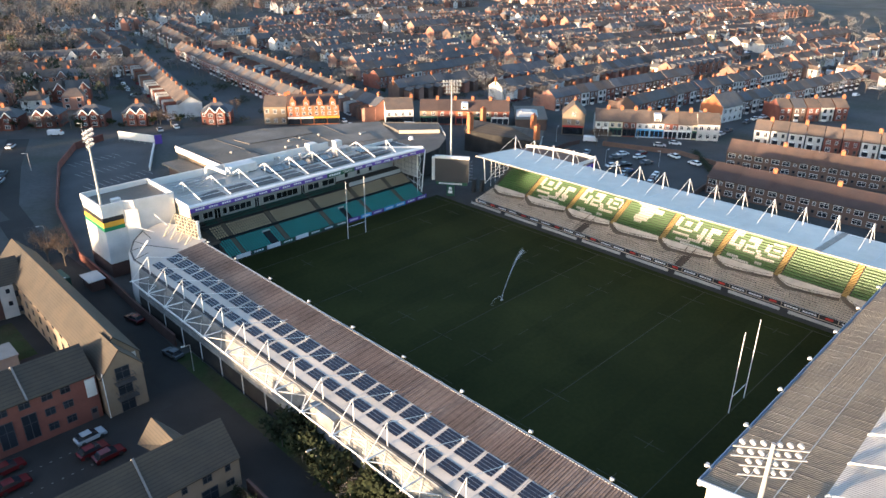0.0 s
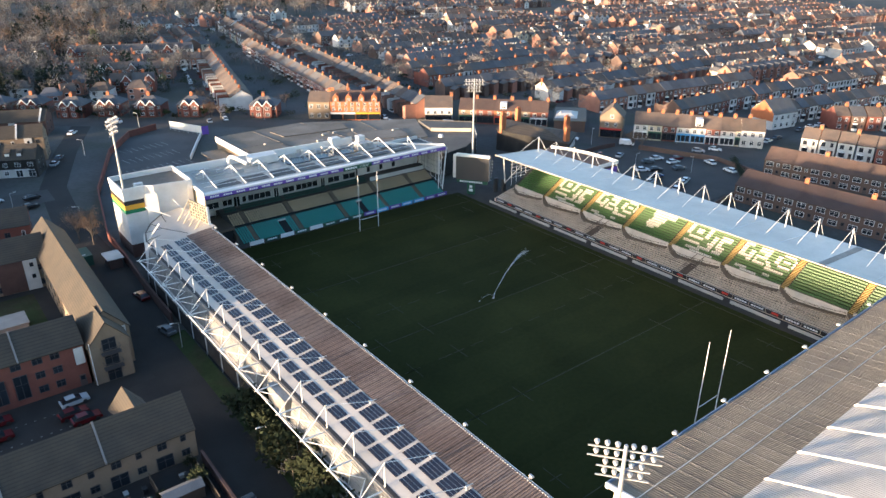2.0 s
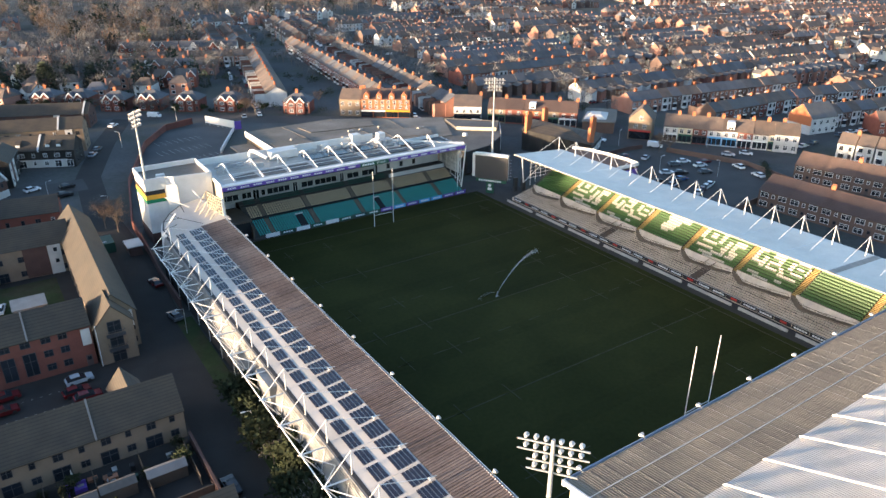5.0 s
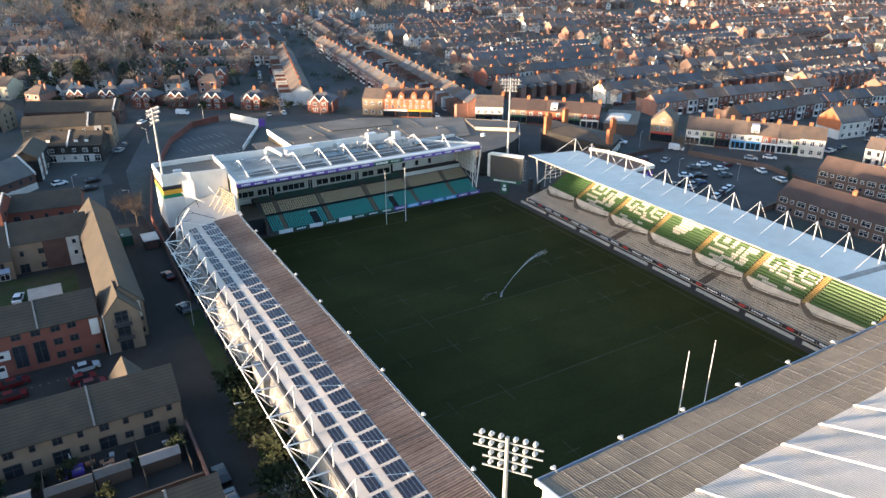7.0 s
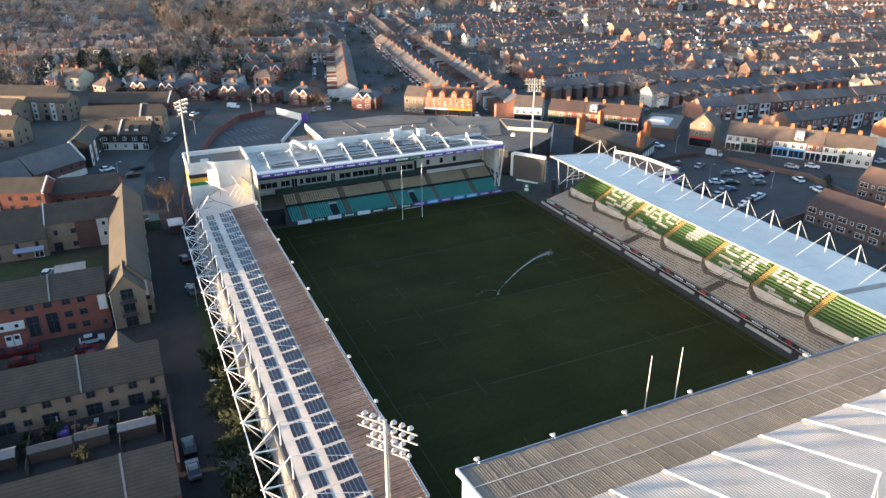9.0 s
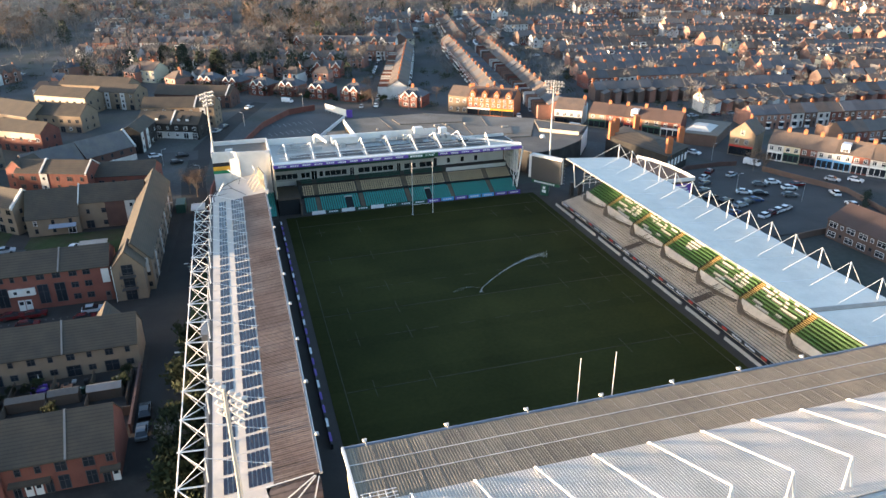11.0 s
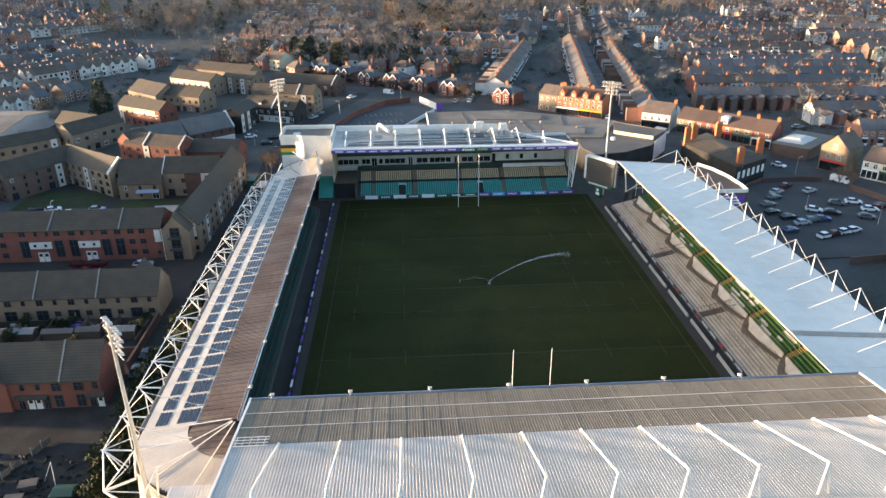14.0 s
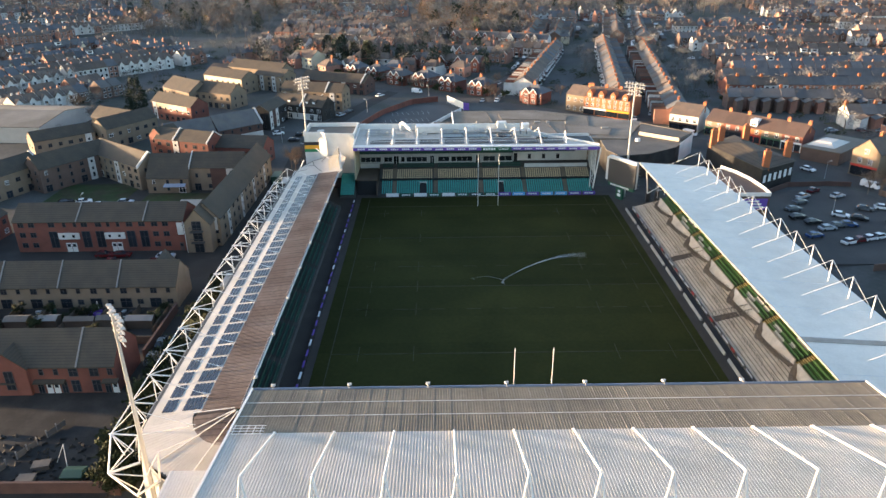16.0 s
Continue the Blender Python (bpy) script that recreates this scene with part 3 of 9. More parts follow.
for ring_name, r0, r1s, material in (("brown_roof_sheet", 0.7, [5.6, 6.2, 6.4, 6.7, 6.9, 7.0], BROWNROOF), ("white_roof_sheet", 6.4, edge_r, SHEETWHITE)):
    bm = bmesh.new()
    for k in range(5):
        n = 9
        for i in range(n):
            a0 = fan[k] + (fan[k + 1] - fan[k]) * i / n
            a1 = fan[k] + (fan[k + 1] - fan[k]) * (i + 1) / n
            am = (a0 + a1) / 2
            ra, rb = r1s[k] + (r1s[k + 1] - r1s[k]) * i / n, r1s[k] + (r1s[k + 1] - r1s[k]) * (i + 1) / n
            P = [(*pt(a0, r0), fz(r0)), (*pt(a0, ra), fz(ra)), (*pt(am, (ra + rb) / 2), fz(ra) + 0.03), (*pt(am, r0), fz(r0) + 0.03)]
            Q = [P[3], P[2], (*pt(a1, rb), fz(rb)), (*pt(a1, r0), fz(r0))]
            for R in (P, Q):
                bm.faces.new([bm.verts.new(p) for p in R])
                bm.faces.new([bm.verts.new((p[0], p[1], p[2] - 0.2)) for p in reversed(R)])
    part(ring_name, bm, material, corner)
bm = bmesh.new()
for a, r in ((182, 6.4), (215, 6.6), (228, 12.4), (254, 12.6)):
    beam(bm, (*pt(a, 0.8), fz(0.8) + 0.14), (*pt(a, r), fz(r) + 0.14), 0.13, 0.1)
part("roof_batten", bm, PALEGUT, corner)
bm = bmesh.new()
for k in range(5):
    a, b = pt(fan[k], edge_r[k]), pt(fan[k + 1], edge_r[k + 1])
    beam(bm, (*a, fz(13.8) - 0.1), (*b, fz(13.8) - 0.1), 0.35, 0.4)
part("edge_gutter", bm, BLACKBOARD, corner, "dark edge gutter")
bm = bmesh.new()
for k in range(5):
    a, b = pt(fan[k], edge_r[k] + 0.5), pt(fan[k + 1], edge_r[k + 1] + 0.5)
    a2, b2 = pt(fan[k], edge_r[k] + 1.0), pt(fan[k + 1], edge_r[k + 1] + 1.0)
    bm.faces.new([bm.verts.new(p) for p in ((*a, 9.4), (*b, 9.4), (*b2, 3.6), (*a2, 3.6))])
    bm.faces.new([bm.verts.new(p) for p in ((*a2, 3.6), (*b2, 3.6), (*b2, 0.3), (*a2, 0.3))])
bmesh.ops.solidify(bm, geom=bm.faces[:], thickness=0.2)
part("facade_cladding", bm, CLAD, corner, "white outer cladding")
nodes = [(-57.5, -59.6), (-54.6, -67.2), (-49.6, -71.0)]
for k, q in enumerate(nodes[1:]):
    bm = bmesh.new()
    d = (Vector(q) - FC).normalized()
    N = (*q, 9.3)
    base = FC + d * 13.7
    T = (*(FC + d * 13.2), 13.0)
    tube(bm, N, (*base, 9.0), 0.17)
    tube(bm, (*base, 9.3), T, 0.14)
    tube(bm, N, T, 0.09)
    tube(bm, T, (*(FC + d * 7), 11.3), 0.07)
    tube(bm, N, (*(FC + d * 14.6), 5.0), 0.08)
    p = nodes[k]
    tube(bm, N, (*p, 9.3), 0.11)
    mid = FC + ((Vector(p) - FC).normalized() + d).normalized() * 14.0
    tube(bm, N, (*mid, 8.6), 0.07)
    tube(bm, (*p, 9.3), (*mid, 8.6), 0.07)
    part("outrigger", bm, WHITE, corner, "white tubular roof outrigger")

# ---- south stand (nearest) ----
SX0, SX1 = -38.0, 42.1
south = thing("south_stand", "large stand with grey and white ribbed roof", "grandstand")
sz = lambda y: 15.5 + (-58.9 - y) * 0.142
bm = bmesh.new()
ribbed(bm, SX0, SX1, [(-58.9, sz(-58.9)), (-69.5, sz(-69.5))], 0.34, 0.04)
part("grey_roof_sheet", bm, GREYROOF, south, "grey ribbed cement roof sheets")
bm = bmesh.new()
ribbed(bm, SX0, SX1, [(-69.5, sz(-69.5)), (-84.6, sz(-84.6))], 0.34, 0.04)
part("white_roof_sheet", bm, SHEETWHITE, south, "white ribbed roof sheets")
bm = bmesh.new()
for y in (-62.4, -65.7):
    beam(bm, (SX0, y, sz(y) + 0.07), (SX1, y, sz(y) + 0.07), 0.09, 0.05)
part("roof_batten", bm, BATTEN, south)
rl = random.Random(8)
for i in range(39):
    x = SX0 + 1.02 + 2.05 * i
    ya, yb = rl.choice(((-59.0, -62.3), (-59.0, -69.4), (-62.5, -69.4), (-59.0, -69.4)))
    bm = bmesh.new()
    beam(bm, (x, ya, sz(ya) + 0.05), (x, yb, sz(yb) + 0.05), rl.uniform(0.02, 0.04), 0.02)
    part("sheet_lap", bm, LAPS, south)
bm = bmesh.new()
prism_x(bm, [(-58.9, 15.15), (-58.55, 15.15), (-58.55, 15.62), (-58.63, 15.62), (-58.63, 15.3), (-58.9, 15.3)], SX0 - 0.1, SX1 + 0.1)
part("gutter", bm, GUTTER, south, "blue-grey front gutter")
bm = bmesh.new()
prism_y(bm, [(SX0 - 0.3, 15.0), (SX0, 15.0), (SX0, 15.7), (SX0 - 0.3, 15.7)], -59, -58.6)
loft(bm, [[(SX0 - 0.28, y, sz(y) - 0.35), (SX0, y, sz(y) - 0.35), (SX0, y, sz(y) + 0.16), (SX0 - 0.28, y, sz(y) + 0.16)] for y in (-58.6, -84.6)])
part("verge_trim", bm, PALEGUT, south)
bm = bmesh.new()
loft(bm, [[(SX1, y, sz(y) - 0.35), (SX1 + 0.28, y, sz(y) - 0.35), (SX1 + 0.28, y, sz(y) + 0.16), (SX1, y, sz(y) + 0.16)] for y in (-58.6, -84.6)])
part("verge_trim", bm, PALEGUT, south)
bm = bmesh.new()
prof = [(-59.6, 11.5), (-59.6, sz(-59.6) - 0.15), (-84.4, sz(-84.4) - 0.15), (-84.4, 0.5), (-72, 0.5)]
prism_x(bm, prof, SX0 + 0.05, SX0 + 0.3)
prism_x(bm, prof, SX1 - 0.3, SX1 - 0.05)
part("end_wall", bm, CREAM, south, "cream clad end walls")
bm = bmesh.new()
prof = [(-60.5, 0.0), (-60.5, 1.3)]
for i in range(24):
    prof += [(-61.3 - 0.85 * i, 1.3 + 0.45 * i), (-61.3 - 0.85 * i, 1.75 + 0.45 * i)]
prof += [(-84.2, 12.2), (-84.2, 0.0)]
prism_x(bm, prof, SX0 + 0.4, SX1 - 0.4)
part("seating_steps", bm, CONCRETE, south)
bm = bmesh.new()
box(bm, SX0 + 0.3, SX1 - 0.3, -84.9, -84.5, 0.4, sz(-84.6) - 0.3)
part("back_wall", bm, CLAD, south)
seat_rows("seat_block", "dark green plastic tip-up seats in rows", SEATDKGREEN, [(SX0 + 2, SX1 - 2, -60.9 - 0.85 * i, 1.3 + 0.45 * i, 180) for i in range(6)], "x", 0.55)
for k in range(12):
    x = -32.75 + 6.91 * k
    if x > SX1:
        continue
    bm = bmesh.new()
    tip, apex = (x, -69.9, sz(-69.9) + 0.25), (x, -82.85, 22.6)
    tube(bm, tip, apex, 0.12, None, 8)
    for sx in (-0.55, 0.55):
        tube(bm, apex, (x + sx, -83.2, sz(-83.2)), 0.12, None, 8)
    tube(bm, (x, -69.5, sz(-69.5)), (x, -69.9, sz(-69.9) + 0.35), 0.15)
    part("roof_frame", bm, WHITE, south, "white tubular roof stay")
bm = bmesh.new()
box(bm, -46.0, SX1, -100, -84.6, 15.9, 16.4)
part("rear_flat_roof", bm, FLATROOF, south)
bm = bmesh.new()
box(bm, -45.8, SX1 - 0.2, -99.8, -84.9, 0.4, 15.9)
part("rear_block", bm, CLAD, south)
bm = bmesh.new()
for k in range(16):
    for j in range(2):
        x = -20 + 3.7 * k
        box(bm, x, x + 3.3, -92.4 + 3.4 * j, -89.4 + 3.4 * j, 16.5, 16.58)
part("roof_solar_panels", bm, SOLAR, south)
bm = bmesh.new()
ribbed(bm, -45.4, SX0 - 0.1, [(-70.4, 12.4), (-84.6, 12.4)], 0.34, 0.06, thick=0.3)
part("link_roof", bm, LINKROOF, south, "flat blue-grey ribbed link roof")
bm = bmesh.new()
prism(bm, [(-45.1, -84.4), (SX0 - 0.1, -84.4), (SX0 - 0.1, -70.8), (-45.1, -70.8)], 0.4, 12.1)
part("link_block", bm, CREAM, south)
bm = bmesh.new()
for i in range(5):
    beam(bm, (-37.6 + 0.8 * i, -68.3, sz(-68.3) + 0.35), (-37.6 + 0.8 * i, -70.1, sz(-70.1) + 0.35), 0.06, 0.06)
for i in range(4):
    beam(bm, (-37.8, -68.3 - 0.6 * i, sz(-68.3 - 0.6 * i) + 0.35), (-34.0, -68.3 - 0.6 * i, sz(-68.3 - 0.6 * i) + 0.35), 0.06, 0.06)
part("roof_walkway_grating", bm, WHITE, south)
for k in range(7):
    gutter_lamp(-25.5 + 10.3 * k, -58.6, 15.5, 0) if k < 6 else gutter_lamp(-35.5, -58.6, 15.5, 0)

# ---- east stand ----
east = thing("east_stand", "long stand with pale blue-white cantilever roof", "grandstand")
EY0, EY1 = -64.0, 45.4
ez = lambda x: 12.9 - (x - 40.6) * 0.078
SK = 0.014
EX = lambda x, y: x - SK * (y - 45.0)         # the stand splays slightly
bm = bmesh.new()
for y0, y1, dz in ((-44.0, EY1, 0.0), (EY0, -43.6, -0.12)):
    A = lambda y: [(EX(40.0, y), y, ez(40.0) + dz), (EX(57.3, y), y, ez(57.3) + dz), (EX(57.3, y), y, ez(57.3) - 0.25 + dz), (EX(40.0, y), y, ez(40.0) - 0.18 + dz)]
    loft(bm, [A(y0), A(y1)])
part("roof_sheet", bm, EASTROOF, east, "pale blue-white roof sheets")
bm = bmesh.new()
loft(bm, [[(EX(40.0, -43.8), y, ez(40.0) + 0.012), (EX(57.3, -43.8), y, ez(57.3) + 0.012), (EX(57.3, -43.8), y, ez(57.3) - 0.22), (EX(40.0, -43.8), y, ez(40.0) - 0.22)] for y in (-44.5, -43.2)])
part("roof_joint", bm, LAPS, east, "grey worn joint across the roof")
for k in range(11):
    bm = bmesh.new()
    y = 44.0 - 9.7 * k
    beam(bm, (EX(40.2, y), y, ez(40.2) + (0.012 if y > -43.6 else -0.108)), (EX(57.2, y), y, ez(57.2) + (0.012 if y > -43.6 else -0.108)), 0.05, 0.03)
    part("sheet_seam", bm, LINKROOF, east, "grey standing seam")
bm = bmesh.new()
beam(bm, (EX(39.9, EY1), EY1, ez(40) - 0.13), (EX(39.9, EY0), EY0, ez(40) - 0.1), 0.12, 0.2)
beam(bm, (EX(39.9, EY1), EY1 + 0.1, ez(40) - 0.15), (EX(57.3, EY1), EY1 + 0.1, ez(57.3) - 0.15), 0.18, 0.45)
part("fascia", bm, LAPS, east, "worn cream roof edge fascia")
bm = bmesh.new()
beam(bm, (EX(57.5, EY1), EY1, ez(57.5) - 0.2), (EX(57.5, EY0), EY0, ez(57.5) - 0.2), 0.3, 0.3)
part("rear_gutter", bm, PALEGUT, east)
for k in range(17):
    y = 44.2 - 6.67 * k
    if y < EY0 + 1:
        break
    bm = bmesh.new()
    x = EX(55.3, y)
    T = (x, y, 15.9)
    tube(bm, (x, y, ez(55.3) - 0.1), T, 0.11, 0.09, 8)
    tube(bm, T, (EX(47.2, y), y, ez(47.2) + 0.05), 0.05)
    tube(bm, T, (EX(59.6, y), y, 9.8), 0.055)
    tube(bm, (EX(57.4, y), y, 11.2), (EX(59.7, y), y, 9.7), 0.07)
    part("roof_mast", bm, WHITE, east, "white roof mast with stays")
# terraces
bm = bmesh.new()
prof = [(39.05, -0.1), (39.05, 0.8)]
for i in range(9):
    prof += [(39.75 + 0.68 * i, 0.8 + 0.17 * i), (39.75 + 0.68 * i, 0.97 + 0.17 * i)]
prof += [(46.2, 2.33), (46.2, -0.1)]
prism_y(bm, prof, EY0, EY1 - 1)
part("standing_terrace", bm, TERRACE, east, "brown stepped concrete terrace")
for i in range(9):
    bm = bmesh.new()
    beam(bm, (39.72 + 0.68 * i, EY0, 0.90 + 0.17 * i), (39.72 + 0.68 * i, EY1 - 1, 0.90 + 0.17 * i), 0.05, 0.13)
    part("step_riser", bm, TERRSTEP, east, "dark strip along step edge")
bm = bmesh.new()
prof = [(46.2, 0.0), (46.2, 3.0)]
for i in range(14):
    prof += [(46.9 + 0.68 * i, 3.0 + 0.385 * i), (46.9 + 0.68 * i, 3.385 + 0.385 * i)]
prof += [(57.0, 8.39), (57.0, 0.0)]
prism_y(bm, prof, EY0, EY1 - 1)
part("seating_steps", bm, DARKTREAD, east)
bm = bmesh.new()
box(bm, 57.0, 57.3, EY0, EY1 - 0.8, 0.5, 10.9)
part("back_wall", bm, BUFFBRICK, east)
for i in range(7):
    bm = bmesh.new()
    beam(bm, (45.5 + 1.85 * i, EY1 - 0.8, 3.0 + 0.9 * i), (45.5 + 1.85 * i, EY1 - 0.8, 11.2), 0.1, 0.1)
    part("screen_post", bm, WHITE, east, "white wind screen post")
for i in range(6):
    bm = bmesh.new()
    beam(bm, (45.0, EY1 - 0.8, 5.4 + i), (56.9, EY1 - 0.8, 5.4 + i), 0.08, 0.1)
    part("screen_rail", bm, WHITE, east, "white wind screen rail")
bm = bmesh.new()
tube(bm, (42.6, EY1 - 1.2, 4.6), (41.6, EY1 - 1.4, 12.1), 0.16)
part("end_post", bm, WHITE, east)
bm = bmesh.new()
tube(bm, (49, EY1 - 1.0, 7.5), (47.2, EY1 - 1.0, 11.9), 0.12)
part("end_post", bm, WHITE, east)
bm = bmesh.new()
tube(bm, (42.6, EY1 - 1.2, 4.6), (50.0, EY1 - 1.0, 9.2), 0.10)
part("end_brace", bm, WHITE, east)
# plain white shapes in the seats: boxes, arches and bars
BOXES = ["...########...............", ".##........##.............", ".##..####..##......#####..", ".##..####..##..##..#####..", ".##........##..##..##.....", "...########....##..##.....", "..............###..####...", "..#########....##...###...", "...........######..####...", ".....########.............", ".........############.....", ".........................."]
BARS = [".####.....................", ".####...######......#####.", ".##.....######....##.....#", ".##..##.....##....##.###.#", ".##..##.######....##.....#", ".######.##....##....#####.", ".....##.######.##.........", "...............#########..", "..........................", "...######.......####......", "......########............", ".........................."]
SHAPES = {1: BOXES, 2: BARS, 4: BOXES, 5: BARS}
GANG = [32.0 - 13.58 * k for k in range(7)]
edges = [EY1 - 1.4] + GANG + [EY0 + 0.5]
for k in range(8):
    a, b = edges[k + 1] + 0.65, edges[k] - 0.65
    rng = random.Random(40 + k)
    green, white = [], []
    for i in range(14):
        z, x = 3.0 + 0.385 * i, 46.56 + 0.68 * i
        n = int((b - a) / 0.52)
        runs = []
        for j in range(n):
            t = j / n
            w = False
            if k in (1, 2, 4, 5):            # blocks with bold white shapes
                w = i <= 10 and SHAPES[k][10 - i][25 - int(t * 26)] == "#"
            elif k == 3:                     # a plain flag-like patch
                w = (i in (10, 11) and 0.35 < t < 0.8) or (i in (8, 9) and 0.18 < t < 0.7) or (i in (6, 7) and 0.38 < t < 0.66) or (i in (4, 5) and 0.42 < t < 0.72) or (i == 3 and 0.5 < t < 0.66)
            elif k == 0:
                w = False
            (white if w else green).append((a + j * 0.52, a + (j + 1) * 0.52, x, z, -90))
    seat_rows("seat_block", "green plastic tip-up seats in sunlit rows", SEATGREEN, green, "y", 0.52)
    if white:
        seat_rows("seat_pattern", "white plastic seats forming bold bars", SEATWHITE, white, "y", 0.52)
    # pale battered wall below the block: its foot swings out beside the gangway and comes slowly back
    terr = lambda x: 0.90 + 0.25 * (x - 39.4)
    line = []
    for i in range(15):
        q = i / 14
        p = smooth(0, 0.24, q) if q < 0.24 else 1 - ((q - 0.24) / 0.76) ** 1.7
        line.append((45.85 - 1.3 * p, b + 0.1 - (b - a + 0.2) * q, p))
    bm = bmesh.new()
    loft(bm, [[(46.2, y, 3.55), (45.95, y, 3.55), (x, y, terr(x) - 0.25), (46.2, y, 1.8)] for x, y, p in line])
    part("block_front_wall", bm, PALEWALL, east, "pale battered wall with a bowed foot")
    bm = bmesh.new()
    loft(bm, [[(x + 0.05, y, terr(x) + 0.10), (x - 0.75, y, terr(x - 0.75) + 0.14), (x - 0.75, y, terr(x) - 0.5), (x + 0.05, y, terr(x) - 0.5)] for x, y, p in line])
    part("bowed_walkway", bm, TERRSTEP, east, "brown bowed walkway below the wall")
    bm = bmesh.new()
    loft(bm, [[(x - 0.78, y, terr(x - 0.75) + h) for h in (1.06, 1.12)] + [(x - 0.73, y, terr(x - 0.75) + h) for h in (1.12, 1.06)] for x, y, p in line])
    for x, y, p in line[::2]:
        beam(bm, (x - 0.75, y, terr(x - 0.75)), (x - 0.75, y, terr(x - 0.75) + 1.08), 0.05, 0.05)
    part("walkway_rail", bm, STEPS, east, "brown steel rail")
for y in GANG:
    bm = bmesh.new()
    prof = [(46.2, 2.4)]
    for i in range(28):
        prof += [(46.2 + 0.34 * i, 3.05 + 0.1925 * i), (46.54 + 0.34 * i, 3.05 + 0.1925 * i)]
    prism_y(bm, prof + [(55.72, 2.4)], y - 0.6, y + 0.6)
    part("gangway_steps", bm, STAIRGOLD, east, "gangway steps coloured yellow for sunlight")
    bm = bmesh.new()
    # steps that swing aside as they come down over the terrace
    line = [(46.15, y, 3.0), (45.6, y - 0.5, 2.66), (44.9, y - 1.3, 2.40), (44.1, y - 2.4, 2.16), (43.5, y - 3.6, 1.99)]
    loft(bm, [[(x, yy + 0.6, z - 1.2), (x, yy - 0.6, z - 1.2), (x, yy - 0.6, z + 0.06), (x, yy + 0.6, z + 0.06)] for x, yy, z in line])
    part("terrace_steps", bm, TERRSTEP, east, "brown steps across the terrace")
for y in (10.27, -16.9):
    bm = bmesh.new()
    loft(bm, [[(x, y + dy0, z) for dy0, z in ((-0.9, z0 - 0.9), (0.9, z0 - 0.9), (0.9, z0), (-0.9, z0))] for x, z0 in ((39.1, 0.86), (45.9, 2.45))])
    part("wide_stair", bm, STEPS, east, "dark ramped stair with rails")
    for dy in (-0.95, 0.95):
        bm = bmesh.new()
        beam(bm, (39.2, y + dy, 1.95), (45.8, y + dy, 3.5), 0.07, 0.09)
        for i in range(12):
            x = 39.3 + 0.59 * i
            beam(bm, (x, y + dy, 0.8 + 0.235 * (x - 39.1)), (x, y + dy, 1.95 + 0.235 * (x - 39.1)), 0.05, 0.05)
        part("stair_rail", bm, STEPS, east, "brown steel stair rail")
rb = random.Random(8)
bm = bmesh.new()
beam(bm, (0, -1.3, 1.0), (0, 1.3, 1.0), 0.06, 0.06)
for y in (-1.1, 0, 1.1):
    beam(bm, (0, y, 0), (0, y, 1.0), 0.06, 0.06)
bar_me = mesh_of("crush_barrier", bm, STEPS)
for k in range(34):
    for j in range(2):
        y = 42.0 - 3.1 * k + rb.uniform(-0.3, 0.3) + 1.5 * j
        if min(abs(y - g) for g in GANG) > 2.0:
            piece("crush_barrier", bar_me, east, pose(41.4 + 2.7 * j, y, 1.3 + 0.68 * j))
# boards: pitch-side pale boards and the board row on the terrace wall
for k in range(9):
    y1 = 44.4 - 12.4 * k
    bm = bmesh.new()
    loft(bm, [[(37.1, y, -0.05), (37.55, y, -0.05), (37.55, y, 0.42), (37.3, y, 0.62)] for y in (y1 - 10.7, y1)])
    solid("pitchside_board", bm, CONCRETE, "long pale padded pitch-side board", "advertising board", "pitch-side boards")
rb = random.Random(5)
for k in range(28):
    y1 = 43.5 - 3.65 * k
    b = thing("terrace_board", "black advertising board with small coloured print", "advertising board", "terrace boards")
    bm = bmesh.new()
    box(bm, 38.88, 39.02, y1 - 3.5, y1, 0.25, 1.15)
    part("panel", bm, BLACKBOARD, b)
    kind = (1, 0, 2)[k % 3]
    bm = bmesh.new()
    if kind == 0:
        box(bm, 38.86, 38.88, y1 - 2.6, y1 - 1.2, 0.5, 0.95)
        part("print", bm, REDSIGN, b, "red print patch")
    else:
        for i in range(5):
            a = y1 - 0.5 - 0.55 * i
            box(bm, 38.86, 38.88, a - 0.42, a, 0.5, 0.85)
        part("print", bm, WHITESIGN, b, "white print bars")
    bm = bmesh.new()
    box(bm, 38.88, 39.05, y1 - 3.5, y1, 1.15, 1.19)
    part("top_rail", bm, GALV, b)
for k in range(26):
    y1 = 52.5 - 3.55 * k
    b = thing("west_board", "low purple advertising board beside the pitch", "advertising board", "west boards")
    bm = bmesh.new()
    box(bm, -37.75, -37.45, y1 - 3.4, y1, -0.03, 0.9)
    part("panel", bm, BLACKBOARD, b)
    bm = bmesh.new()
    box(bm, -37.80, -37.42, y1 - 2.7, y1 - 0.6, 0.905, 0.94)
    part("print", bm, PURPLE if k % 3 else WHITESIGN, b, "purple and white top print")
# annex with curved parapet behind the roof
annex = thing("annex_building", "low annex with white curved parapet and sign", "building")
pts = [(57.8, 45.5), (57.8, 24.0), (66.0, 23.8), (66.3, 28), (65.8, 35), (64.3, 41), (62.0, 45.5)]
bm = bmesh.new()
prism(bm, pts, 0.8, 11.0)
part("wall", bm, BROWNBRICK, annex)
bm = bmesh.new()
for (x0, y0), (x1, y1) in zip(pts[1:], pts[2:]):
    beam(bm, (x0, y0, 11.4), (x1, y1, 11.4), 0.25, 0.9)
part("parapet", bm, CLAD, annex, "white parapet")
bm = bmesh.new()
box(bm, 59.5, 65.4, 23.5, 23.6, 7.6, 10.4)
sign = part("sign", bm, PURPLE, annex, "purple sign panel")
bm = bmesh.new()
for i in range(3):
    box(bm, 60.2, 64.6 - 0.6 * i, 23.46, 23.5, 8.1 + 0.75 * i, 8.5 + 0.75 * i)
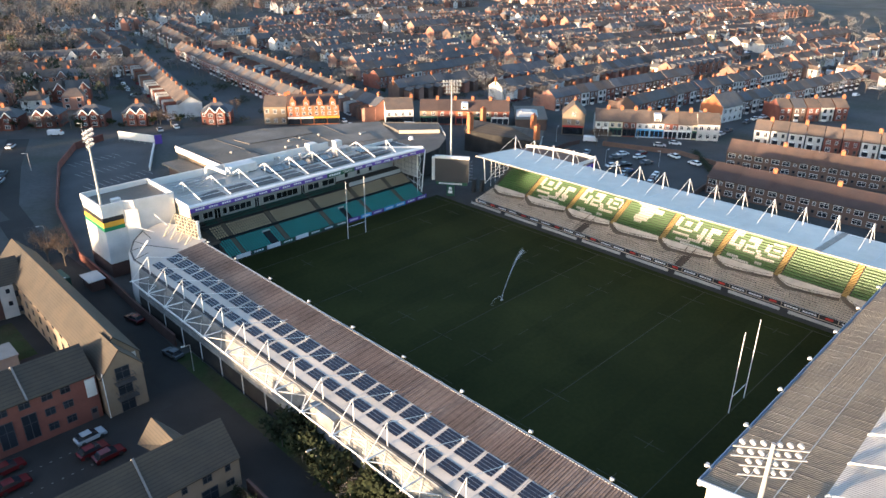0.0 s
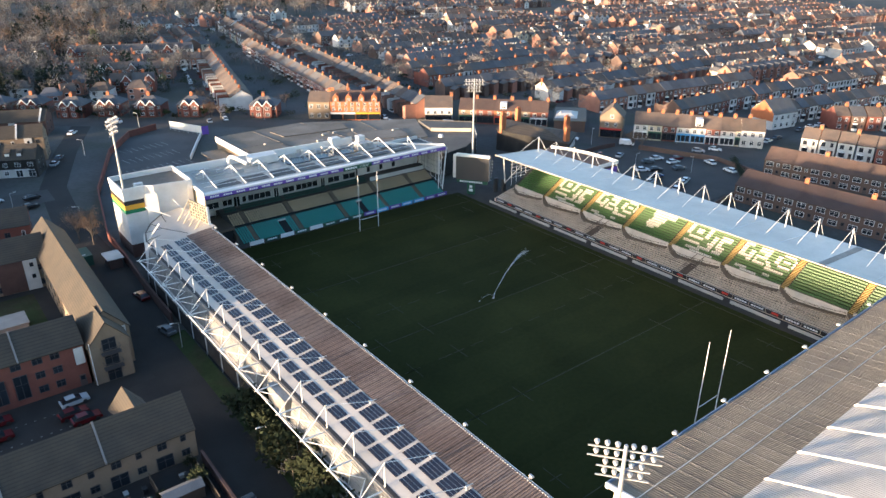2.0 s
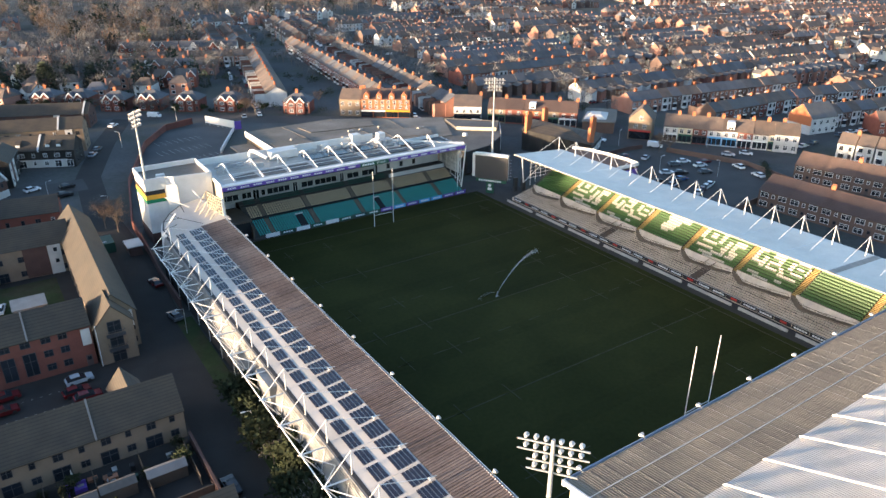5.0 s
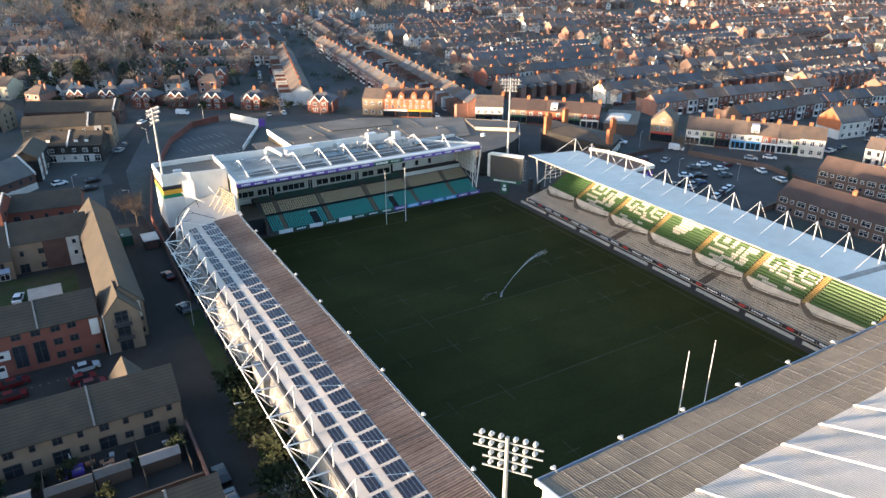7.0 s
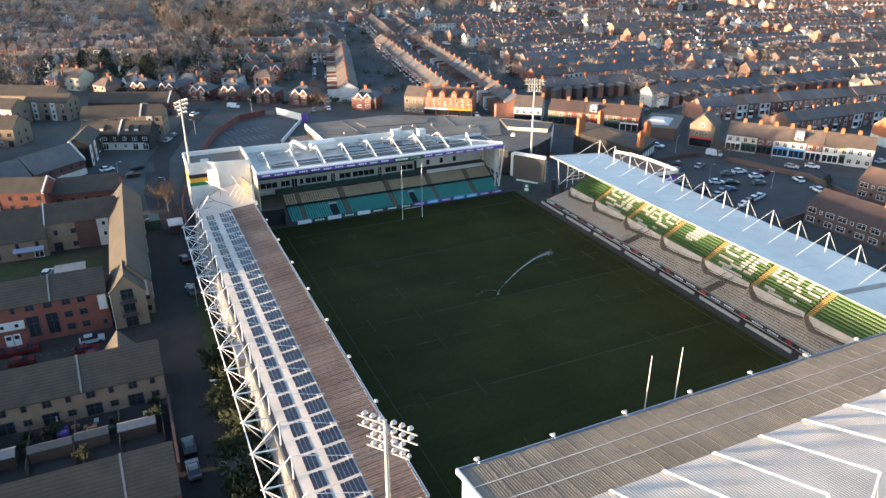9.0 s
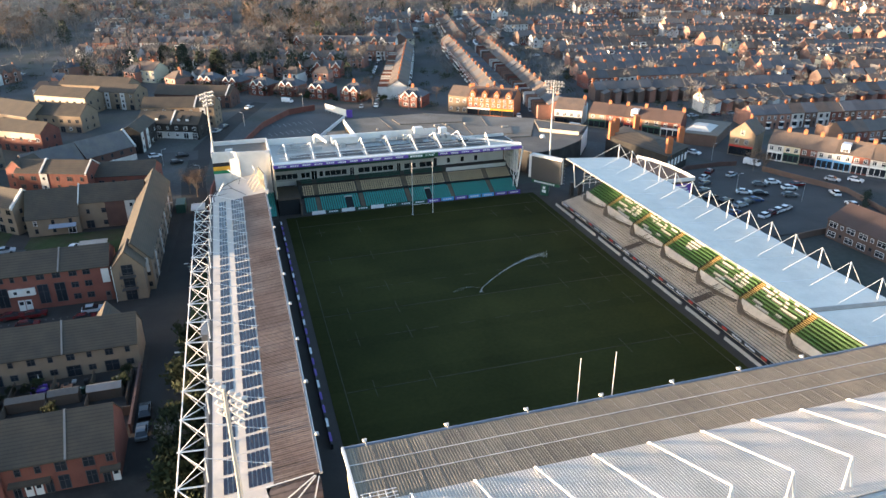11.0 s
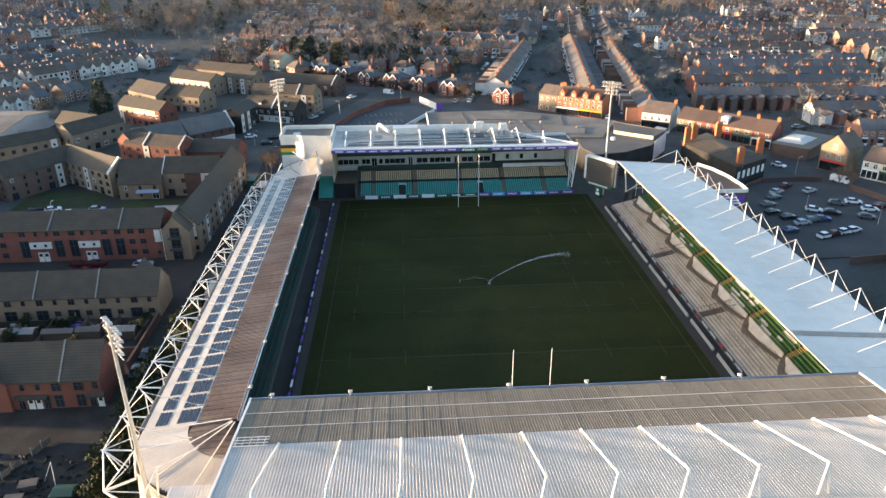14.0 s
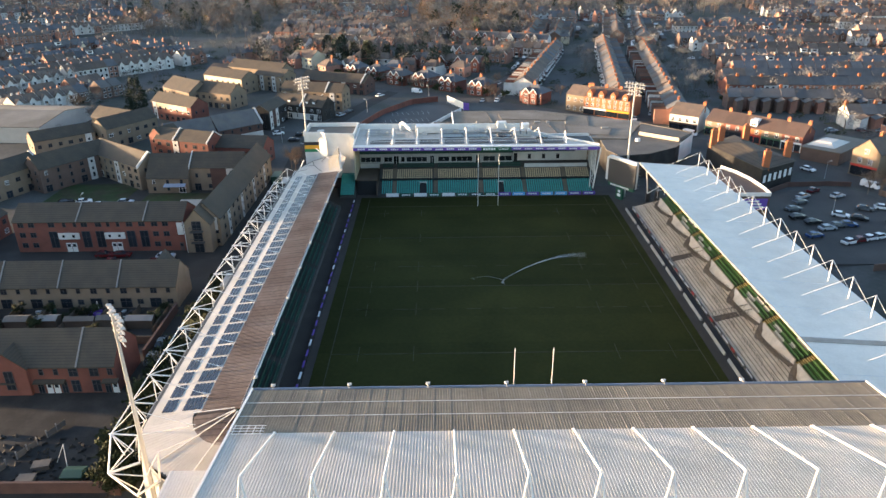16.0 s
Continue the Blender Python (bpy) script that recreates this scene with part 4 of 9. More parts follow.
part("print_bar", bm, WHITESIGN, sign)

# ---- north stand (far end) ----
north = thing("north_stand", "two-tier end stand with purple fascia and plant roof", "grandstand")
NX0, NX1, NYF = -37.8, 31.8, 58.0
nz = lambda x: 14.6 - (x - NX0) * 0.006
roof_pts = [(NX0, NYF), (NX1, NYF), (11.0, 74.2), (NX0, 76.2)]
bm = bmesh.new()
loft(bm, [[(x, y, nz(x) - 0.25) for x, y in roof_pts], [(x, y, nz(x) + 0.02 * (y - NYF)) for x, y in roof_pts]])
part("roof_deck", bm, SHEETWHITE, north, "pale grey roof deck")
bm = bmesh.new()
loft(bm, [[(x, y, nz(x) + dz) for y, dz in ((57.7, -0.35), (59.2, -0.15), (59.2, 0.10), (57.7, 0.12))] for x in (NX0 - 0.2, NX1)])
part("front_edge", bm, WHITE, north, "white front roof edge")
bm = bmesh.new()
for x0, y0, x1, y1 in ((NX0, 76.2, 11.0, 74.2),):
    loft(bm, [[(x0, y0 - 0.2, 14.0), (x0, y0 + 0.2, 14.0), (x0, y0 + 0.2, 16.6), (x0, y0 - 0.2, 16.6)], [(x1, y1 - 0.2, 14.0), (x1, y1 + 0.2, 14.0), (x1, y1 + 0.2, 16.6), (x1, y1 - 0.2, 16.6)]])
beam(bm, (11.0, 74.2, 14.7), (NX1, NYF + 0.3, 14.2), 0.4, 0.9)
beam(bm, (NX0, 58.2, 14.7), (NX0, 76.0, 15.2), 0.3, 0.9)
part("parapet", bm, WHITE, north, "white roof parapet")
bm = bmesh.new()
loft(bm, [[(x, 57.6, nz(x) - 1.15), (x, 57.75, nz(x) - 1.15), (x, 57.75, nz(x) - 0.25), (x, 57.6, nz(x) - 0.25)] for x in (NX0, NX1)])
fascia = part("fascia_sign", bm, PURPLE, north, "purple fascia with white print")
for k in range(22):
    x = NX0 + 1.2 + 3.15 * k
    if -2.8 < x + 1 < 7.2 or x > NX1 - 3:
        continue
    bm = bmesh.new()
    for i in range(4):
        box(bm, x + 0.55 * i, x + 0.55 * i + 0.4, 57.56, 57.6, nz(x) - (0.92 if k % 2 else 0.86), nz(x) - (0.55 if k % 2 else 0.46))
    part("print", bm, WHITESIGN, fascia, "white print bars")
bm = bmesh.new()
box(bm, -1.6, 6.9, 57.45, 57.6, nz(0) - 1.25, nz(0) - 0.2)
sign = part("name_sign", bm, GREENSIGN, north, "green sign with white capitals")
cu = bpy.data.curves.new("sign_text", "FONT")
cu.body, cu.size, cu.extrude, cu.align_x, cu.align_y = "STAND", 0.85, 0.01, "CENTER", "CENTER"
tmp = bpy.data.objects.new("sign_text", cu)
me = bpy.data.meshes.new_from_object(tmp)
bpy.data.objects.remove(tmp)
me.materials.append(WHITESIGN)
t = new("sign_text", me)
t.parent = sign
t.matrix_basis = pose(4.6, 57.43, nz(0) - 0.72, 90, 0, 0)
bm = bmesh.new()
for i in range(5):
    box(bm, -1.1 + 0.72 * i, -0.55 + 0.72 * i, 57.41, 57.45, nz(0) - 0.98, nz(0) - 0.46)
part("print_bar", bm, WHITESIGN, sign)
# triangular roof frames
for k in range(10):
    x = -34.0 + 7.1 * k
    if x > 29:
        continue
    ym = min(68.0, 58 + (NX1 - x) * 0.6)
    zr = nz(x) + 0.02 * (ym - NYF)
    bm = bmesh.new()
    tube(bm, (x, ym, zr), (x, ym, 17.0), 0.14)
    tube(bm, (x, ym, 17.0), (x, 59.6, nz(x) + 0.2), 0.14)
    if ym > 66:
        tube(bm, (x, ym, 17.0), (x - 1.2, ym + 3.2, zr + 0.3), 0.12)
    part("roof_frame", bm, WHITE, north, "white triangular roof frame")
bm = bmesh.new()
for y in (62.5, 65.5):
    tube(bm, (-36, y, 14.75), (22 if y < 64 else 16, y, 14.7), 0.07)
part("roof_rail", bm, WHITE, north)
for k, (a, b) in enumerate(((-12.4, -6.2), (-5.3, 0.9), (1.8, 8.0), (14.8, 18.0))):
    bm = bmesh.new()
    box(bm, a, b, 65.8 if k < 3 else 64.5, 70.6 if k < 3 else 67.0, 14.75, 15.0)
    part("dark_roof_panel", bm, SOLAR, north, "dark glazed roof panel")
for k in range(8):
    bm = bmesh.new()
    x = -33.3 + 7.1 * k
    box(bm, x, x + 5.7, 60.4, 64.6, 14.55, 14.68)
    part("roof_panel", bm, SLATE, north)
# plant: duct elbow, air handling box, pipes
duct = thing("roof_duct", "large white ventilation duct with elbow on roof", "duct")
bm = bmesh.new()
path = [(-25.0, 74.2, 14.9), (-25.0, 74.0, 16.9), (-24.5, 73.6, 17.4), (-23.9, 72.9, 17.3), (-21.9, 70.2, 16.0)]
for a, b in zip(path, path[1:]):
    tube(bm, a, b, 0.5, None, 10)
part("duct_body", bm, WHITE, duct)
for label, x0, x1, y0, y1, z1 in (("pale air handling unit on stand roof", -20.5, -13.2, 70.5, 74.0, 17.0), ("white box unit on stand roof", 4.0, 6.8, 73.0, 75.0, 17.4), ("white condenser unit on stand roof", 11.2, 13.4, 70.8, 72.8, 17.3)):
    bm = bmesh.new()
    box(bm, x0, x1, y0, y1, 14.9, z1)
    bmesh.ops.bevel(bm, geom=bm.edges[:], offset=0.12, segments=1, affect="EDGES")
    for i in range(6):
        box(bm, x0 + 0.3, x1 - 0.3, y0 - 0.03, y0 + 0.02, 15.2 + 0.28 * i, 15.3 + 0.28 * i)
    solid("plant_unit", bm, CLAD, label, "plant unit", "roof plant")
bm = bmesh.new()
for i in range(4):
    tube(bm, (-35.5, 67.5 + 1.4 * i, 15.2 + 0.15 * i), (-27.5, 67.7 + 1.4 * i, 15.3 + 0.15 * i), 0.16)
for i in range(5):
    tube(bm, (-35.0 + 1.9 * i, 66.8, 14.8), (-35.0 + 1.9 * i, 66.8, 16.2), 0.05)
tube(bm, (-35.0, 66.8, 16.2), (-27.4, 66.8, 16.2), 0.05)
solid("roof_pipework", bm, GALV, "grey pipes and rail on stand roof", "pipes")
bm = bmesh.new()
box(bm, 8.5, 13.8, 66.5, 70.0, 14.75, 15.3)
for i in range(3):
    box(bm, 8.8 + 1.7 * i, 10.1 + 1.7 * i, 67, 69.5, 15.3, 16.3)
solid("condenser_bank", bm, GALV, "bank of small condenser units on roof", "plant unit", "roof plant")
rp = random.Random(64)
for k in range(22):
    x, y = rp.uniform(-36, 10), rp.choice((rp.uniform(70.5, 75), rp.uniform(66, 70)))
    if -27 < x < -12.5 and y > 69 or -13 < x < 9 and y < 71:
        continue
    bm = bmesh.new()
    w, d, h = rp.uniform(0.4, 1.2), rp.uniform(0.3, 0.8), rp.uniform(0.4, 1.1)
    box(bm, x - w, x + w, y - d, y + d, 14.7, 14.95 + h)
    box(bm, x - w * 0.7, x + w * 0.7, y - d - 0.02, y - d, 15.1, 14.85 + h)
    solid("roof_box_unit", bm, rp.choice((CLAD, GALV, BATTEN)), "small metal plant box on stand roof", "plant unit", "roof plant")
for x0, x1, y in ((-36.5, -14, 66.2), (-12, 9, 71.6), (8, 20, 63.8)):
    bm = bmesh.new()
    for i in range(int((x1 - x0) / 2) + 1):
        beam(bm, (x0 + 2 * i, y, 14.7), (x0 + 2 * i, y, 15.75), 0.06, 0.06)
    for z in (15.25, 15.75):
        beam(bm, (x0, y, z), (x1, y, z), 0.05, 0.05)
    solid("roof_guardrail", bm, GALV, "grey steel guard rail on stand roof", "rail", "roof rails")
# seating bowl
T0, T1, T2 = (57.0, 0.6), (62.4, 3.3), (66.0, 5.0)
bm = bmesh.new()
prof = [(56.6, -0.1), (56.6, 0.6)]
for i in range(8):
    prof += [(57.3 + 0.62 * i, 0.6 + 0.28 * i), (57.3 + 0.62 * i, 0.88 + 0.28 * i)]
prof += [(62.1, 2.84), (62.1, 3.3)]
for i in range(5):
    prof += [(62.75 + 0.72 * i, 3.3 + 0.36 * i), (62.75 + 0.72 * i, 3.66 + 0.36 * i)]
prof += [(66.3, 5.1), (66.3, 5.4), (67.1, 5.4), (67.1, 5.85), (67.9, 5.85), (67.9, 6.3), (72.2, 6.3), (72.2, -0.1)]
prism_x(bm, prof, -31.4, 31.2)
part("seating_steps", bm, DARKTREAD, north)
aisles = [-26.7, -14.65, -1.4, 11.2, 23.1]
edges = [-31.0] + aisles + [31.0]
VOM = [(-19.3, -17.4), (3.6, 5.1)]
for k in range(6):
    a, b = edges[k] + 0.6, edges[k + 1] - 0.6
    rows = []
    for i in range(8):
        segs = [(a, b)]
        for v0, v1 in VOM:
            if i < 7:
                segs = [s for q in segs for s in ((q[0], min(q[1], v0)), (max(q[0], v1), q[1])) if s[1] - s[0] > 0.5]
        rows += [(s0, s1, 57.05 + 0.62 * i, 0.6 + 0.28 * i, 0) for s0, s1 in segs]
    seat_rows("seat_block", "teal plastic tip-up seats in raked rows", TEAL, rows, "x", 0.62, wide=0.20, high=0.66)
    seat_rows("upper_seat_block", "gold plastic tip-up seats in raked rows", SEATGOLD, [(a, b, 62.5 + 0.72 * i, 3.3 + 0.36 * i, 0) for i in range(5)], "x", 0.62, wide=0.20, high=0.70)
    if b < 12:
        seat_rows("box_seat_block", "dark green seats before glazed boxes", SEATDKGREEN, [(a, b, 66.7 + 0.8 * i, 5.4 + 0.45 * i, 0) for i in range(2)], "x")
    bm = bmesh.new()
    box(bm, a - 0.6, b + 0.6, 61.95, 62.08, 2.6, 3.75)
    part("tier_wall", bm, DARK, north)
for x in aisles:
    bm = bmesh.new()
    prof = [(56.6, 0.0)]
    for i in range(17):
        prof += [(56.7 + 0.31 * i, 0.78 + 0.14 * i), (57.01 + 0.31 * i, 0.78 + 0.14 * i)]
    for i in range(11):
        prof += [(61.97 + 0.4 * i, 3.5 + 0.2 * i), (62.37 + 0.4 * i, 3.5 + 0.2 * i)]
    prism_x(bm, prof + [(66.4, 0.0)], x - 0.55, x + 0.55)
    part("aisle_steps", bm, TERRSTEP, north)
# Solid dark wedges stand in for the shade inside the vomitories.
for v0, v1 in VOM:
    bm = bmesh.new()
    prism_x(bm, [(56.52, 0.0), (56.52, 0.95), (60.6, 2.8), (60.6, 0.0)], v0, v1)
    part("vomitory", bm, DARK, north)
    bm = bmesh.new()
    box(bm, v0 - 0.1, v1 + 0.1, 60.6, 60.9, 2.2, 3.1)
    part("vomitory_wall", bm, RENDERW, north)
bm = bmesh.new()
box(bm, NX0 + 0.3, 31.0, 70.2, 70.6, 0.0, 14.4)
part("back_wall", bm, CLAD, north, "white back wall")
bm = bmesh.new()
box(bm, NX0 + 0.4, 8.6, 68.4, 70.2, 6.3, 9.3)
part("box_front", bm, GALV, north)
for x0, x1, door in ((-37.1, -31.0, 0), (-30.1, -27.6, 0), (-27.2, -25.6, 1), (-25.0, -23.9, 0), (-23.4, -17.2, 0), (-16.3, -15.0, 1), (-13.9, -10.5, 0), (-10.0, -3.6, 0), (-2.6, -1.4, 1), (-0.4, 3.2, 0), (4.2, 8.2, 0)):
    bm = bmesh.new()
    z0, z1 = (6.3, 8.6) if door else (6.9, 8.3)
    box(bm, x0, x1, 68.34, 68.40, z0, z1)
    win = part("box_window", bm, GLASS, north, "dark glazed hospitality box front")
    n = max(1, round((x1 - x0) / (0.7 if door else 1.6)))
    for i in range(n + 1):
        u = x0 + (x1 - x0) * i / n
        bm = bmesh.new()
        box(bm, u - 0.04, u + 0.04, 68.30, 68.34, z0, z1)
        part("mullion", bm, FRAMEW, win)
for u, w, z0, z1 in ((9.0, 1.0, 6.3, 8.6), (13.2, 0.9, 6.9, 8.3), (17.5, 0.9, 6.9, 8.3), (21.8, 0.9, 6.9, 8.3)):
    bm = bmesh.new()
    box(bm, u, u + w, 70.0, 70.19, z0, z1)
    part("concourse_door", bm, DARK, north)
bm = bmesh.new()
box(bm, 11.8, 30.5, 66.4, 66.55, 5.4, 6.5)
part("balcony_front", bm, CLAD, north)
bm = bmesh.new()
box(bm, 4, 27, 68.2, 68.4, 9.6, 10.2)
box(bm, NX0 + 0.5, 8.6, 68.0, 68.4, 9.4, 10.6)
part("header_board", bm, SEATDKGREEN, north)
bm = bmesh.new()
box(bm, NX0 + 0.3, 31.0, 60.5, 70.0, 13.5, 13.7)
part("soffit", bm, SCREEN, north)
# right end frame
bm = bmesh.new()
for i in range(6):
    y = 59.0 + 2.5 * i
    tube(bm, (31.2, y, 0.9 + 0.48 * (y - 57)), (31.4, y, 14.0), 0.09)
for i in range(5):
    tube(bm, (31.2, 59, 3.0 + 2.2 * i), (31.2, 72, min(13.4, 6.0 + 2.0 * i)), 0.07)
tube(bm, (30.8, 57.8, 1.6), (32.2, 57.8, 13.6), 0.2)
tube(bm, (30.0, 58.6, 1.6), (30.0, 58.6, 13.6), 0.14)
for i in range(5):
    tube(bm, (30.0 if i % 2 else 31.0, 58.3, 2.2 + 2.2 * i), (31.4 if i % 2 else 30.0, 58.3, 4.4 + 2.2 * i), 0.07)
part("end_frame", bm, WHITE, north, "white lattice end frame")
bm = bmesh.new()
box(bm, 31.45, 31.6, 60.0, 70.4, 5.0, 13.6)
part("end_cladding", bm, CLAD, north)
bm = bmesh.new()
for i in range(7):
    beam(bm, (31.36, 61.0 + 1.5 * i, 5.4), (31.36, 61.0 + 1.5 * i, 13.5), 0.09, 0.09)
for i in range(6):
    beam(bm, (31.38, 60.2, 6.0 + 1.4 * i), (31.38, 70.2, 6.0 + 1.4 * i), 0.09, 0.09)
part("cladding_rail", bm, FRAMEG, north, "grey sheeting rails on end wall")
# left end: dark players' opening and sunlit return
# A solid dark block stands in for the shade within the tunnel.
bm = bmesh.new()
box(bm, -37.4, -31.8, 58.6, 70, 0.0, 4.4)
part("tunnel_void", bm, DARK, north, "near-black block for the shaded opening beside seating")
bm = bmesh.new()
box(bm, -37.6, -31.5, 58.2, 68, 4.4, 4.9)
part("tunnel_lintel", bm, STEPS, north, "brown lintel over the opening")
bm = bmesh.new()
box(bm, -31.8, -31.4, 57.2, 66, 0.0, 3.4)
part("tunnel_wall", bm, STEPS, north)
bm = bmesh.new()
box(bm, NX0, NX0 + 0.3, 58.0, 70.4, 4.9, 14.3)
part("end_return", bm, CREAM, north, "cream clad end return")
for i in range(7):
    bm = bmesh.new()
    box(bm, NX0 - 0.08, NX0, 58.2 + 1.9 * i, 58.3 + 1.9 * i, 4.9, 14.3)
    part("cladding_joint", bm, BATTEN, north)
# bank of seats in the corner between the stands
bm = bmesh.new()
prof = [(56.2, -0.1)]
for i in range(12):
    prof += [(56.2 + 0.62 * i, 0.6 + 0.34 * i), (56.82 + 0.62 * i, 0.6 + 0.34 * i)]
prism_x(bm, prof + [(63.64, -0.1)], -42.4, -37.8)
cb = solid("corner_terrace", bm, DARKTREAD, "concrete corner bank under teal seats", "seating bank")
seat_rows("seat_block", "teal plastic tip-up seats in a corner bank", TEAL, [(-42.2, -38.0, 56.5 + 0.62 * i, 0.6 + 0.34 * i, 0) for i in range(12)], "x")
for k in range(15):
    x = -29.0 + 4.05 * k
    b = thing("seat_front_board", "small printed board along the front seats", "advertising board", "front boards")
    bm = bmesh.new()
    box(bm, x, x + 3.6, 56.35, 56.5, 0.1, 1.1)
    material, lab = [(WHITESIGN, "white board"), (SEATDKGREEN, "dark green board"), (GREENSIGN, "green board"), (PURPLE, "purple board"), (BLUESIGN, "light blue board")][(0, 1, 0, 2, 0, 2, 1, 2, 3, 4, 3, 4, 4, 3, 3)[k]]
    part("panel", bm, material, b, lab)
    bm = bmesh.new()
    for i in range(4):
        box(bm, x + 0.5 + 0.65 * i, x + 1.0 + 0.65 * i, 56.32, 56.35, 0.4, 0.8)
    part("print", bm, WHITESIGN, b)

# stair tower with the striped flag
tower = thing("stair_tower", "tall white clad tower with black gold green stripes", "tower")
TP = [(-53.0, 66.2), (-48.3, 66.2), (-46.6, 65.0), (-39.4, 64.0), (-38.2, 64.0), (-38.2, 77.0), (-53.0, 77.0)]
bm = bmesh.new()
prism(bm, TP, 3.4, 15.6)
part("wall", bm, CLAD, tower, "white metal cladding")
bm = bmesh.new()
prism(bm, [(x + (0.02 if x > -45 else -0.02), y) for x, y in TP], 0.2, 3.4)
part("base", bm, DARKBRICK, tower, "dark brick base")
bm = bmesh.new()
for (x0, y0), (x1, y1) in zip(TP, TP[1:] + TP[:1]):
    beam(bm, (x0, y0, 16.2), (x1, y1, 16.2), 0.35, 1.3)
part("parapet", bm, CLAD, tower)
bm = bmesh.new()
prism(bm, [(-52.6, 66.6), (-48.3, 66.6), (-46.4, 65.4), (-38.6, 64.5), (-38.6, 76.7), (-52.6, 76.7)], 15.6, 15.72)
part("roof_deck", bm, FLATROOF, tower)
bm = bmesh.new()
box(bm, -49.5, -47.6, 69.0, 70.2, 15.7, 16.5)
solid("roof_hatch", bm, CLAD, "small pale hatch box on tower roof", "hatch")
for z0, z1, material, lab in ((12.9, 13.9, BLACKBOARD, "black stripe"), (11.8, 12.9, STRIPEGOLD, "gold stripe"), (10.9, 11.8, STRIPEGREEN, "green stripe")):
    bm = bmesh.new()
    box(bm, -53.06, -53.0, 66.2, 76.9, z0, z1)
    box(bm, -53.06, -48.7, 66.14, 66.2, z0, z1)
    part("stripe", bm, material, tower, lab)
bm = bmesh.new()
prism(bm, [(-48.25, 66.1), (-46.6, 64.9), (-46.2, 64.3), (-48.6, 65.3)], 3.4, 15.0)
part("buttress", bm, CLAD, tower, "angled white buttress")
# corner roof joining the west stand and the tower
nwc = thing("corner_roof", "white polygonal corner roof beside the tower", "roof")
PP = [(-39.8, 47.5), (-53.4, 47.5), (-53.6, 51.5), (-52.4, 56.0), (-50.0, 60.0), (-46.5, 63.2), (-42.0, 63.8), (-40.4, 60.0), (-40.2, 52.0)]
bm = bmesh.new()
loft(bm, [[(x, y, wz(x) - 0.3) for x, y in PP], [(x, y, wz(x) - 0.02) for x, y in PP]])
part("roof_sheet", bm, SHEETWHITE, nwc)
bm = bmesh.new()
for pa, pb in (((-53.2, 51.5), (-50.2, 52.2)), ((-49.9, 60.0), (-48.8, 55.5)), ((-46.5, 63.0), (-47.0, 58.0)), ((-48.8, 55.5), (-45.5, 48.5)), ((-52.2, 56.0), (-48.8, 55.5))):
    beam(bm, (*pa, wz(pa[0]) + 0.0), (*pb, wz(pb[0]) + 0.0), 0.16, 0.06)
for (x0, y0), (x1, y1) in list(zip(PP, PP[1:]))[1:5]:
    beam(bm, (x0 + 0.25, y0, wz(x0) + 0.01), (x1 + 0.25, y1, wz(x1) + 0.01), 0.3, 0.06)
part("roof_seam", bm, SCREEN, nwc, "dark roof seams")
bm = bmesh.new()
loft(bm, [[(x - 0.25, y, 9.4) for x, y in PP[1:6]] + [(x + 0.05, y, 9.4) for x, y in PP[5:0:-1]], [(x - 0.8, y + 0.1, 0.3) for x, y in PP[1:6]] + [(x - 0.5, y, 0.3) for x, y in PP[5:0:-1]]])
part("facade_cladding", bm, CLAD, nwc)
# video screen seen from behind: lattice frame
vs = thing("west_video_screen", "video screen seen from behind, white lattice frame", "video screen")
S0, S1 = Vector((-40.7, 49.2)), Vector((-41.9, 56.4))
at = lambda u, z, off=0.0: (S0.x + (S1.x - S0.x) * u - off, S0.y + (S1.y - S0.y) * u, z)
bm = bmesh.new()
for i in range(8):
    beam(bm, at(i / 7, 10.2), at(i / 7, 14.9), 0.10, 0.10)
for i in range(7):
    beam(bm, at(0, 10.3 + 0.75 * i), at(1, 10.3 + 0.75 * i), 0.09, 0.09)
for i in range(4):
    tube(bm, at(i / 3, 14.6, 0.1), at(i / 3, 10.0, 3.4), 0.09)
    tube(bm, at(i / 3, 12.4, 0.1), at(i / 3, 10.0, 3.4), 0.06)
part("lattice_frame", bm, CREAM, vs)
bm = bmesh.new()
loft(bm, [[at(0, z, -0.10), at(1, z, -0.10), at(1, z, -0.3), at(0, z, -0.3)] for z in (10.2, 14.9)])
part("screen_face", bm, SCREEN, vs)
bm = bmesh.new()
beam(bm, at(-0.02, 10.0, -0.2), at(-0.02, 15.0, -0.2), 0.5, 0.3)
part("edge_post", bm, WHITE, vs)
for p, q, r in (((-52.6, 52.5, 9.4), (-50.5, 50.5, 13.2), 0.15), ((-49.4, 63.8, 12.6), (-44.5, 60.0, 10.1), 0.12), ((-43.0, 64.2, 13.0), (-41.5, 60.5, 10.4), 0.12)):
    bm = bmesh.new()
    tube(bm, p, q, r)
    solid("roof_stay", bm, WHITE, "white steel stay on corner roof", "roof stay", "corner roof stays")

# big video screen, north-east corner
bs = thing("video_screen", "large unlit video screen in white frame above green sign", "video screen")
A, B = Vector((34.8, 56.4)), Vector((40.4, 48.5))
u = (B - A).normalized()
nrm = Vector((-u.y, u.x)) * -1
if nrm.x > 0:
    nrm = -nrm


def slab(bm, a, b, z0, z1, d0, d1, mi=0):
    p0, p1 = A + u * a, A + u * b
    r = [(*(p0 + nrm * d0), 0), (*(p1 + nrm * d0), 0), (*(p1 + nrm * d1), 0), (*(p0 + nrm * d1), 0)]
    loft(bm, [[(x, y, z0) for x, y, _ in r], [(x, y, z1) for x, y, _ in r]], True, mi)


L = (B - A).length
bm = bmesh.new()
slab(bm, 0, L, 4.3, 11.1, 0.0, 0.45)
part("screen_face", bm, SCREEN, bs, "matt dark grey led face")
